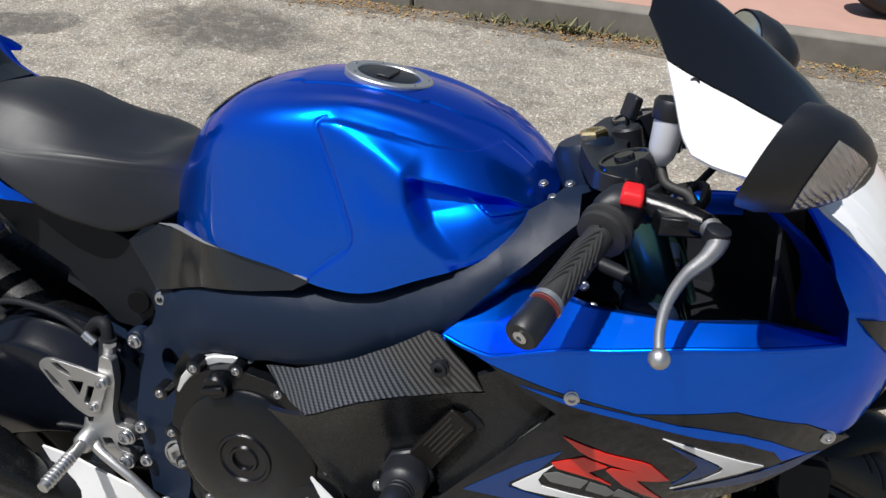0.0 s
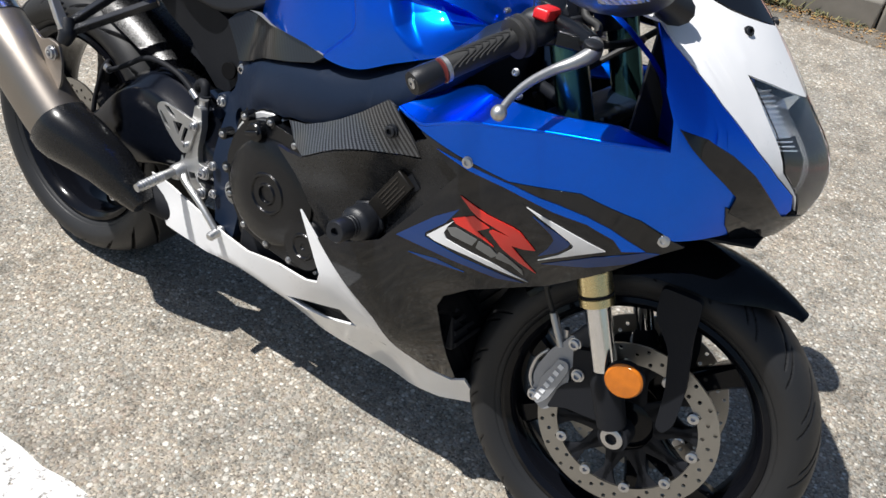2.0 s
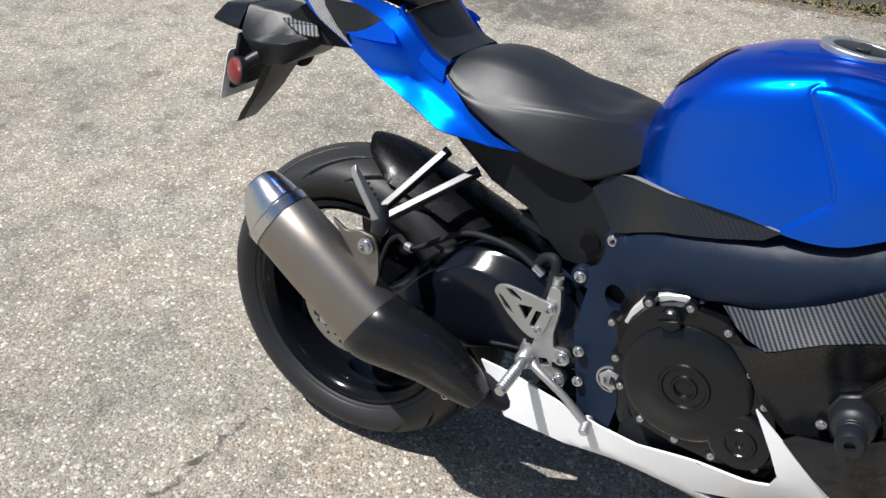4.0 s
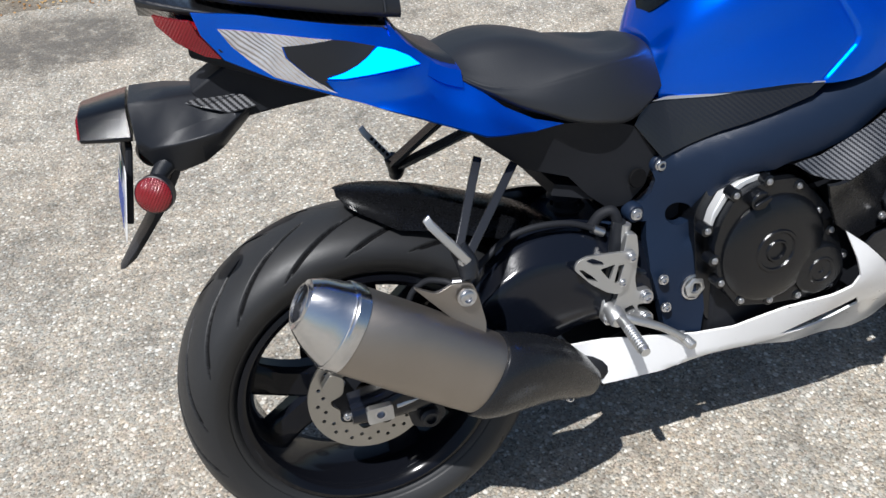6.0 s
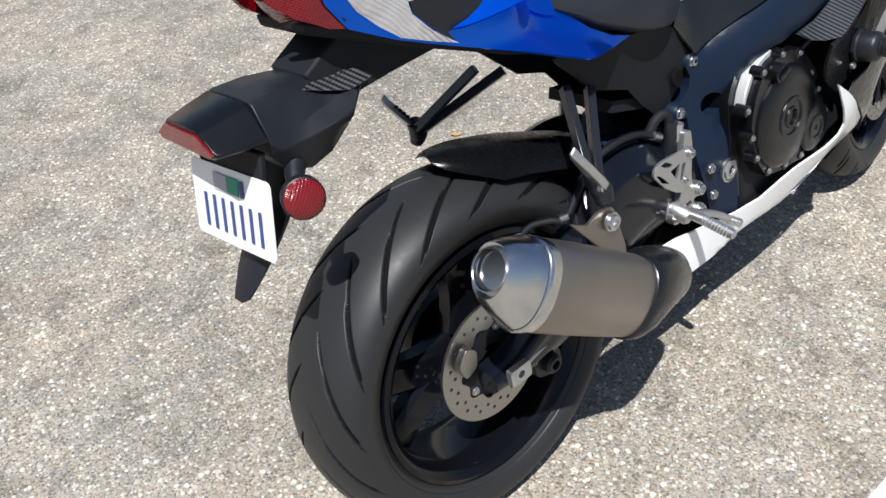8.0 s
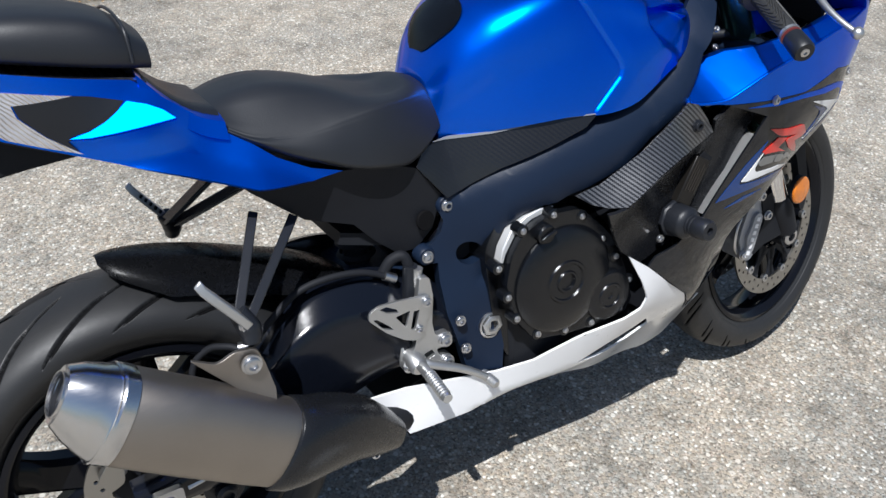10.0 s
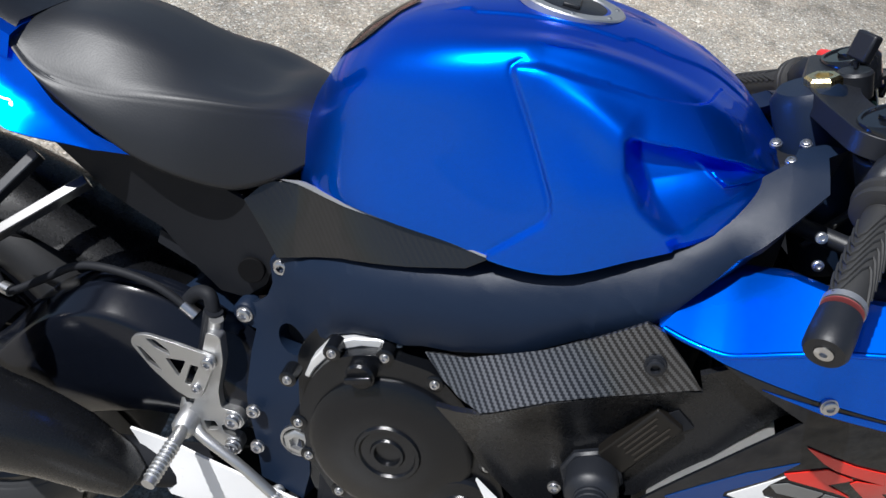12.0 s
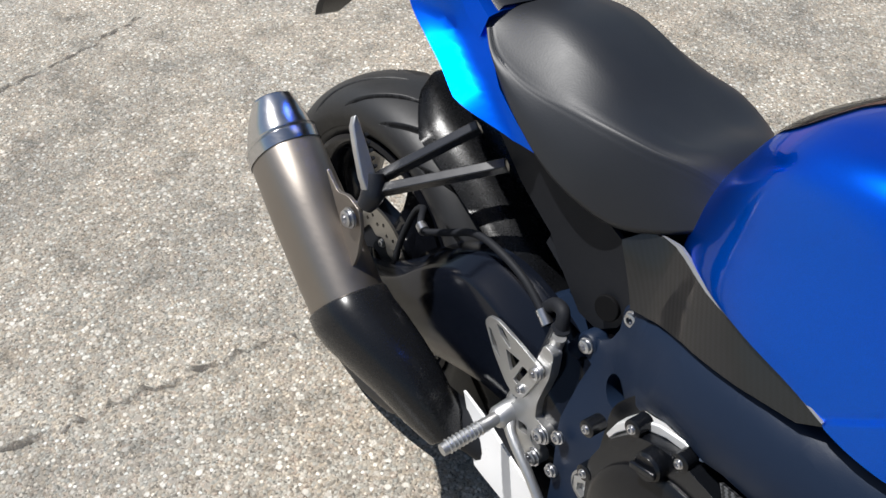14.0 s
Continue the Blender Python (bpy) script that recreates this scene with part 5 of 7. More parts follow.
film("blue_stripe", [(1.210, 0.684), (1.239, 0.666), (1.244, 0.658), (1.237, 0.639), (1.224, 0.619), (1.250, 0.638), (1.264, 0.654), (1.267, 0.662), (1.250, 0.671)], DECALBLUE, flank, 0.0010, "dark blue stripe", 0.001)
film("blue_stripe", [(1.229, 0.606), (1.299, 0.652), (1.332, 0.667), (1.356, 0.678), (1.374, 0.681), (1.347, 0.658), (1.293, 0.630)], DECALBLUE, flank, 0.0010, "dark blue stripe", 0.001)
film("blue_stripe", [(1.040, 0.716), (1.10, 0.709), (1.160, 0.710), (1.195, 0.707), (1.236, 0.702), (1.282, 0.701), (1.318, 0.689), (1.331, 0.673), (1.358, 0.680), (1.311, 0.704), (1.280, 0.712), (1.242, 0.715), (1.210, 0.715), (1.176, 0.718), (1.10, 0.716)], BLUE, flank, 0.0010, "candy blue stripe", 0.001)
for bar in ([(1.083, 0.605), (1.098, 0.613), (1.134, 0.608), (1.127, 0.594), (1.092, 0.596)], [(1.136, 0.607), (1.155, 0.603), (1.167, 0.594), (1.158, 0.586), (1.133, 0.593)], [(1.168, 0.601), (1.182, 0.596), (1.203, 0.582), (1.205, 0.572), (1.187, 0.585), (1.164, 0.588)]):
    film("grey_bar", bar, DECALGREY, flank, 0.0016, "grey slanted bar", 0.001)
for at in ((1.098, 0.720), (1.374, 0.703)):
    bolt((at[0], -flank(*at) - 0.001, at[1]), 0.0070, bike, (0.15, -1, 0.05), height=0.004, name="fairing_bolt")

# ---- tail ----
tail_w = plate_spline([(-0.165, 0.975, 0.080), (-0.130, 0.918, 0.078), (-0.08, 0.966, 0.098), (-0.07, 0.882, 0.094), (0.003, 0.850, 0.106), (0.0, 0.93, 0.112), (0.09, 0.922, 0.098), (0.075, 0.900, 0.112), (0.10, 0.862, 0.127), (0.12, 0.804, 0.120), (0.16, 0.866, 0.098), (0.17, 0.838, 0.102), (0.21, 0.768, 0.130), (0.22, 0.80, 0.118), (0.345, 0.741, 0.118)])
tail_foot = smooth_knots([-0.16, -0.07, 0.003, 0.12, 0.213, 0.300, 0.36], [0.925, 0.880, 0.848, 0.801, 0.760, 0.742, 0.740])


def tail_skin(x, z):
    """Below the seat the foot of the tail flares out, and tapers away forwards and backwards."""
    reach = 0.030 * step01((x - 0.03) / 0.12) * (1 - step01((x - 0.22) / 0.10))
    rise = max(0.0, reach - (z - tail_foot(x)))
    return tail_w(x, z) + 0.80 * rise * rise / (rise + 0.004)


TAIL = [(-0.157, 0.979), (-0.080, 0.968), (0.0, 0.948), (0.090, 0.925), (0.115, 0.905), (0.159, 0.866), (0.200, 0.834), (0.254, 0.787), (0.300, 0.760), (0.350, 0.742), (0.300, 0.742), (0.213, 0.760), (0.120, 0.801), (0.003, 0.848), (-0.070, 0.880), (-0.126, 0.911), (-0.150, 0.948)]
for mirror in (False, True):
    bm = sheet(TAIL, side(tail_skin), 0.004, 0.008)
    part("tail_fairing", flip(bm) if mirror else bm, BLUE, bike, "candy blue tail fairing", 40, 0.0015)
    bm = sheet([(-0.127, 0.955), (-0.102, 0.951), (-0.041, 0.937), (0.017, 0.923), (-0.029, 0.9225), (-0.050, 0.923), (-0.047, 0.907), (-0.022, 0.878), (0.014, 0.849), (-0.024, 0.864), (-0.065, 0.882), (-0.090, 0.904), (-0.113, 0.930)], side(tail_w), 0.002, 0.012, off=0.003)
    part("indicator_lens", flip(bm) if mirror else bm, INDICATOR, bike, "clear fluted indicator lens", 40)
    bm = sheet([(-0.048, 0.9225), (-0.029, 0.922), (0.018, 0.9225), (0.036, 0.918), (0.074, 0.904), (0.062, 0.892), (0.036, 0.877), (0.0, 0.868), (0.010, 0.853), (-0.021, 0.879), (-0.045, 0.907)], side(tail_w), 0.002, 0.012, off=0.003)
    part("tail_insert", flip(bm) if mirror else bm, SATIN, bike, "satin black triangular tail insert", 40)
    bm = sheet([(0.002, 0.872), (0.027, 0.8775), (0.046, 0.885), (0.060, 0.893), (0.077, 0.905), (0.098, 0.899), (0.114, 0.891), (0.126, 0.880), (0.110, 0.878), (0.085, 0.875), (0.053, 0.872), (0.025, 0.8705)], side(lambda x, z: tail_w(0.06, 0.885) + 0.004 + 0.30 * (x - 0.06) - 0.62 * (z - 0.890)), 0.010, 0.006)
    part("tail_facet", flip(bm) if mirror else bm, BLUE, bike, "candy blue facet that catches the sun", 40)
    bm = sheet([(-0.206, 0.976), (-0.160, 0.968), (-0.153, 0.948), (-0.129, 0.913), (-0.149, 0.919), (-0.183, 0.941), (-0.203, 0.962)], side(lambda x, z: tail_w(x, z) - 2.2 * max(0.0, -0.165 - x) ** 1.3), 0.004, 0.010, off=0.001)
    part("tail_lamp_side", flip(bm) if mirror else bm, REDLENS, bike, "red side of the tail lamp", 40)
# red tail lamp that wraps the stern, and its dark rim
def stern(u, v):
    """u from -1 to 1 round the stern, v from 0 at its foot to 1."""
    a = u * 1.25
    y = 0.092 * math.sin(a) / math.sin(1.25)
    return (-0.200 + 0.062 * (1 - math.cos(a)) / (1 - math.cos(1.25)) + 0.030 * (1 - v), y, 0.925 + 0.052 * v + 0.006 * abs(u))


part("tail_lamp", sheet([(-0.76, -0.04), (-0.5, -0.1), (0.5, -0.1), (0.76, -0.04), (0.76, 0.50), (0.5, 0.62), (-0.5, 0.62), (-0.76, 0.50)], stern, 0.012, 0.12, (-1, 0, 0)), REDLENS, bike, "red tail lamp lens", 40, 0.002)
part("tail_lamp_rim", sheet([(-0.78, -0.14), (0.78, -0.14), (0.77, -0.05), (0.4, -0.11), (-0.4, -0.11), (-0.77, -0.05)], stern, 0.014, 0.12, (-1, 0, 0), off=0.001), DULL, bike)
# carbon deck
rows = []
for i in range(13):
    t = i / 12
    x = -0.225 + 0.335 * t
    w = 0.016 + 0.066 * min(1, t * 2.9) ** 0.9 + 0.012 * t
    z = 1.000 - 0.073 * t
    rows.append([(x, -w * 0.96, z - 0.014), (x, -w, z - 0.009), (x, -w * 0.97, z - 0.005), (x, -w * 0.6, z), (x, 0, z + 0.003), (x, w * 0.6, z), (x, w * 0.97, z - 0.005), (x, w, z - 0.009), (x, w * 0.96, z - 0.014), (x, 0, z - 0.03)])
part("tail_deck", loft(rows), CARBONDARK, bike, "carbon-look tail deck", 40, 0.002)
# passenger pad
PX = [-0.150, -0.11, -0.05, 0.02, 0.09, 0.122]
pad_top = smooth_knots(PX, [1.004, 1.022, 1.026, 1.018, 0.996, 0.972])
pad_w = smooth_knots(PX, [0.050, 0.080, 0.095, 0.102, 0.098, 0.088])
rings = []
for i in range(29):
    x = PX[0] + (PX[-1] - PX[0]) * i / 28
    zb, zt, w = 0.989 - 0.225 * (x + 0.12), pad_top(x), pad_w(x)
    k = [(w * 0.9, zb - 0.004), (w, zb + 0.004), (w * 0.98, zb + (zt - zb) * 0.55), (w * 0.82, zt - 0.008), (w * 0.4, zt - 0.001), (0, zt)]
    pts = spline([(x, -a, b) for a, b in k], 4)
    rings.append(pts + [Vector((p.x, -p.y, p.z)) for p in pts[-2::-1]])
part("passenger_seat", loft(rings), VINYL, bike, "black vinyl passenger pad", 50, 0.003)
pts = []
for t in np.linspace(0, 1, 9):
    a = math.pi * t
    pts.append((0.098, -0.098 * math.cos(a), 0.945 + 0.052 * math.sin(a) ** 0.4))
part("pad_piping", tube(pts, 0.0022, 8), VINYL, bike)
# blue rise between the pad and the rider's seat
rows = []
for i in range(9):
    t = i / 8
    x, z = 0.098 + 0.098 * t, 0.936 - 0.082 * t - 0.016 * math.sin(math.pi * t)
    w = 0.096 + 0.008 * t
    rows.append([(x, -w - 0.008, z - 0.03), (x, -w, z - 0.006), (x, -w * 0.8, z), (x, 0, z + 0.002), (x, w * 0.8, z), (x, w, z - 0.006), (x, w + 0.008, z - 0.03), (x - 0.05, 0, z - 0.05)])
part("tail_rise", loft(rows), BLUE, bike, "", 50)
rows = []
for i in range(9):
    t = i / 8
    x, z = 0.096 + 0.098 * t, 0.942 - 0.082 * t - 0.016 * math.sin(math.pi * t)
    w = 0.086 + 0.004 * t
    rows.append([(x, -w, z - 0.008), (x, -w * 0.9, z - 0.001), (x, -w * 0.5, z), (x, 0, z + 0.001), (x, w * 0.5, z), (x, w * 0.9, z - 0.001), (x, w, z - 0.008), (x - 0.03, 0, z - 0.03)])
part("rise_cover", loft(rows), SATIN, bike, "black cover between the two seats", 50)
# undertail
rows = [[(x, -w, zt), (x, -w * 0.9, zb), (x, w * 0.9, zb), (x, w, zt)] for x, w, zt, zb in ((-0.17, 0.06, 0.93, 0.915), (-0.05, 0.085, 0.89, 0.862), (0.12, 0.10, 0.83, 0.79), (0.30, 0.10, 0.78, 0.73), (0.46, 0.09, 0.74, 0.70))]
part("undertail", loft(rows), DULL, bike, "black undertail tray", 40, 0.004)

# ---- plate bracket ----
def skin(sections, mat, name, label=""):
    """Sections (x, then half width and height from the crown down to the keel): a moulded body, alike on both sides."""
    rows = []
    for x, *pairs in sections:
        half = [(x, -w, z) for w, z in pairs]
        rows.append([(x, 0, pairs[0][1] + 0.0015)] + half + [(x, 0, pairs[-1][1])] + [(x, -y, z) for _, y, z in half[::-1]])
    return part(name, loft(rows), mat, bike, label, 35, 0.0015)


part("bracket_arm", flat([(-0.180, 0.866), (-0.118, 0.900), (-0.06, 0.890), (0.06, 0.845), (0.030, 0.826), (-0.05, 0.822), (-0.131, 0.815), (-0.15, 0.82)], -0.042, 0.042), DULL, bike, "black plate bracket arm", 40, 0.004)
skin([(-0.104, (0.030, 0.856), (0.036, 0.850), (0.044, 0.840), (0.047, 0.834), (0.045, 0.828), (0.036, 0.818)),
      (-0.126, (0.028, 0.859), (0.036, 0.8535), (0.054, 0.840), (0.066, 0.826), (0.064, 0.820), (0.046, 0.802)),
      (-0.150, (0.028, 0.861), (0.040, 0.852), (0.056, 0.829), (0.086, 0.8175), (0.084, 0.811), (0.054, 0.784)),
      (-0.180, (0.032, 0.863), (0.042, 0.857), (0.057, 0.826), (0.085, 0.813), (0.083, 0.806), (0.060, 0.768)),
      (-0.215, (0.046, 0.866), (0.052, 0.861), (0.062, 0.820), (0.079, 0.8075), (0.077, 0.801), (0.064, 0.762)),
      (-0.248, (0.048, 0.867), (0.054, 0.862), (0.068, 0.824), (0.072, 0.806), (0.070, 0.800), (0.062, 0.775)),
      (-0.265, (0.049, 0.867), (0.055, 0.862), (0.073, 0.826), (0.074, 0.818), (0.072, 0.812), (0.062, 0.800))], SATIN, "mudguard_body", "satin black rear mudguard with flared sides")
skin([(-0.268, (0.046, 0.867), (0.053, 0.862), (0.078, 0.828), (0.077, 0.823), (0.070, 0.820)),
      (-0.300, (0.043, 0.863), (0.049, 0.859), (0.077, 0.831), (0.076, 0.826), (0.068, 0.823)),
      (-0.334, (0.037, 0.858), (0.043, 0.854), (0.074, 0.835), (0.072, 0.830), (0.064, 0.827))], COVER, "lamp_box", "gloss black number plate lamp box")
part("lamp_strip", sheet([(-0.062, 0.829), (0.062, 0.829), (0.070, 0.835), (0.041, 0.853), (-0.041, 0.853), (-0.070, 0.835)], lambda y, z: (-0.335, y, z), 0.003, 0.05, (-1, 0, 0), off=0.002), REDLENS, bike, "red lamp strip")
for s in (-1, 1):
    for outline, tip in (([(-0.219, 0.863), (-0.196, 0.860), (-0.168, 0.859), (-0.130, 0.858), (-0.111, 0.854), (-0.171, 0.847)], 0.0), ([(-0.172, 0.8465), (-0.111, 0.8535), (-0.092, 0.838), (-0.111, 0.836), (-0.135, 0.835)], 0.004)):
        bm = sheet(outline, side(lambda x, z, tip=tip: 0.0415 + (0.854 - z) * 1.375 + 0.10 * max(0.0, -0.15 - x) - tip * (0.854 - z) / 0.02), 0.003, 0.02)
        part("bracket_trim", flip(bm) if s > 0 else bm, CARBON, bike, "carbon-look trim on the plate bracket", 40, 0.001)
PLATE = Matrix.Translation((-0.307, 0, 0.731)) @ Matrix.Rotation(radians(4.4), 4, "Z") @ Matrix.Rotation(radians(13), 4, "Y")
bm = sheet(rounded([(-0.089, -0.052), (0.089, -0.052), (0.089, 0.052), (-0.089, 0.052)], 0.010), lambda y, z: (0, y, z), 0.0015, 9, (-1, 0, 0))
bm.transform(PLATE)
plate_ob = part("number_plate", bm, WHITE, bike, "white number plate with dark bars")
PLATEINK = Mat("plate_ink", (0.04, 0.06, 0.20), 0.5).m
for k in range(7):
    bm = box((-0.0022, -0.067 + 0.0205 * k, -0.036), (-0.0012, -0.0615 + 0.0205 * k, 0.010))
    bm.transform(PLATE)
    part("plate_bar", bm, PLATEINK, plate_ob)
for y0, y1, mat in ((-0.032, -0.026, PLATEINK), (-0.022, 0.002, Mat("plate_sticker_green", (0.02, 0.28, 0.17), 0.5).m), (0.004, 0.034, Mat("plate_sticker_grey", (0.4, 0.42, 0.42), 0.5).m)):
    bm = box((-0.0022, y0, 0.020), (-0.0012, y1, 0.042))
    bm.transform(PLATE)
    part("plate_bar", bm, mat, plate_ob)
bm = box((0.002, -0.070, -0.03), (0.012, 0.070, 0.085))
bm.transform(PLATE)
part("plate_holder", bm, DULL, bike, "black plate holder", 40, 0.003)
rows = []
for x, z, w in ((-0.215, 0.78, 0.055), (-0.240, 0.735, 0.050), (-0.268, 0.690, 0.042), (-0.308, 0.640, 0.032), (-0.330, 0.612, 0.020)):
    rows.append([(x - 0.004, -w, z - 0.002), (x - 0.012, -w * 0.5, z - 0.006), (x - 0.012, w * 0.5, z - 0.006), (x - 0.004, w, z - 0.002), (x + 0.016, w * 0.9, z + 0.01), (x + 0.020, 0, z + 0.014), (x + 0.016, -w * 0.9, z + 0.01)])
part("mud_flap", loft(rows), SATIN, bike, "black tapered mud flap", 40, 0.002)
for s in (-1, 1):
    part("reflector_arm", tube([(-0.235, s * 0.06, 0.775), (-0.248, s * 0.075, 0.765), (-0.255, s * 0.092, 0.753)], [0.014, 0.012, 0.012], 10), SATIN, bike)
    r = part("red_reflector", lathe([(0.024, -0.010), (0.0255, 0.0), (0.0255, 0.004), (0.0225, 0.007), (0.013, 0.009), (0.0001, 0.0095)], (-0.257, s * 0.100, 0.750), (-0.35, s, 0.12), 36), REDLENS, bike, "round red reflector", 35)
    part("reflector_rim", lathe([(0.0272, -0.010), (0.0272, 0.003), (0.0258, 0.004), (0.025, -0.010)], (-0.257, s * 0.100, 0.750), (-0.35, s, 0.12), 36), SATIN, r)

# ---- exhaust ----
MD, MN = Vector((0.82, 0, -0.572)), Vector((0.572, 0, 0.82))


def muffler_ring(s, h, w, y, lift=0.0, n=40, e=2.6, slim=0.80):
    c = MD * s + MN * (0.4255 + lift)
    ring = []
    for a in np.linspace(0, 2 * math.pi, n, endpoint=False):
        ca, sa = math.cos(a), math.sin(a)
        q = (abs(ca) ** e + abs(sa) ** e) ** (-1 / e)
        bulge = 1.0 - 0.16 * max(0, -sa) ** 1.5
        ring.append(c + MN * (q * sa * h * slim) + Vector((0, -y - 0.007 + q * ca * w * bulge * slim, 0)))
    return ring


can = loft([muffler_ring(s, h, w, y) for s, h, w, y in ((-0.350, 0.079, 0.060, 0.226), (-0.347, 0.081, 0.062, 0.226), (-0.25, 0.083, 0.064, 0.226), (-0.15, 0.082, 0.064, 0.226), (-0.10, 0.081, 0.063, 0.225))])
muffler = part("muffler", can, TITAN, bike, "brushed titanium muffler with a steel end cone", 40)
cone = loft([muffler_ring(s, h, w, y, l) for s, h, w, y, l in ((-0.345, 0.0825, 0.0635, 0.226, 0), (-0.362, 0.0825, 0.0635, 0.226, 0), (-0.366, 0.079, 0.060, 0.226, 0), (-0.385, 0.072, 0.055, 0.225, 0.003), (-0.405, 0.062, 0.047, 0.223, 0.007), (-0.420, 0.050, 0.040, 0.221, 0.010), (-0.424, 0.046, 0.037, 0.221, 0.011), (-0.421, 0.034, 0.031, 0.221, 0.012))], True, False)
part("end_cone", cone, TIPSTEEL, muffler, "polished steel end cone", 35)
tip_c = MD * -0.424 + MN * 0.4375 + Vector((0, -0.228, 0))
part("outlet_pipe", lathe([(0.0290, -0.006), (0.0295, 0.004), (0.0280, 0.004), (0.0272, -0.08), (0.0001, -0.085)], tip_c, -MD, 36), TIPSTEEL, muffler, "dark outlet pipe", 35)
part("outlet_core", lathe([(0.0272, -0.03), (0.0272, -0.001), (0.0262, -0.001), (0.0255, -0.07), (0.0001, -0.07)], tip_c, -MD, 28), DULL, muffler)
part("cone_seam", loft([muffler_ring(s, h, h * 0.77, 0.226) for s, h in ((-0.366, 0.0815), (-0.3675, 0.0825), (-0.369, 0.0805))], True, False), TIPSTEEL, muffler)
part("muffler_bracket", join(sheet(rounded([(0.060, 0.585), (0.095, 0.565), (0.120, 0.575), (0.150, 0.570), (0.158, 0.545), (0.165, 0.500), (0.160, 0.475), (0.13, 0.50), (0.10, 0.535)], 0.008), lambda x, z: (x, -0.226 - 0.2 * max(0, 0.53 - z), z), 0.006, 9)), TITAN, muffler, "", 40, 0.002)
bolt((0.138, -0.232, 0.552), 0.012, muffler, height=0.008, name="bracket_bolt")
shield = loft([muffler_ring(sv, h, w, y, lift, slim=1.0) for sv, h, w, y, lift in ((-0.112, 0.0660, 0.0515, 0.226, 0.0), (-0.108, 0.0690, 0.0545, 0.226, 0.0), (-0.085, 0.0700, 0.056, 0.225, 0.002), (-0.060, 0.0690, 0.056, 0.221, 0.010), (-0.020, 0.061, 0.052, 0.212, 0.022), (0.025, 0.051, 0.046, 0.200, 0.031), (0.085, 0.037, 0.038, 0.182, 0.027), (0.125, 0.024, 0.026, 0.172, 0.023))])
part("exhaust_shield", shield, HUGGER, bike, "gloss black exhaust shield", 40, 0.003)
part("link_pipe", tube([(0.16, -0.20, 0.37), (0.26, -0.185, 0.33), (0.38, -0.13, 0.29), (0.52, -0.05, 0.25)], 0.032, 16), DULL, bike, "black exhaust link pipe")
bolt((0.305, -0.213, 0.302), 0.006, bike)

# ---- swingarm ----
AX = [-0.045, 0.02, 0.12, 0.20, 0.28, 0.36, 0.44, 0.50, 0.56]
arm_low = smooth_knots(AX, [0.290, 0.283, 0.290, 0.315, 0.345, 0.370, 0.375, 0.380, 0.375])
arm_top = smooth_knots(AX, [0.336, 0.345, 0.415, 0.505, 0.552, 0.558, 0.532, 0.492, 0.455])
arm_fold = smooth_knots(AX, [0.322, 0.330, 0.392, 0.476, 0.516, 0.508, 0.478, 0.452, 0.430])


def arm(y0, y1, name, label):
    """A cast arm: a tall outer face, a fold, and a broad top that slopes inwards."""
    rows = []
    for x in np.linspace(AX[0], AX[-1], 46):
        y, t = y0 + (y1 - y0) * (x + 0.045) / 0.6, 0.020 + 0.008 * step01((x + 0.02) / 0.3)
        zb, zc, zt, c = arm_low(x), arm_fold(x), arm_top(x), 0.009
        sec = [(y + t, zb + c), (y + t - c, zb), (y - t + c, zb), (y - t, zb + c), (y - t - 0.003, zb + (zc - zb) * 0.35), (y - t - 0.0035, zb + (zc - zb) * 0.7), (y - t - 0.002, zc - 0.006), (y - t + 0.001, zc), (y - t + 0.006, zc + 0.003), (y - t * 0.2, zc + (zt - zc) * 0.62), (y + t * 0.35, zt - 0.003), (y + t - 0.004, zt), (y + t, zt - 0.006)]
        flipped = -1 if y0 > 0 else 1
        rows.append([(x, y if flipped > 0 else 2 * (y0 + (y1 - y0) * (x + 0.045) / 0.6) - y, z) for y, z in sec])
    return part(name, loft(rows), SWING, bike, label, 50, 0.0)


arm(-0.108, -0.098, "swingarm", "blue-black cast alloy swingarm")
arm(0.115, 0.098, "swingarm_left", "left arm of the swingarm")
part("swingarm_bridge", box((0.36, -0.10, 0.40), (0.47, 0.10, 0.53)), FRAME, bike, "", 40, 0.02)
part("chain_adjuster", flat(rounded([(-0.022, 0.298), (0.022, 0.298), (0.022, 0.328), (-0.022, 0.328)], 0.005), -0.142, -0.130, [circle(0, 0.313, 0.010, 16)]), SILVER, bike, "silver axle adjuster block", 40, 0.002)
part("rear_axle", lathe([(0.012, -0.01), (0.012, 0.010), (0.010, 0.012), (0.007, 0.012), (0.007, 0.002), (0.0001, 0.002)], (0, -0.130, 0.313), (0, -1, 0), 16), STEEL, bike)
part("adjuster_screw", tube([(0.03, -0.128, 0.313), (0.075, -0.126, 0.318)], 0.005, 8, 1), STEEL, bike)
rcal = flat(rounded([(0.05, 0.30), (0.055, 0.25), (0.095, 0.235), (0.118, 0.26), (0.105, 0.30), (0.08, 0.315)], 0.012), -0.115, -0.06)
part("rear_caliper", rcal, SATIN, bike, "black rear brake caliper", 40, 0.006)
part("caliper_knob", lathe([(0.018, -0.01), (0.018, 0.012), (0.013, 0.017), (0.009, 0.017), (0.008, 0.010), (0.0001, 0.010)], (0.085, -0.116, 0.268), (0, -1, 0), 20), SATIN, bike)
part("caliper_lug", flat(rounded([(-0.085, 0.36), (-0.065, 0.385), (-0.045, 0.37), (-0.05, 0.34), (-0.075, 0.33)], 0.008), -0.098, -0.085), ROTOR, bike, "", 40, 0.003)
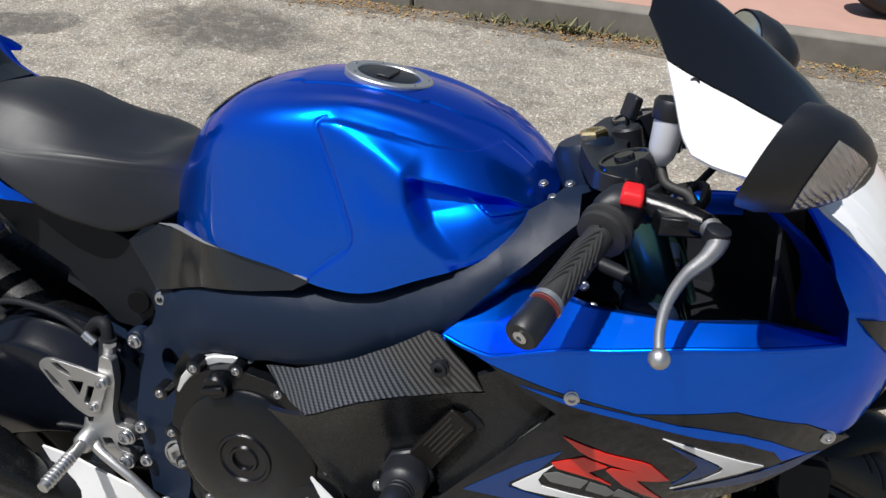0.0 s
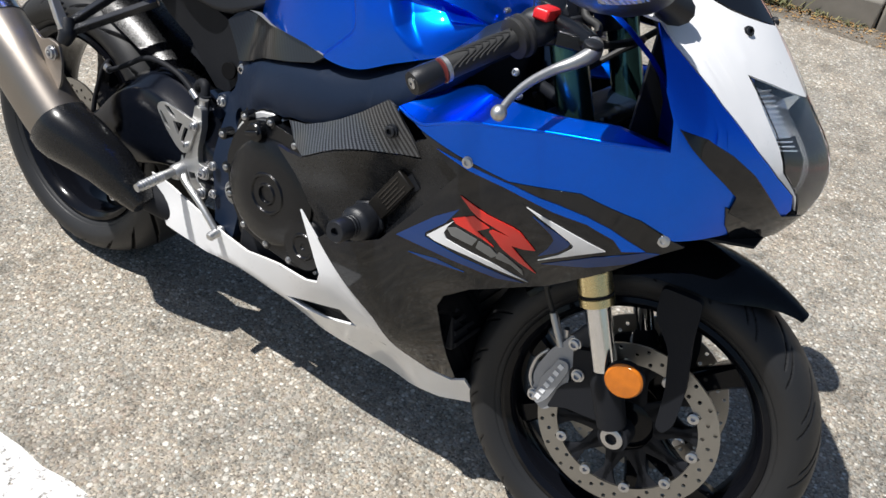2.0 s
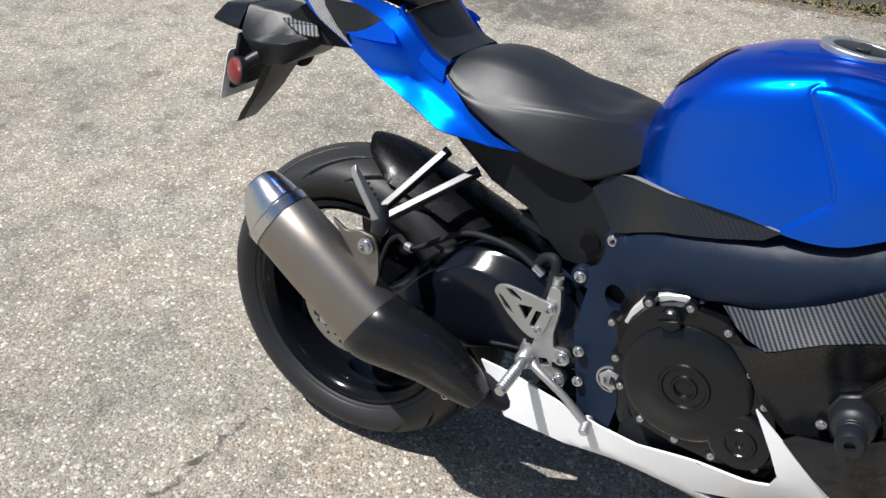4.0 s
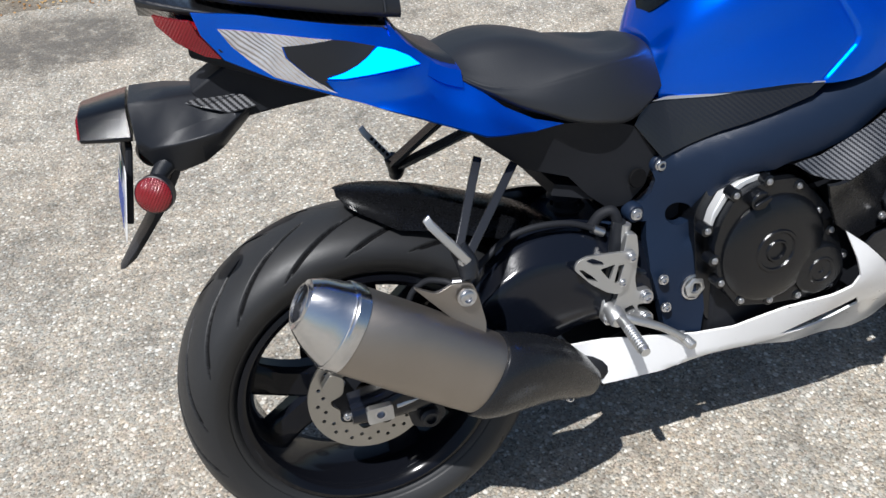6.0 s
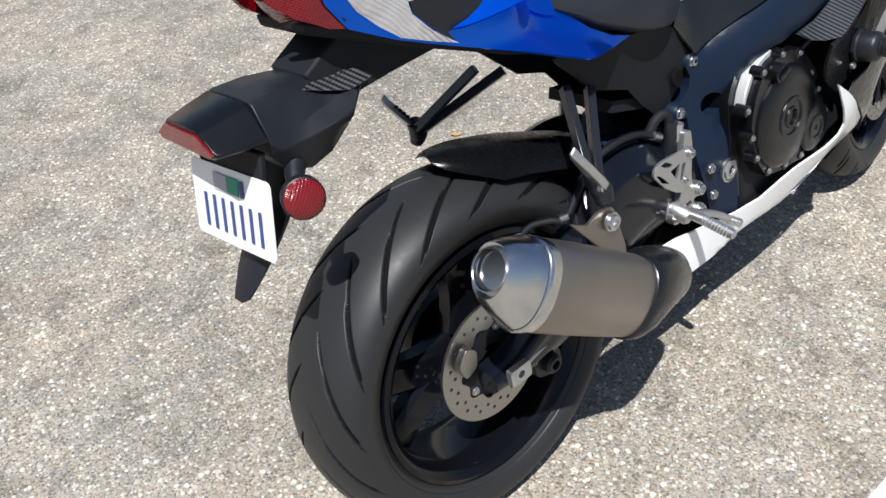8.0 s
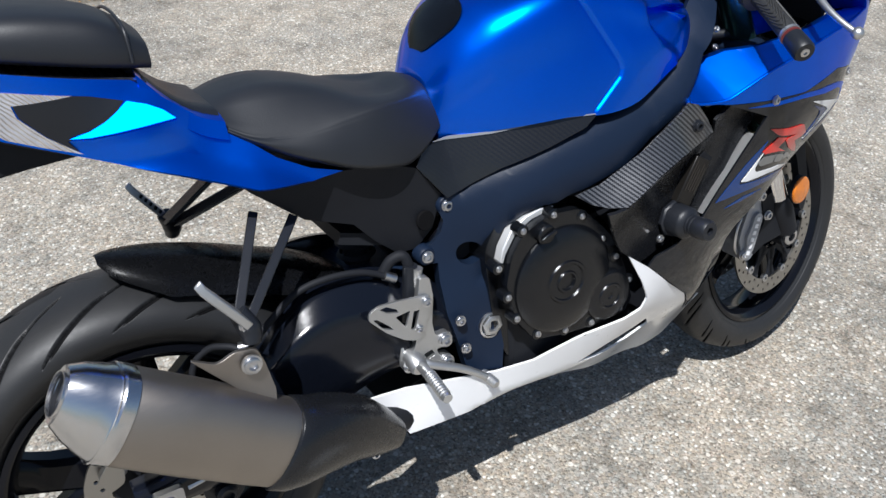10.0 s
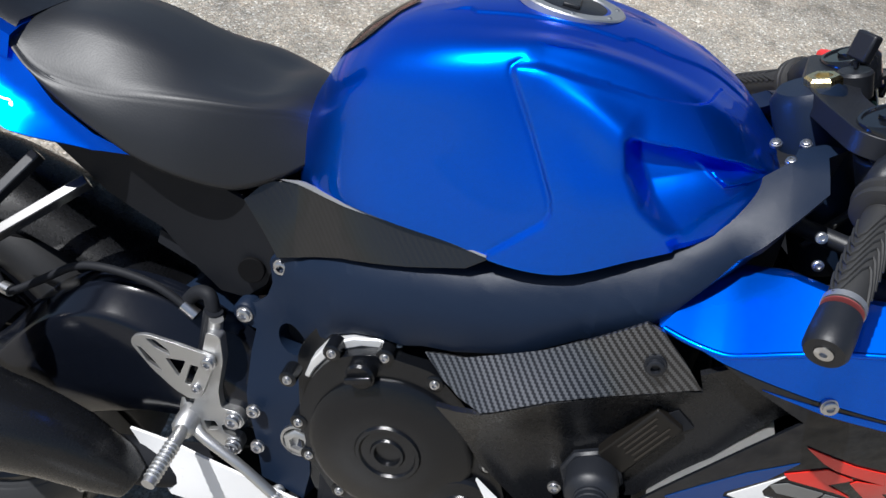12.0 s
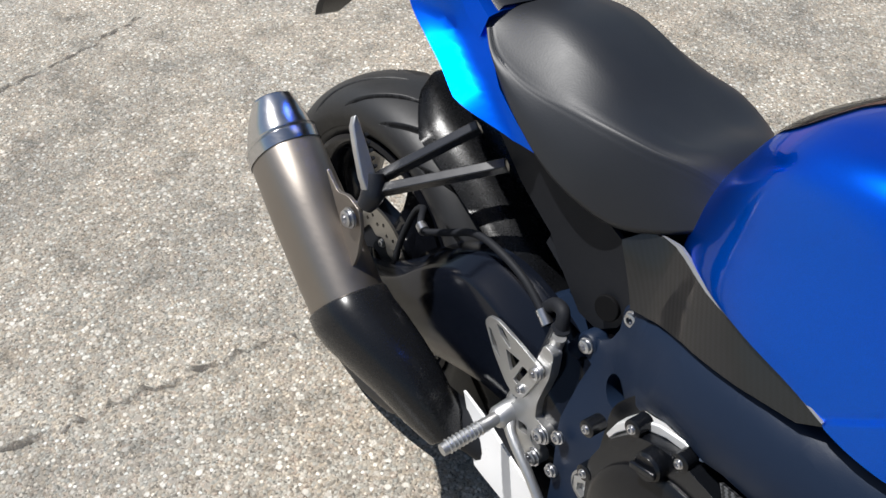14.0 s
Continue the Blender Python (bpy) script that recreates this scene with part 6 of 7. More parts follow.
part("rear_hose", tube([(0.085, -0.10, 0.31), (0.072, -0.085, 0.40), (0.085, -0.075, 0.475), (0.112, -0.082, 0.505), (0.138, -0.105, 0.512), (0.160, -0.118, 0.508), (0.20, -0.110, 0.530), (0.25, -0.105, 0.562), (0.30, -0.108, 0.573), (0.36, -0.108, 0.565), (0.41, -0.110, 0.541)], 0.0055, 10), DULL, bike, "black brake hose along the swingarm")
part("hose_fitting", tube([(0.398, -0.110, 0.548), (0.416, -0.111, 0.537)], 0.0085, 10, 1), STEEL, bike)
part("hose_fitting", tube([(0.150, -0.114, 0.510), (0.164, -0.118, 0.510)], 0.0085, 10, 1), STEEL, bike)
# rear hugger
hugger_r = smooth_knots([0, 0.35, 0.68, 0.9, 1.0], [0.352, 0.350, 0.374, 0.412, 0.428])
rings = []
for i in range(29):
    k = i / 28
    a = radians(90 - 60 * k)
    rr = hugger_r(k)
    w = 0.016 + 0.068 * min(1, k * 4.0) ** 0.55
    ring = []
    for t in np.linspace(-1, 1, 13):
        drop = 0.50 * w * abs(t) ** 2.6
        ring.append(REAR + Vector(((rr - drop) * math.cos(a), w * t, (rr - drop) * math.sin(a))))
    rings.append(ring)
bm = loft(rings, False, False)
bmesh.ops.solidify(bm, geom=bm.faces[:], thickness=0.004)
part("rear_hugger", bm, HUGGER, bike, "gloss black rear hugger", 50)
part("shock_absorber", join(tube([(0.40, 0.0, 0.44), (0.40, 0.0, 0.72)], 0.022, 16, 1), *[lathe([(0.028, -0.006), (0.034, 0.0), (0.028, 0.006)], (0.40, 0, 0.50 + 0.022 * k), (0, 0, 1), 20, True) for k in range(9)]), DULL, bike, "black rear shock absorber")
part("inner_tray", sheet([(0.35, -0.07), (0.46, -0.09), (0.46, 0.09), (0.35, 0.07)], lambda x, y: (x, y, 0.66 - 0.25 * (x - 0.2)), 0.02, 0.06, (0, 0, 1)), DULL, bike, "black inner mudguard")

# ---- foot controls ----
for s in (-1, 1):
    root = new("rearset")
    root.parent = bike
    tagged(root, "silver cast footrest bracket")
    y = lambda v: s * v
    def put(name, bm, mat, label="", bevel=0.003, under=None):
        return part(name, flip(bm) if s > 0 else bm, mat, under or root, label, 40, bevel)
    put("bracket", flat(rounded([(0.444, 0.541), (0.462, 0.538), (0.466, 0.502), (0.460, 0.453), (0.464, 0.427), (0.488, 0.427), (0.497, 0.412), (0.489, 0.399), (0.464, 0.401), (0.468, 0.387), (0.491, 0.381), (0.494, 0.365), (0.478, 0.356), (0.434, 0.369), (0.404, 0.375), (0.399, 0.393), (0.424, 0.415), (0.434, 0.453), (0.438, 0.502)], 0.006), -0.143, -0.127, [rounded([(0.440, 0.399), (0.456, 0.403), (0.462, 0.391), (0.446, 0.385)], 0.003)]), SILVER, "silver cast footrest bracket", 0.004)
    put("heel_guard", flat(rounded([(0.3465, 0.501), (0.351, 0.514), (0.368, 0.520), (0.406, 0.517), (0.458, 0.510), (0.456, 0.494), (0.440, 0.441), (0.425, 0.435), (0.405, 0.444), (0.375, 0.468)], 0.006), -0.149, -0.144, [rounded([(0.367, 0.5135), (0.379, 0.515), (0.397, 0.504), (0.400, 0.497), (0.380, 0.503)], 0.0015), rounded([(0.3545, 0.499), (0.361, 0.498), (0.378, 0.482), (0.389, 0.469), (0.370, 0.478)], 0.0015), rounded([(0.393, 0.491), (0.420, 0.494), (0.410, 0.466)], 0.003), rounded([(0.426, 0.490), (0.437, 0.490), (0.426, 0.457), (0.418, 0.459)], 0.0025)]), SILVER, "silver slotted heel guard", 0.0015)
    peg = put("footpeg", tube([(0.420, -0.145, 0.398), (0.4225, -0.190, 0.394), (0.421, -0.252, 0.383)], [0.008, 0.0095, 0.0085], 14, 4), SILVER, "knurled silver footpeg", 0)
    for k in range(9):
        put("peg_ridge", lathe([(0.0092, -0.0018), (0.0106, 0.0), (0.0092, 0.0018)], (0.4225 - 0.0002 * k, -0.194 - 0.0060 * k, 0.3935 - 0.0011 * k), (-0.02, -1, -0.18), 14, True), SILVER, "", 0, peg)
    put("peg_mount", lathe([(0.016, -0.012), (0.016, 0.02), (0.012, 0.026)], (0.420, -0.140, 0.396), (0, -1, -0.2), 18), SILVER, "", 0)
    put("toe_pedal", tube([(0.420, -0.140, 0.392), (0.446, -0.156, 0.384), (0.500, -0.162, 0.357), (0.546, -0.163, 0.322)], [0.010, 0.0075, 0.007, 0.007], 10), SILVER, "silver toe pedal", 0)
    put("pedal_tip", join(lathe([(0.006, -0.02), (0.008, -0.018), (0.008, 0.018), (0.006, 0.02)], (0.550, -0.166, 0.318), (0.1, -1, -0.12), 12), *[lathe([(0.008, -0.0015), (0.0095, 0.0), (0.008, 0.0015)], (0.550 + 0.0006 * (k - 3), -0.166 - 0.005 * (k - 3), 0.318 - 0.0006 * (k - 3)), (0.1, -1, -0.12), 12, True) for k in range(7)]), SILVER, "", 0)
    put("master_cylinder", tube([(0.442, -0.118, 0.556), (0.434, -0.118, 0.482), (0.424, -0.120, 0.412)], [0.012, 0.013, 0.010], 14, 3), SATIN, "black rear brake cylinder", 0)
    put("cylinder_top", tube([(0.450, -0.127, 0.552), (0.446, -0.124, 0.520)], 0.009, 12, 1), SILVER, "", 0)
    put("push_rod", tube([(0.406, -0.124, 0.438), (0.408, -0.126, 0.385)], [0.006, 0.011, 0.009], 10, 1), SILVER, "", 0)
    for x, z, r in ((0.450, 0.500, 0.008), (0.434, 0.455, 0.006), (0.481, 0.413, 0.010), (0.482, 0.370, 0.010), (0.408, 0.385, 0.006)):
        bolt((x, s * (0.149 if z > 0.44 else 0.144), z), r, root, (0, s, 0))
part("cylinder_hose", tube([(0.442, -0.116, 0.548), (0.434, -0.112, 0.572), (0.415, -0.106, 0.568), (0.40, -0.102, 0.548)], 0.009, 12), DULL, bike, "thick black hose")
for at in ((0.510, -0.149, 0.442), (0.517, -0.149, 0.385)):
    bolt(at, 0.0075, bike)
# passenger footrests
ARMBLACK = worn(Mat("semi_gloss_black_alloy", (0.012, 0.013, 0.016), 0.25, 0.0, Specular_IOR_Level=0.7), 0.24, 0.05, 60.0).m
for s in (-1, 1):
    root = new("passenger_footrest")
    root.parent = bike
    tagged(root, "black two-arm passenger footrest bracket with a folded silver peg")
    for a, b in (((0.212, s * 0.098, 0.706), (0.140, s * 0.196, 0.606)), ((0.271, s * 0.094, 0.682), (0.152, s * 0.200, 0.596))):
        a, b = Vector(a), Vector(b)
        d = (b - a).normalized()
        up = Vector((0.02, s * 0.66, 0.75))
        thk = (up - d * up.dot(d)).normalized() * 0.008
        wdt = d.cross(thk).normalized() * 0.0068
        bm = loft([[p + wdt + thk, p + wdt - thk, p - wdt - thk, p - wdt + thk] for p in (a, a * 0.5 + b * 0.5, b)])
        part("bracket_arm", bm, ARMBLACK, root, "", 40, 0.0015)
    part("bracket_end", tube([(0.140, s * 0.200, 0.618), (0.150, s * 0.207, 0.592), (0.148, s * 0.216, 0.572)], [0.013, 0.017, 0.012], 12), SATIN, root)
    bm = loft([[(x - 0.004, s * (yy - g), z - 0.004), (x + 0.006, s * (yy - g), z + 0.004), (x + 0.006, s * (yy + g), z + 0.004), (x - 0.004, s * (yy + g), z - 0.004)] for x, yy, z, g in ((0.093, 0.211, 0.681, 0.002), (0.098, 0.212, 0.670, 0.006), (0.116, 0.212, 0.645, 0.009), (0.137, 0.212, 0.616, 0.011), (0.148, 0.210, 0.600, 0.011))])
    part("folded_peg", bm, SILVER, root, "folded silver footpeg", 40, 0.003)
    for k in range(6):
        part("peg_tooth", box((-0.002, -0.0025, -0.003), (0.002, 0.0025, 0.003), pose(0.110 + 0.0062 * k, s * (0.200 - 0.0005 * k), 0.659 - 0.0086 * k, 0, 36, 0)), DULL, root)
    bolt((0.143, s * 0.214, 0.602), 0.007, root, (0, s, 0))

# ---- handlebars ----
BARRED = worn(Mat("faded_red_rubber", (0.22, 0.045, 0.045), 0.6), 0.6, 0.1, 60.0).m


def along(a, b, t):
    return Vector(a) + (Vector(b) - Vector(a)) * t


for s in (-1, 1):
    turn = Matrix()
    if s > 0:
        turn = Matrix.Translation((1.07, 0, 0.93)) @ Matrix.Rotation(radians(6.0), 4, AXIS) @ Matrix.Translation((-1.07, 0, -0.93))
    root = new("handlebar")
    root.parent = bike
    tagged(root, "black clip-on handlebar")
    def put(name, bm, mat, label="", bevel=0.0, under=None):
        bm = flip(bm) if s > 0 else bm
        bm.transform(turn)
        return part(name, bm, mat, under or root, label, 40, bevel)
    A, B = (1.106, -0.165, 0.902), (1.0405, -0.344, 0.8285)
    d = (Vector(B) - Vector(A)).normalized()
    put("clamp", join(lathe([(0.036, -0.018), (0.036, 0.018)], (1.122, -0.103, 0.900), (-0.403, 0, 0.915), 24), tube([(1.12, -0.12, 0.905), A], 0.014, 14, 1)), SATIN, "", 0.003)
    grip = put("grip", tube([along(A, B, 0.22), along(A, B, 0.25), along(A, B, 0.74), along(A, B, 0.755)], [0.0162, 0.0158, 0.0158, 0.0158, 0.0152], 20, 2), GRIPR, "black rubber grip with a moulded pattern")
    for k in range(7):
        t = 0.33 + 0.055 * k
        c = along(A, B, t)
        side_v = d.cross(Vector((0, 0, 1))).normalized()
        up_v = side_v.cross(d).normalized()
        p = [c + (up_v * math.cos(a) + side_v * math.sin(a)) * 0.0162 + d * (0.018 * math.sin(3.0 * (a - 0.2))) for a in np.linspace(-1.3, 1.5, 12)]
        put("grip_rib", tube(p, 0.0016, 6, 1), GRIPR, under=grip)
    put("bar_end", lathe([(0.013, -0.042), (0.0172, -0.040), (0.0180, -0.020), (0.0178, -0.004), (0.0155, 0.0), (0.008, 0.0), (0.007, -0.004), (0.0001, -0.004)], B, d, 28), SATIN, "black bar-end weight")
    put("bar_ring", lathe([(0.015, -0.0008), (0.0168, -0.0004), (0.0168, 0.0004), (0.015, 0.0008)], along(A, B, 0.775), d, 28), BARRED, "thin dull red ring")
    put("bar_collar", lathe([(0.014, -0.004), (0.0175, -0.004), (0.0175, 0.002), (0.014, 0.002)], along(A, B, 0.757), d, 28), SILVER)
    put("bar_screw", lathe([(0.0075, -0.004), (0.0075, 0.001), (0.005, 0.002), (0.003, 0.002), (0.003, -0.001), (0.0001, -0.001)], B, d, 12), STEEL)
    put("grip_flange", lathe([(0.022, -0.012), (0.030, -0.008), (0.030, -0.003), (0.025, 0.0), (0.028, 0.003), (0.028, 0.009), (0.020, 0.012)], along(A, B, 0.15), d, 28), GRIPR)
    sw = put("switch_housing", loft([[along(A, B, t) + Vector((r * math.cos(a) * 1.05, 0, r * math.sin(a) + 0.004)) for a in np.linspace(0, 2 * math.pi, 14, endpoint=False)] for t, r in ((-0.10, 0.018), (-0.06, 0.025), (0.02, 0.027), (0.07, 0.024), (0.10, 0.018))]), SATIN, "black switch housing", 0.002)
    put("switch_button", loft([[Vector((1.118, -0.168, 0.926)) + Vector((q * 0.012 * cx - 0.001, q * 0.020 * cy, h)) for cx, cy in ((-1, -1), (1, -1), (1, 1), (-1, 1))] for q, h in ((1, -0.006), (1, 0.006), (0.8, 0.011))]), RED, "red stop switch", 0.003, sw)
    put("lever", tube([(1.200, -0.182, 0.913), (1.209, -0.202, 0.908), (1.200, -0.224, 0.896), (1.182, -0.246, 0.882), (1.169, -0.278, 0.866), (1.165, -0.308, 0.851), (1.167, -0.334, 0.838)], [0.012, 0.0115, 0.0088, 0.0068, 0.0058, 0.0052, 0.005], 14, 6), SILVER, "silver brake lever with a ball end")
    put("lever_ball", lathe([(0.0001, -0.0105), (0.006, -0.0085), (0.0095, -0.004), (0.0105, 0.0), (0.0095, 0.004), (0.006, 0.0085), (0.0001, 0.0105)], (1.168, -0.340, 0.836), (0, 1, 0), 18), SILVER)
    put("lever_dial", lathe([(0.013, -0.008), (0.013, 0.010), (0.0105, 0.0115), (0.0001, 0.0115)], (1.206, -0.200, 0.910), (0.1, -0.2, 1), 20), SATIN)
    put("master_cylinder", join(tube([(1.128, -0.150, 0.914), (1.165, -0.160, 0.912), (1.198, -0.178, 0.912)], [0.016, 0.017, 0.013], 14, 4), box((-0.02, -0.012, -0.012), (0.03, 0.014, 0.010), pose(1.165, -0.175, 0.908, 0, 0, 20))), COVER, "bronze-black brake master cylinder", 0.003)
part("triple_clamp", sheet(rounded([(1.045, -0.028), (1.072, -0.128), (1.105, -0.140), (1.132, -0.110), (1.112, -0.060), (1.098, 0.0), (1.112, 0.060), (1.128, 0.110), (1.100, 0.140), (1.066, 0.128), (1.045, 0.028)], 0.02), lambda x, y: (x, y, 0.934), 0.022, 9, (0, 0, 1)), SATIN, bike, "black top triple clamp", 40, 0.005)
part("stem_nut", lathe([(0.019, 0.0), (0.019, 0.009), (0.016, 0.012), (0.010, 0.012), (0.009, 0.006), (0.0001, 0.006)], (1.060, 0.0, 0.934), (-0.3, 0, 0.95), 6), GOLD, bike, "gold steering stem nut")
part("ignition_lock", lathe([(0.019, -0.02), (0.019, 0.006), (0.016, 0.009), (0.0001, 0.009)], (1.098, 0.040, 0.938), (-0.3, 0, 0.95), 20), SATIN, bike, "black ignition lock")
part("ignition_key", join(lathe([(0.003, 0.0), (0.003, 0.012)], (1.096, 0.040, 0.947), (-0.2, 0, 1), 8), box((-0.006, -0.014, 0.0), (0.006, 0.014, 0.030), pose(1.094, 0.040, 0.957, 0, 10, 30))), SATIN, bike, "black ignition key", 40, 0.003)
tank_r = part("fluid_reservoir", loft([[(1.140 + q * 0.0160 * math.cos(a), -0.100 + q * 0.0182 * math.sin(a), z) for a in np.linspace(0, 2 * math.pi, 18, endpoint=False)] for z, q in ((0.945, 0.45), (0.955, 0.85), (0.965, 1.0), (0.998, 1.05))]), CLOUDY, bike, "cloudy white brake fluid reservoir")
part("reservoir_cap", lathe([(0.0195, 0.0), (0.0205, 0.004), (0.0205, 0.018), (0.018, 0.022), (0.0001, 0.022)], (1.140, -0.100, 0.998), (0, 0, 1), 20), SATIN, tank_r, "black reservoir cap")
part("reservoir_fluid", loft([[(1.140 + q * 0.0137 * math.cos(a), -0.100 + q * 0.0160 * math.sin(a), z) for a in np.linspace(0, 2 * math.pi, 14, endpoint=False)] for z, q in ((0.949, 0.4), (0.958, 0.85), (0.976, 1.0))]), Mat("brake_fluid", (0.6, 0.58, 0.5), 0.2).m, tank_r)
part("reservoir_hose", tube([(1.140, -0.10, 0.948), (1.150, -0.115, 0.93), (1.175, -0.125, 0.925), (1.185, -0.14, 0.918)], 0.006, 10), GRIPR, bike)
part("throttle_cable", tube([(1.135, -0.145, 0.895), (1.19, -0.10, 0.90), (1.20, 0.0, 0.90), (1.15, 0.06, 0.86)], 0.006, 8), GRIPR, bike, "black throttle cable")
part("clutch_cable", tube([(1.13, 0.15, 0.91), (1.20, 0.12, 0.94), (1.22, 0.05, 0.93), (1.16, -0.02, 0.86), (1.08, -0.06, 0.78)], 0.005, 8), GRIPR, bike)
for at in ((1.015, -0.085, 0.893), (1.03, -0.105, 0.885), (1.045, -0.075, 0.895)):
    bolt(at, 0.0048, bike, (-0.3, -0.3, 1), name="spar_bolt")
for at in ((1.075, -0.13, 0.825), (1.085, -0.12, 0.79), (1.10, -0.13, 0.77)):
    bolt(at, 0.0048, bike, (0, -1, 0.3), name="inner_bolt")
part("lower_clamp", box((1.13, -0.14, 0.755), (1.20, 0.14, 0.79)), FRAME, bike, "", 40, 0.012)
part("steering_damper", tube([(1.06, -0.05, 0.80), (1.15, -0.10, 0.80)], 0.010, 14, 1), SATIN, bike, "black steering damper")

# ---- mirrors ----
for s in (-1, 1):
    root = new("mirror")
    root.parent = bike
    tagged(root, "black mirror with a built-in indicator")
    def put(name, bm, mat, label="", bevel=0.002):
        return part(name, flip(bm) if s > 0 else bm, mat, root, label, 40, bevel)
    put("stalk", loft([[c + Vector((a * math.cos(t), b * math.sin(t) * 0.35, b * math.sin(t))) for t in np.linspace(0, 2 * math.pi, 12, endpoint=False)] for c, a, b in ((Vector((1.285, -0.172, 0.985)), 0.026, 0.020), (Vector((1.275, -0.200, 0.995)), 0.020, 0.016), (Vector((1.260, -0.235, 1.005)), 0.016, 0.016), (Vector((1.245, -0.265, 1.015)), 0.018, 0.022))]), SATIN, "black mirror stalk")
    def shell(k, grow=1.0, e=2.5):
        """A slanted, rounded outline k metres in front of the glass."""
        ring = []
        for t in np.linspace(0, 2 * math.pi, 32, endpoint=False):
            c, q = math.cos(t), math.sin(t)
            f = (abs(c) ** e + abs(q) ** e) ** (-1 / e)
            across, up = f * c * 0.064 * grow, f * q * 0.050 * grow
            ring.append(Vector((1.228 + k + 0.34 * up - 0.31 * across, -0.290 - across + 0.10 * k, 1.026 + up + 0.22 * across - 0.10 * k)))
        return ring
    put("housing", loft([shell(0.0, 0.96), shell(-0.004, 0.98), shell(-0.004, 1.0), shell(0.012, 1.02), shell(0.036, 0.90), shell(0.058, 0.66), shell(0.072, 0.40), shell(0.078, 0.12)]), SATIN, "black mirror housing")
    put("glass", loft([shell(-0.0035, 0.93), shell(-0.0045, 0.92)]), CHROME, "mirror glass", 0)
    strip = []
    for k, g in ((0.040, 0.87), (0.054, 0.72), (0.066, 0.53), (0.074, 0.33)):
        ring = shell(k, g + 0.015)
        strip.append([ring[(j - 5) % 32] for j in range(9)])
    bm = loft(strip, False, False)
    bmesh.ops.solidify(bm, geom=bm.faces[:], thickness=0.002)
    put("indicator", bm, INDICATOR, "clear ribbed indicator", 0)
for at, n in (((1.352, -0.062, 0.969), (0.8, -0.5, 0.5)), ((1.255, -0.100, 1.008), (0.4, -0.8, 0.4)), ((1.152, -0.108, 1.042), (0.2, -0.9, 0.4))):
    for s in (1, -1):
        bolt((at[0] + 0.003, s * (at[1] - 0.006), at[2]), 0.006, bike, (n[0], s * n[1], n[2]), mat=SATIN, name="screen_screw")
# side stand
part("side_stand", tube([(0.58, 0.13, 0.28), (0.60, 0.22, 0.14), (0.615, 0.262, 0.060)], [0.013, 0.011, 0.010], 12, 4), SATIN, bike, "black side stand")

# ---- street ----
def kerb_y(x):
    return 3.0 + 0.045 * x


KERBSTONE = worn(Mat("weathered_concrete", (0.20, 0.18, 0.15), 0.85), 0.85, 0.1, 12.0, 0.5, 160.0)
KERBSTONE.set("Base Color", KERBSTONE.mix(KERBSTONE.noise(7.0, 6.0), (0.11, 0.10, 0.085), (0.30, 0.275, 0.235)))
PAVING = worn(Mat("terracotta_paint", (0.42, 0.20, 0.15), 0.8), 0.8, 0.1, 14.0, 0.3, 200.0)
PAVING.set("Base Color", PAVING.mix(PAVING.noise(4.0, 6.0), (0.33, 0.19, 0.15), (0.47, 0.29, 0.235)))
TURN = math.atan(0.045)
pavement = tagged(part("pavement", box((-30, 0.105, -0.05), (30, 2.4, 0.118), pose(0, 3.0, 0, 0, 0, math.degrees(TURN))), PAVING.m, None), "terracotta painted pavement", "pavement", kind="structure")
kerb = tagged(new("kerb"), "weathered concrete kerb with a dirty gutter edge", "kerb", kind="structure")
for k in range(-8, 9):
    stone = part("kerb_stone", box((k * 1.2, 0.0, -0.05), (k * 1.2 + 1.192, 0.102, 0.122), pose(0, 3.0, 0, 0, 0, math.degrees(TURN))), KERBSTONE.m, kerb, "", 40, 0.012)
rng = random.Random(5)


def leaf_mat(name, a, b):
    m = Mat(name, a, 0.7)
    info = m.node("NewGeometry")
    m.set("Base Color", m.mix(info.outputs["Random Per Island"], a, b))
    return m.m


WEED = leaf_mat("weed_green", (0.075, 0.085, 0.03), (0.20, 0.18, 0.08))
DRY = leaf_mat("dry_leaf", (0.22, 0.10, 0.03), (0.42, 0.27, 0.10))


def blade(bm, at, length, width, lean, turn, curl):
    pts = []
    d = Vector((math.cos(turn), math.sin(turn), 0))
    n = Vector((-d.y, d.x, 0))
    for k in range(4):
        t = k / 3
        c = at + d * (length * lean * t + curl * t * t) + Vector((0, 0, length * t * (1 - 0.35 * lean * t)))
        w = width * (1 - t) ** 0.7 * (0.5 + t * 1.2 if t < 0.5 else 1)
        pts.append((bm.verts.new(c - n * w), bm.verts.new(c + n * w)))
    for (a, b), (c, e) in zip(pts, pts[1:]):
        bm.faces.new((a, b, e, c))


for x, size, n in ((-0.05, 0.04, 34), (0.30, 0.05, 40), (0.44, 0.07, 44), (0.60, 0.05, 40), (0.72, 0.10, 60), (0.80, 0.06, 50), (0.98, 0.05, 36), (1.12, 0.04, 30), (1.5, 0.04, 30), (-0.6, 0.04, 30), (1.95, 0.04, 30), (2.2, 0.05, 36)):
    bm = bmesh.new()
    for _ in range(n):
        at = Vector((rng.gauss(0, size * 0.8), rng.gauss(-0.03, 0.02), 0))
        blade(bm, at, size * rng.uniform(0.2, 1.0) ** 1.4, size * 0.09, rng.uniform(0.3, 1.3), rng.uniform(0, 6.28), rng.uniform(0, 0.03))
    w = tagged(part("weed", bm, WEED, None, "", 40, 0, False), "small green weed growing along the kerb", "weed", "weeds along the kerb")
    w.matrix_basis = pose(x, kerb_y(x), 0.0)
bm = bmesh.new()
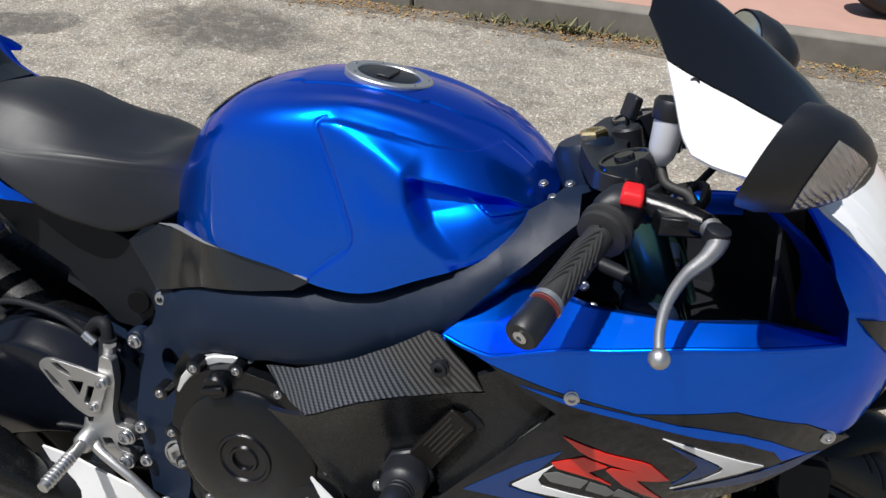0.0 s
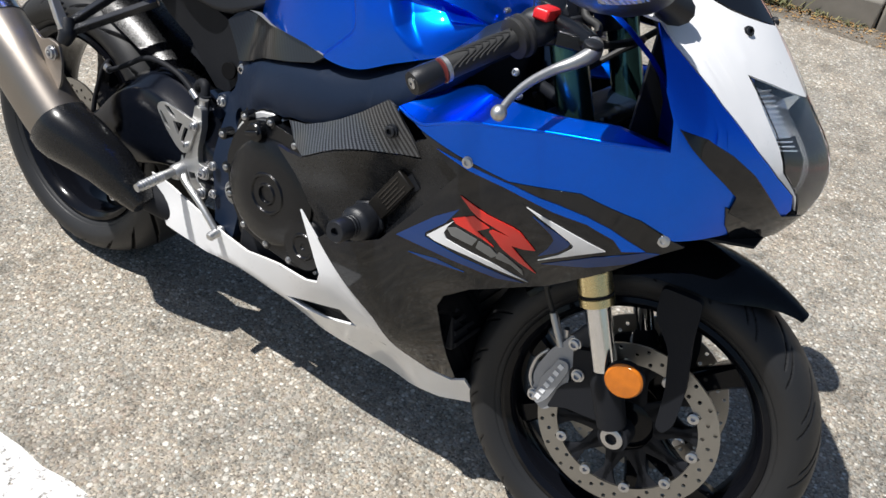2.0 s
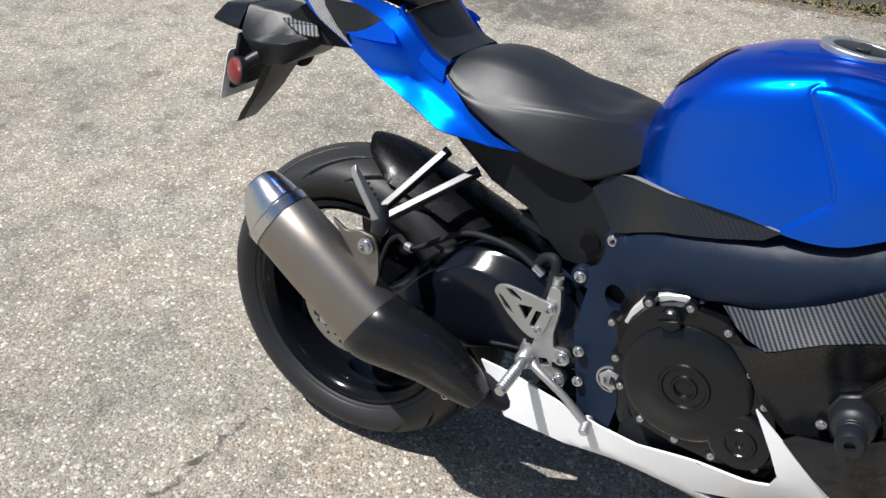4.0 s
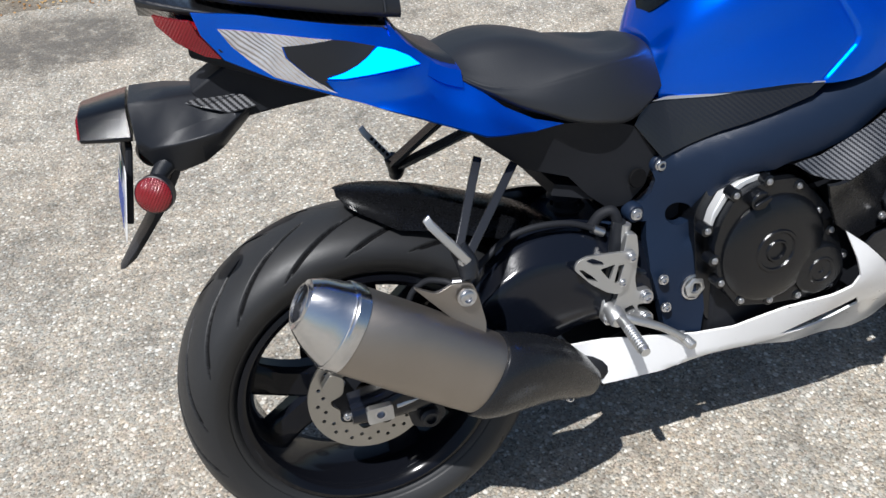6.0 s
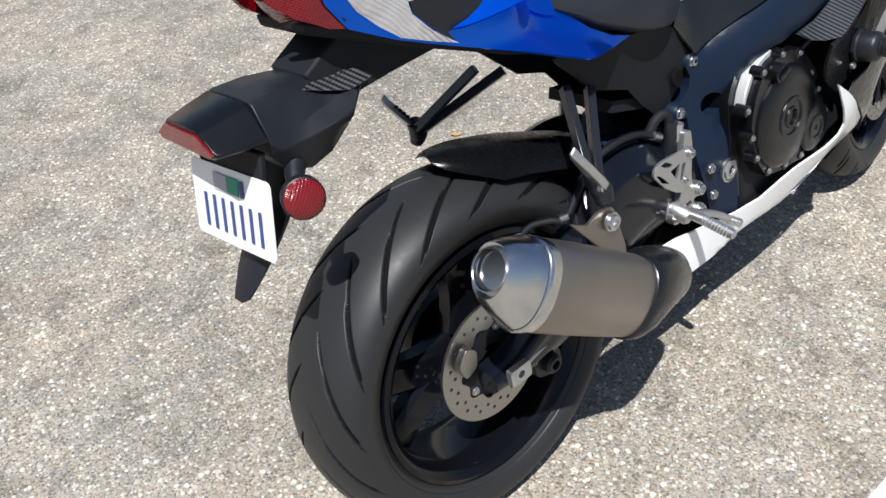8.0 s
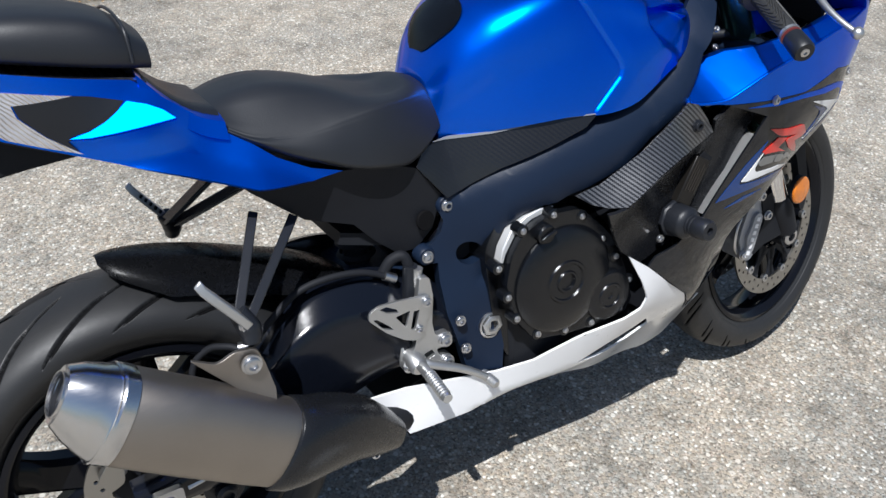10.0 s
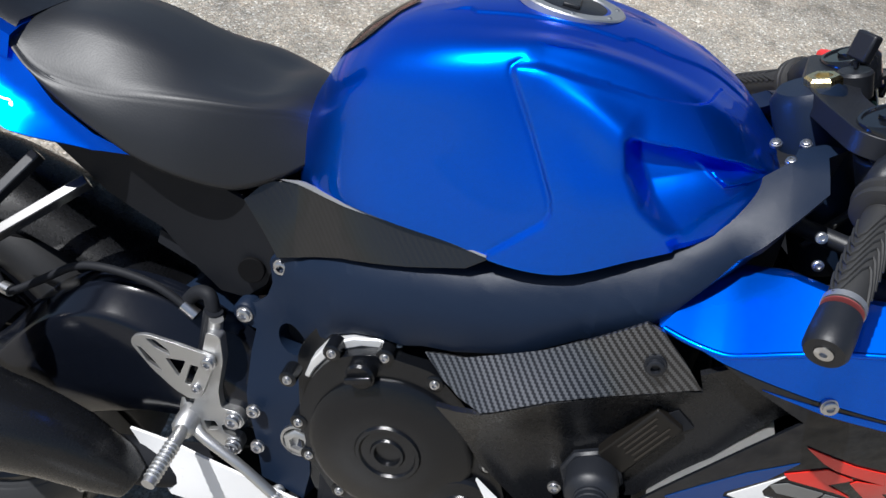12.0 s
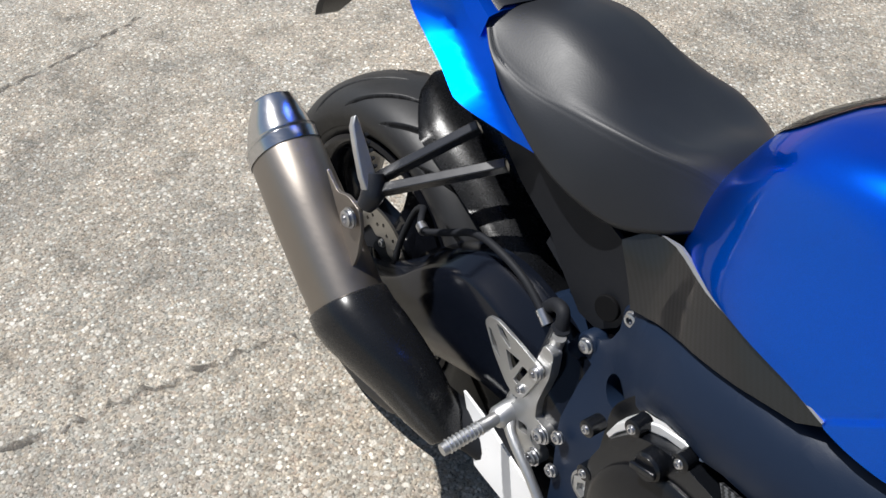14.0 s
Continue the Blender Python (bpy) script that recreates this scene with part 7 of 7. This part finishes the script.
for _ in range(5200):
    x = rng.uniform(-3, 3.4)
    at = Vector((x, kerb_y(x) - abs(rng.gauss(0, 0.085)) - 0.005, 0.003 + rng.random() * 0.006))
    if rng.random() < 0.35 + 0.4 * math.sin(x * 5.0):
        continue
    r, a = rng.uniform(0.003, 0.011), rng.uniform(0, 6.28)
    d, n = Vector((math.cos(a), math.sin(a), rng.uniform(-0.2, 0.3))), Vector((-math.sin(a), math.cos(a), rng.uniform(-0.2, 0.3)))
    q = [at + d * r, at + n * r * 0.5 + Vector((0, 0, r * 0.2)), at - d * r, at - n * r * 0.5]
    bm.faces.new([bm.verts.new(p) for p in q])
tagged(part("leaf_litter", bm, DRY, None, "", 40, 0, False), "dry brown leaf litter in the gutter", "leaves", kind="stuff")
for x, y, s in ((0.74, 3.045, 0.05), (1.92, 3.10, 0.05), (0.62, 3.0, 0.03), (0.752, 0.879, 0.016)):
    bm = bmesh.new()
    ring = [(math.cos(a) * s * (1 + 0.2 * math.cos(3 * a)), math.sin(a) * s * 0.5, 0.006 + 0.12 * s * math.cos(2 * a)) for a in np.linspace(0, 6.283, 12, endpoint=False)]
    mid = bm.verts.new((0, 0, 0.004))
    vs = [bm.verts.new(p) for p in ring]
    for i, v in enumerate(vs):
        bm.faces.new((mid, v, vs[(i + 1) % 12]))
    lf = tagged(part("fallen_leaf", bm, DRY, None, "", 60, 0, False), "dry yellow-brown fallen leaf on the asphalt", "leaf", "fallen leaves")
    lf.matrix_basis = pose(x, y, 0.001, 0, 0, x * 200)

# parked machine beyond the kerb: only its tyres come into view
for x, y in ((0.98, 3.38), (2.16, 3.52)):
    far = tyre_mesh("tyre", 0.315, 0.16, 0.22, PAT_R, 17, 160, 40, 0.0)
    ob = new("parked_wheel")
    tagged(ob, "black wheel of a machine parked on the pavement", "wheel", "parked wheels")
    ob.matrix_basis = pose(x, y, 0.118 + 0.315, 0, 0, 12)
    linked("tyre", far, RUBBER, ob)
    part("rim", lathe([(0.225, -0.05), (0.205, -0.045), (0.195, 0.0), (0.205, 0.045), (0.225, 0.05)], (0, 0, 0), (0, 1, 0), 48, True), RIM, ob)
    part("hub", lathe([(0.045, -0.05), (0.045, 0.05)], (0, 0, 0), (0, 1, 0), 20), RIM, ob)
    for k in range(3):
        part("spoke", spoke(0.03, 0.20, 0.02, 0.012, 0.015, 0.012, 2.09 * k), RIM, ob)

# dark oil stains, a worn white line and cracks, each a thin film on the ground
def blot(cx, cy, rx, ry, seed, turn=0.0):
    g = random.Random(seed)
    ph = [g.uniform(0, 6.28) for _ in range(4)]
    out = []
    for a in np.linspace(0, 2 * math.pi, 48, endpoint=False):
        k = 1 + 0.16 * math.sin(2 * a + ph[0]) + 0.10 * math.sin(3 * a + ph[1]) + 0.07 * math.sin(7 * a + ph[2]) + 0.04 * math.sin(13 * a + ph[3])
        x, y = rx * k * math.cos(a), ry * k * math.sin(a)
        out.append((cx + x * math.cos(turn) - y * math.sin(turn), cy + x * math.sin(turn) + y * math.cos(turn)))
    return out


def worn_film(name, color, low, high, scale, soft=True):
    """A patchy film: the asphalt shows through where it has worn away, and at its rim."""
    m = Mat(name, color, 0.85)
    fac = m.ramp(m.noise(scale, 6.0, 0.65), (low, 0.0), (high, 1.0))
    if soft:
        away = m.node("VectorMath", i0=m.coords("Generated"), i1=(0.5, 0.5, 0.5))
        away.operation = "SUBTRACT"
        sep = m.node("SeparateXYZ", Vector=away.outputs[0])
        r2 = m.math("ADD", m.math("MULTIPLY", sep.outputs[0], sep.outputs[0]), m.math("MULTIPLY", sep.outputs[1], sep.outputs[1]))
        fac = m.math("MULTIPLY", fac, m.ramp(r2, (0.04, 1.0), (0.20, 0.0)))
    m.set("Alpha", m.math("MULTIPLY", fac, 0.8))
    m.set("Base Color", m.mix(m.noise(160.0, 3.0), tuple(v * 0.7 for v in color), tuple(v * 1.3 for v in color)))
    return m.m


def ground_film(name, poly, mat, label, category, z):
    bm = bmesh.new()
    bm.faces.new([bm.verts.new((x, y, z)) for x, y in poly])
    bmesh.ops.triangulate(bm, faces=bm.faces[:])
    return tagged(part(name, bm, mat, ground, "", 40, 0, False), label)


OIL = worn_film("oil_stain", (0.115, 0.105, 0.092), 0.30, 0.62, 16.0)
GUTTER = worn_film("gutter_dirt", (0.15, 0.125, 0.095), 0.35, 0.62, 9.0, False)
LINE = worn_film("worn_white_paint", (0.78, 0.77, 0.74), 0.34, 0.46, 60.0, False)
CRACK = worn_film("crack_tar", (0.075, 0.066, 0.056), 0.38, 0.60, 22.0, False)
for k, (cx, cy, rx, ry, turn) in enumerate(((-0.70, 2.42, 0.42, 0.34, 0.3), (-1.5, 2.1, 0.35, 0.16, 0.5), (-2.1, 0.3, 0.40, 0.16, 0.2))):
    ground_film("stain", blot(cx, cy, rx, ry, k + 3, turn), OIL, "dark oil stain", "stain", 0.003)
ground_film("gutter_dirt", [(-4, kerb_y(-4)), (-4, kerb_y(-4) - 0.12), (-1.0, kerb_y(-1) - 0.16), (0.3, kerb_y(0.3) - 0.13), (1.2, kerb_y(1.2) - 0.20), (2.4, kerb_y(2.4) - 0.15), (4, kerb_y(4) - 0.15), (4, kerb_y(4))], GUTTER, "brown dirt along the gutter", "dirt", 0.0025)
ground_film("white_paint", [(0.350, -0.530), (0.368, -0.522), (0.43, -0.517), (0.50, -0.520), (0.57, -0.508), (0.64, -0.505), (0.665, -0.52), (0.67, -0.80), (0.345, -0.80)], LINE, "worn white paint", "paint", 0.0035)


def crack(points, width, seed):
    g = random.Random(seed)
    pts = spline([(x, y, 0) for x, y in points], 10)
    left, right = [], []
    for a, b in zip(pts, pts[1:] + [pts[-1] * 2 - pts[-2]]):
        d = (b - a).normalized()
        n = Vector((-d.y, d.x, 0))
        w = width * g.uniform(0.2, 1.0)
        c = a + n * g.uniform(-0.012, 0.012)
        left.append((c + n * w)[:2])
        right.append((c - n * w)[:2])
    return left + right[::-1]


for k, line in enumerate((((-0.20, -0.10), (-0.235, -0.28), (-0.25, -0.46), (-0.27, -0.62), (-0.33, -0.9)), ((-1.62, 0.136), (-1.53, -0.1), (-1.475, -0.34), (-1.5, -0.7)))):
    ground_film("crack", crack(line, 0.011, k), CRACK, "dark crack in the asphalt", "crack", 0.002)
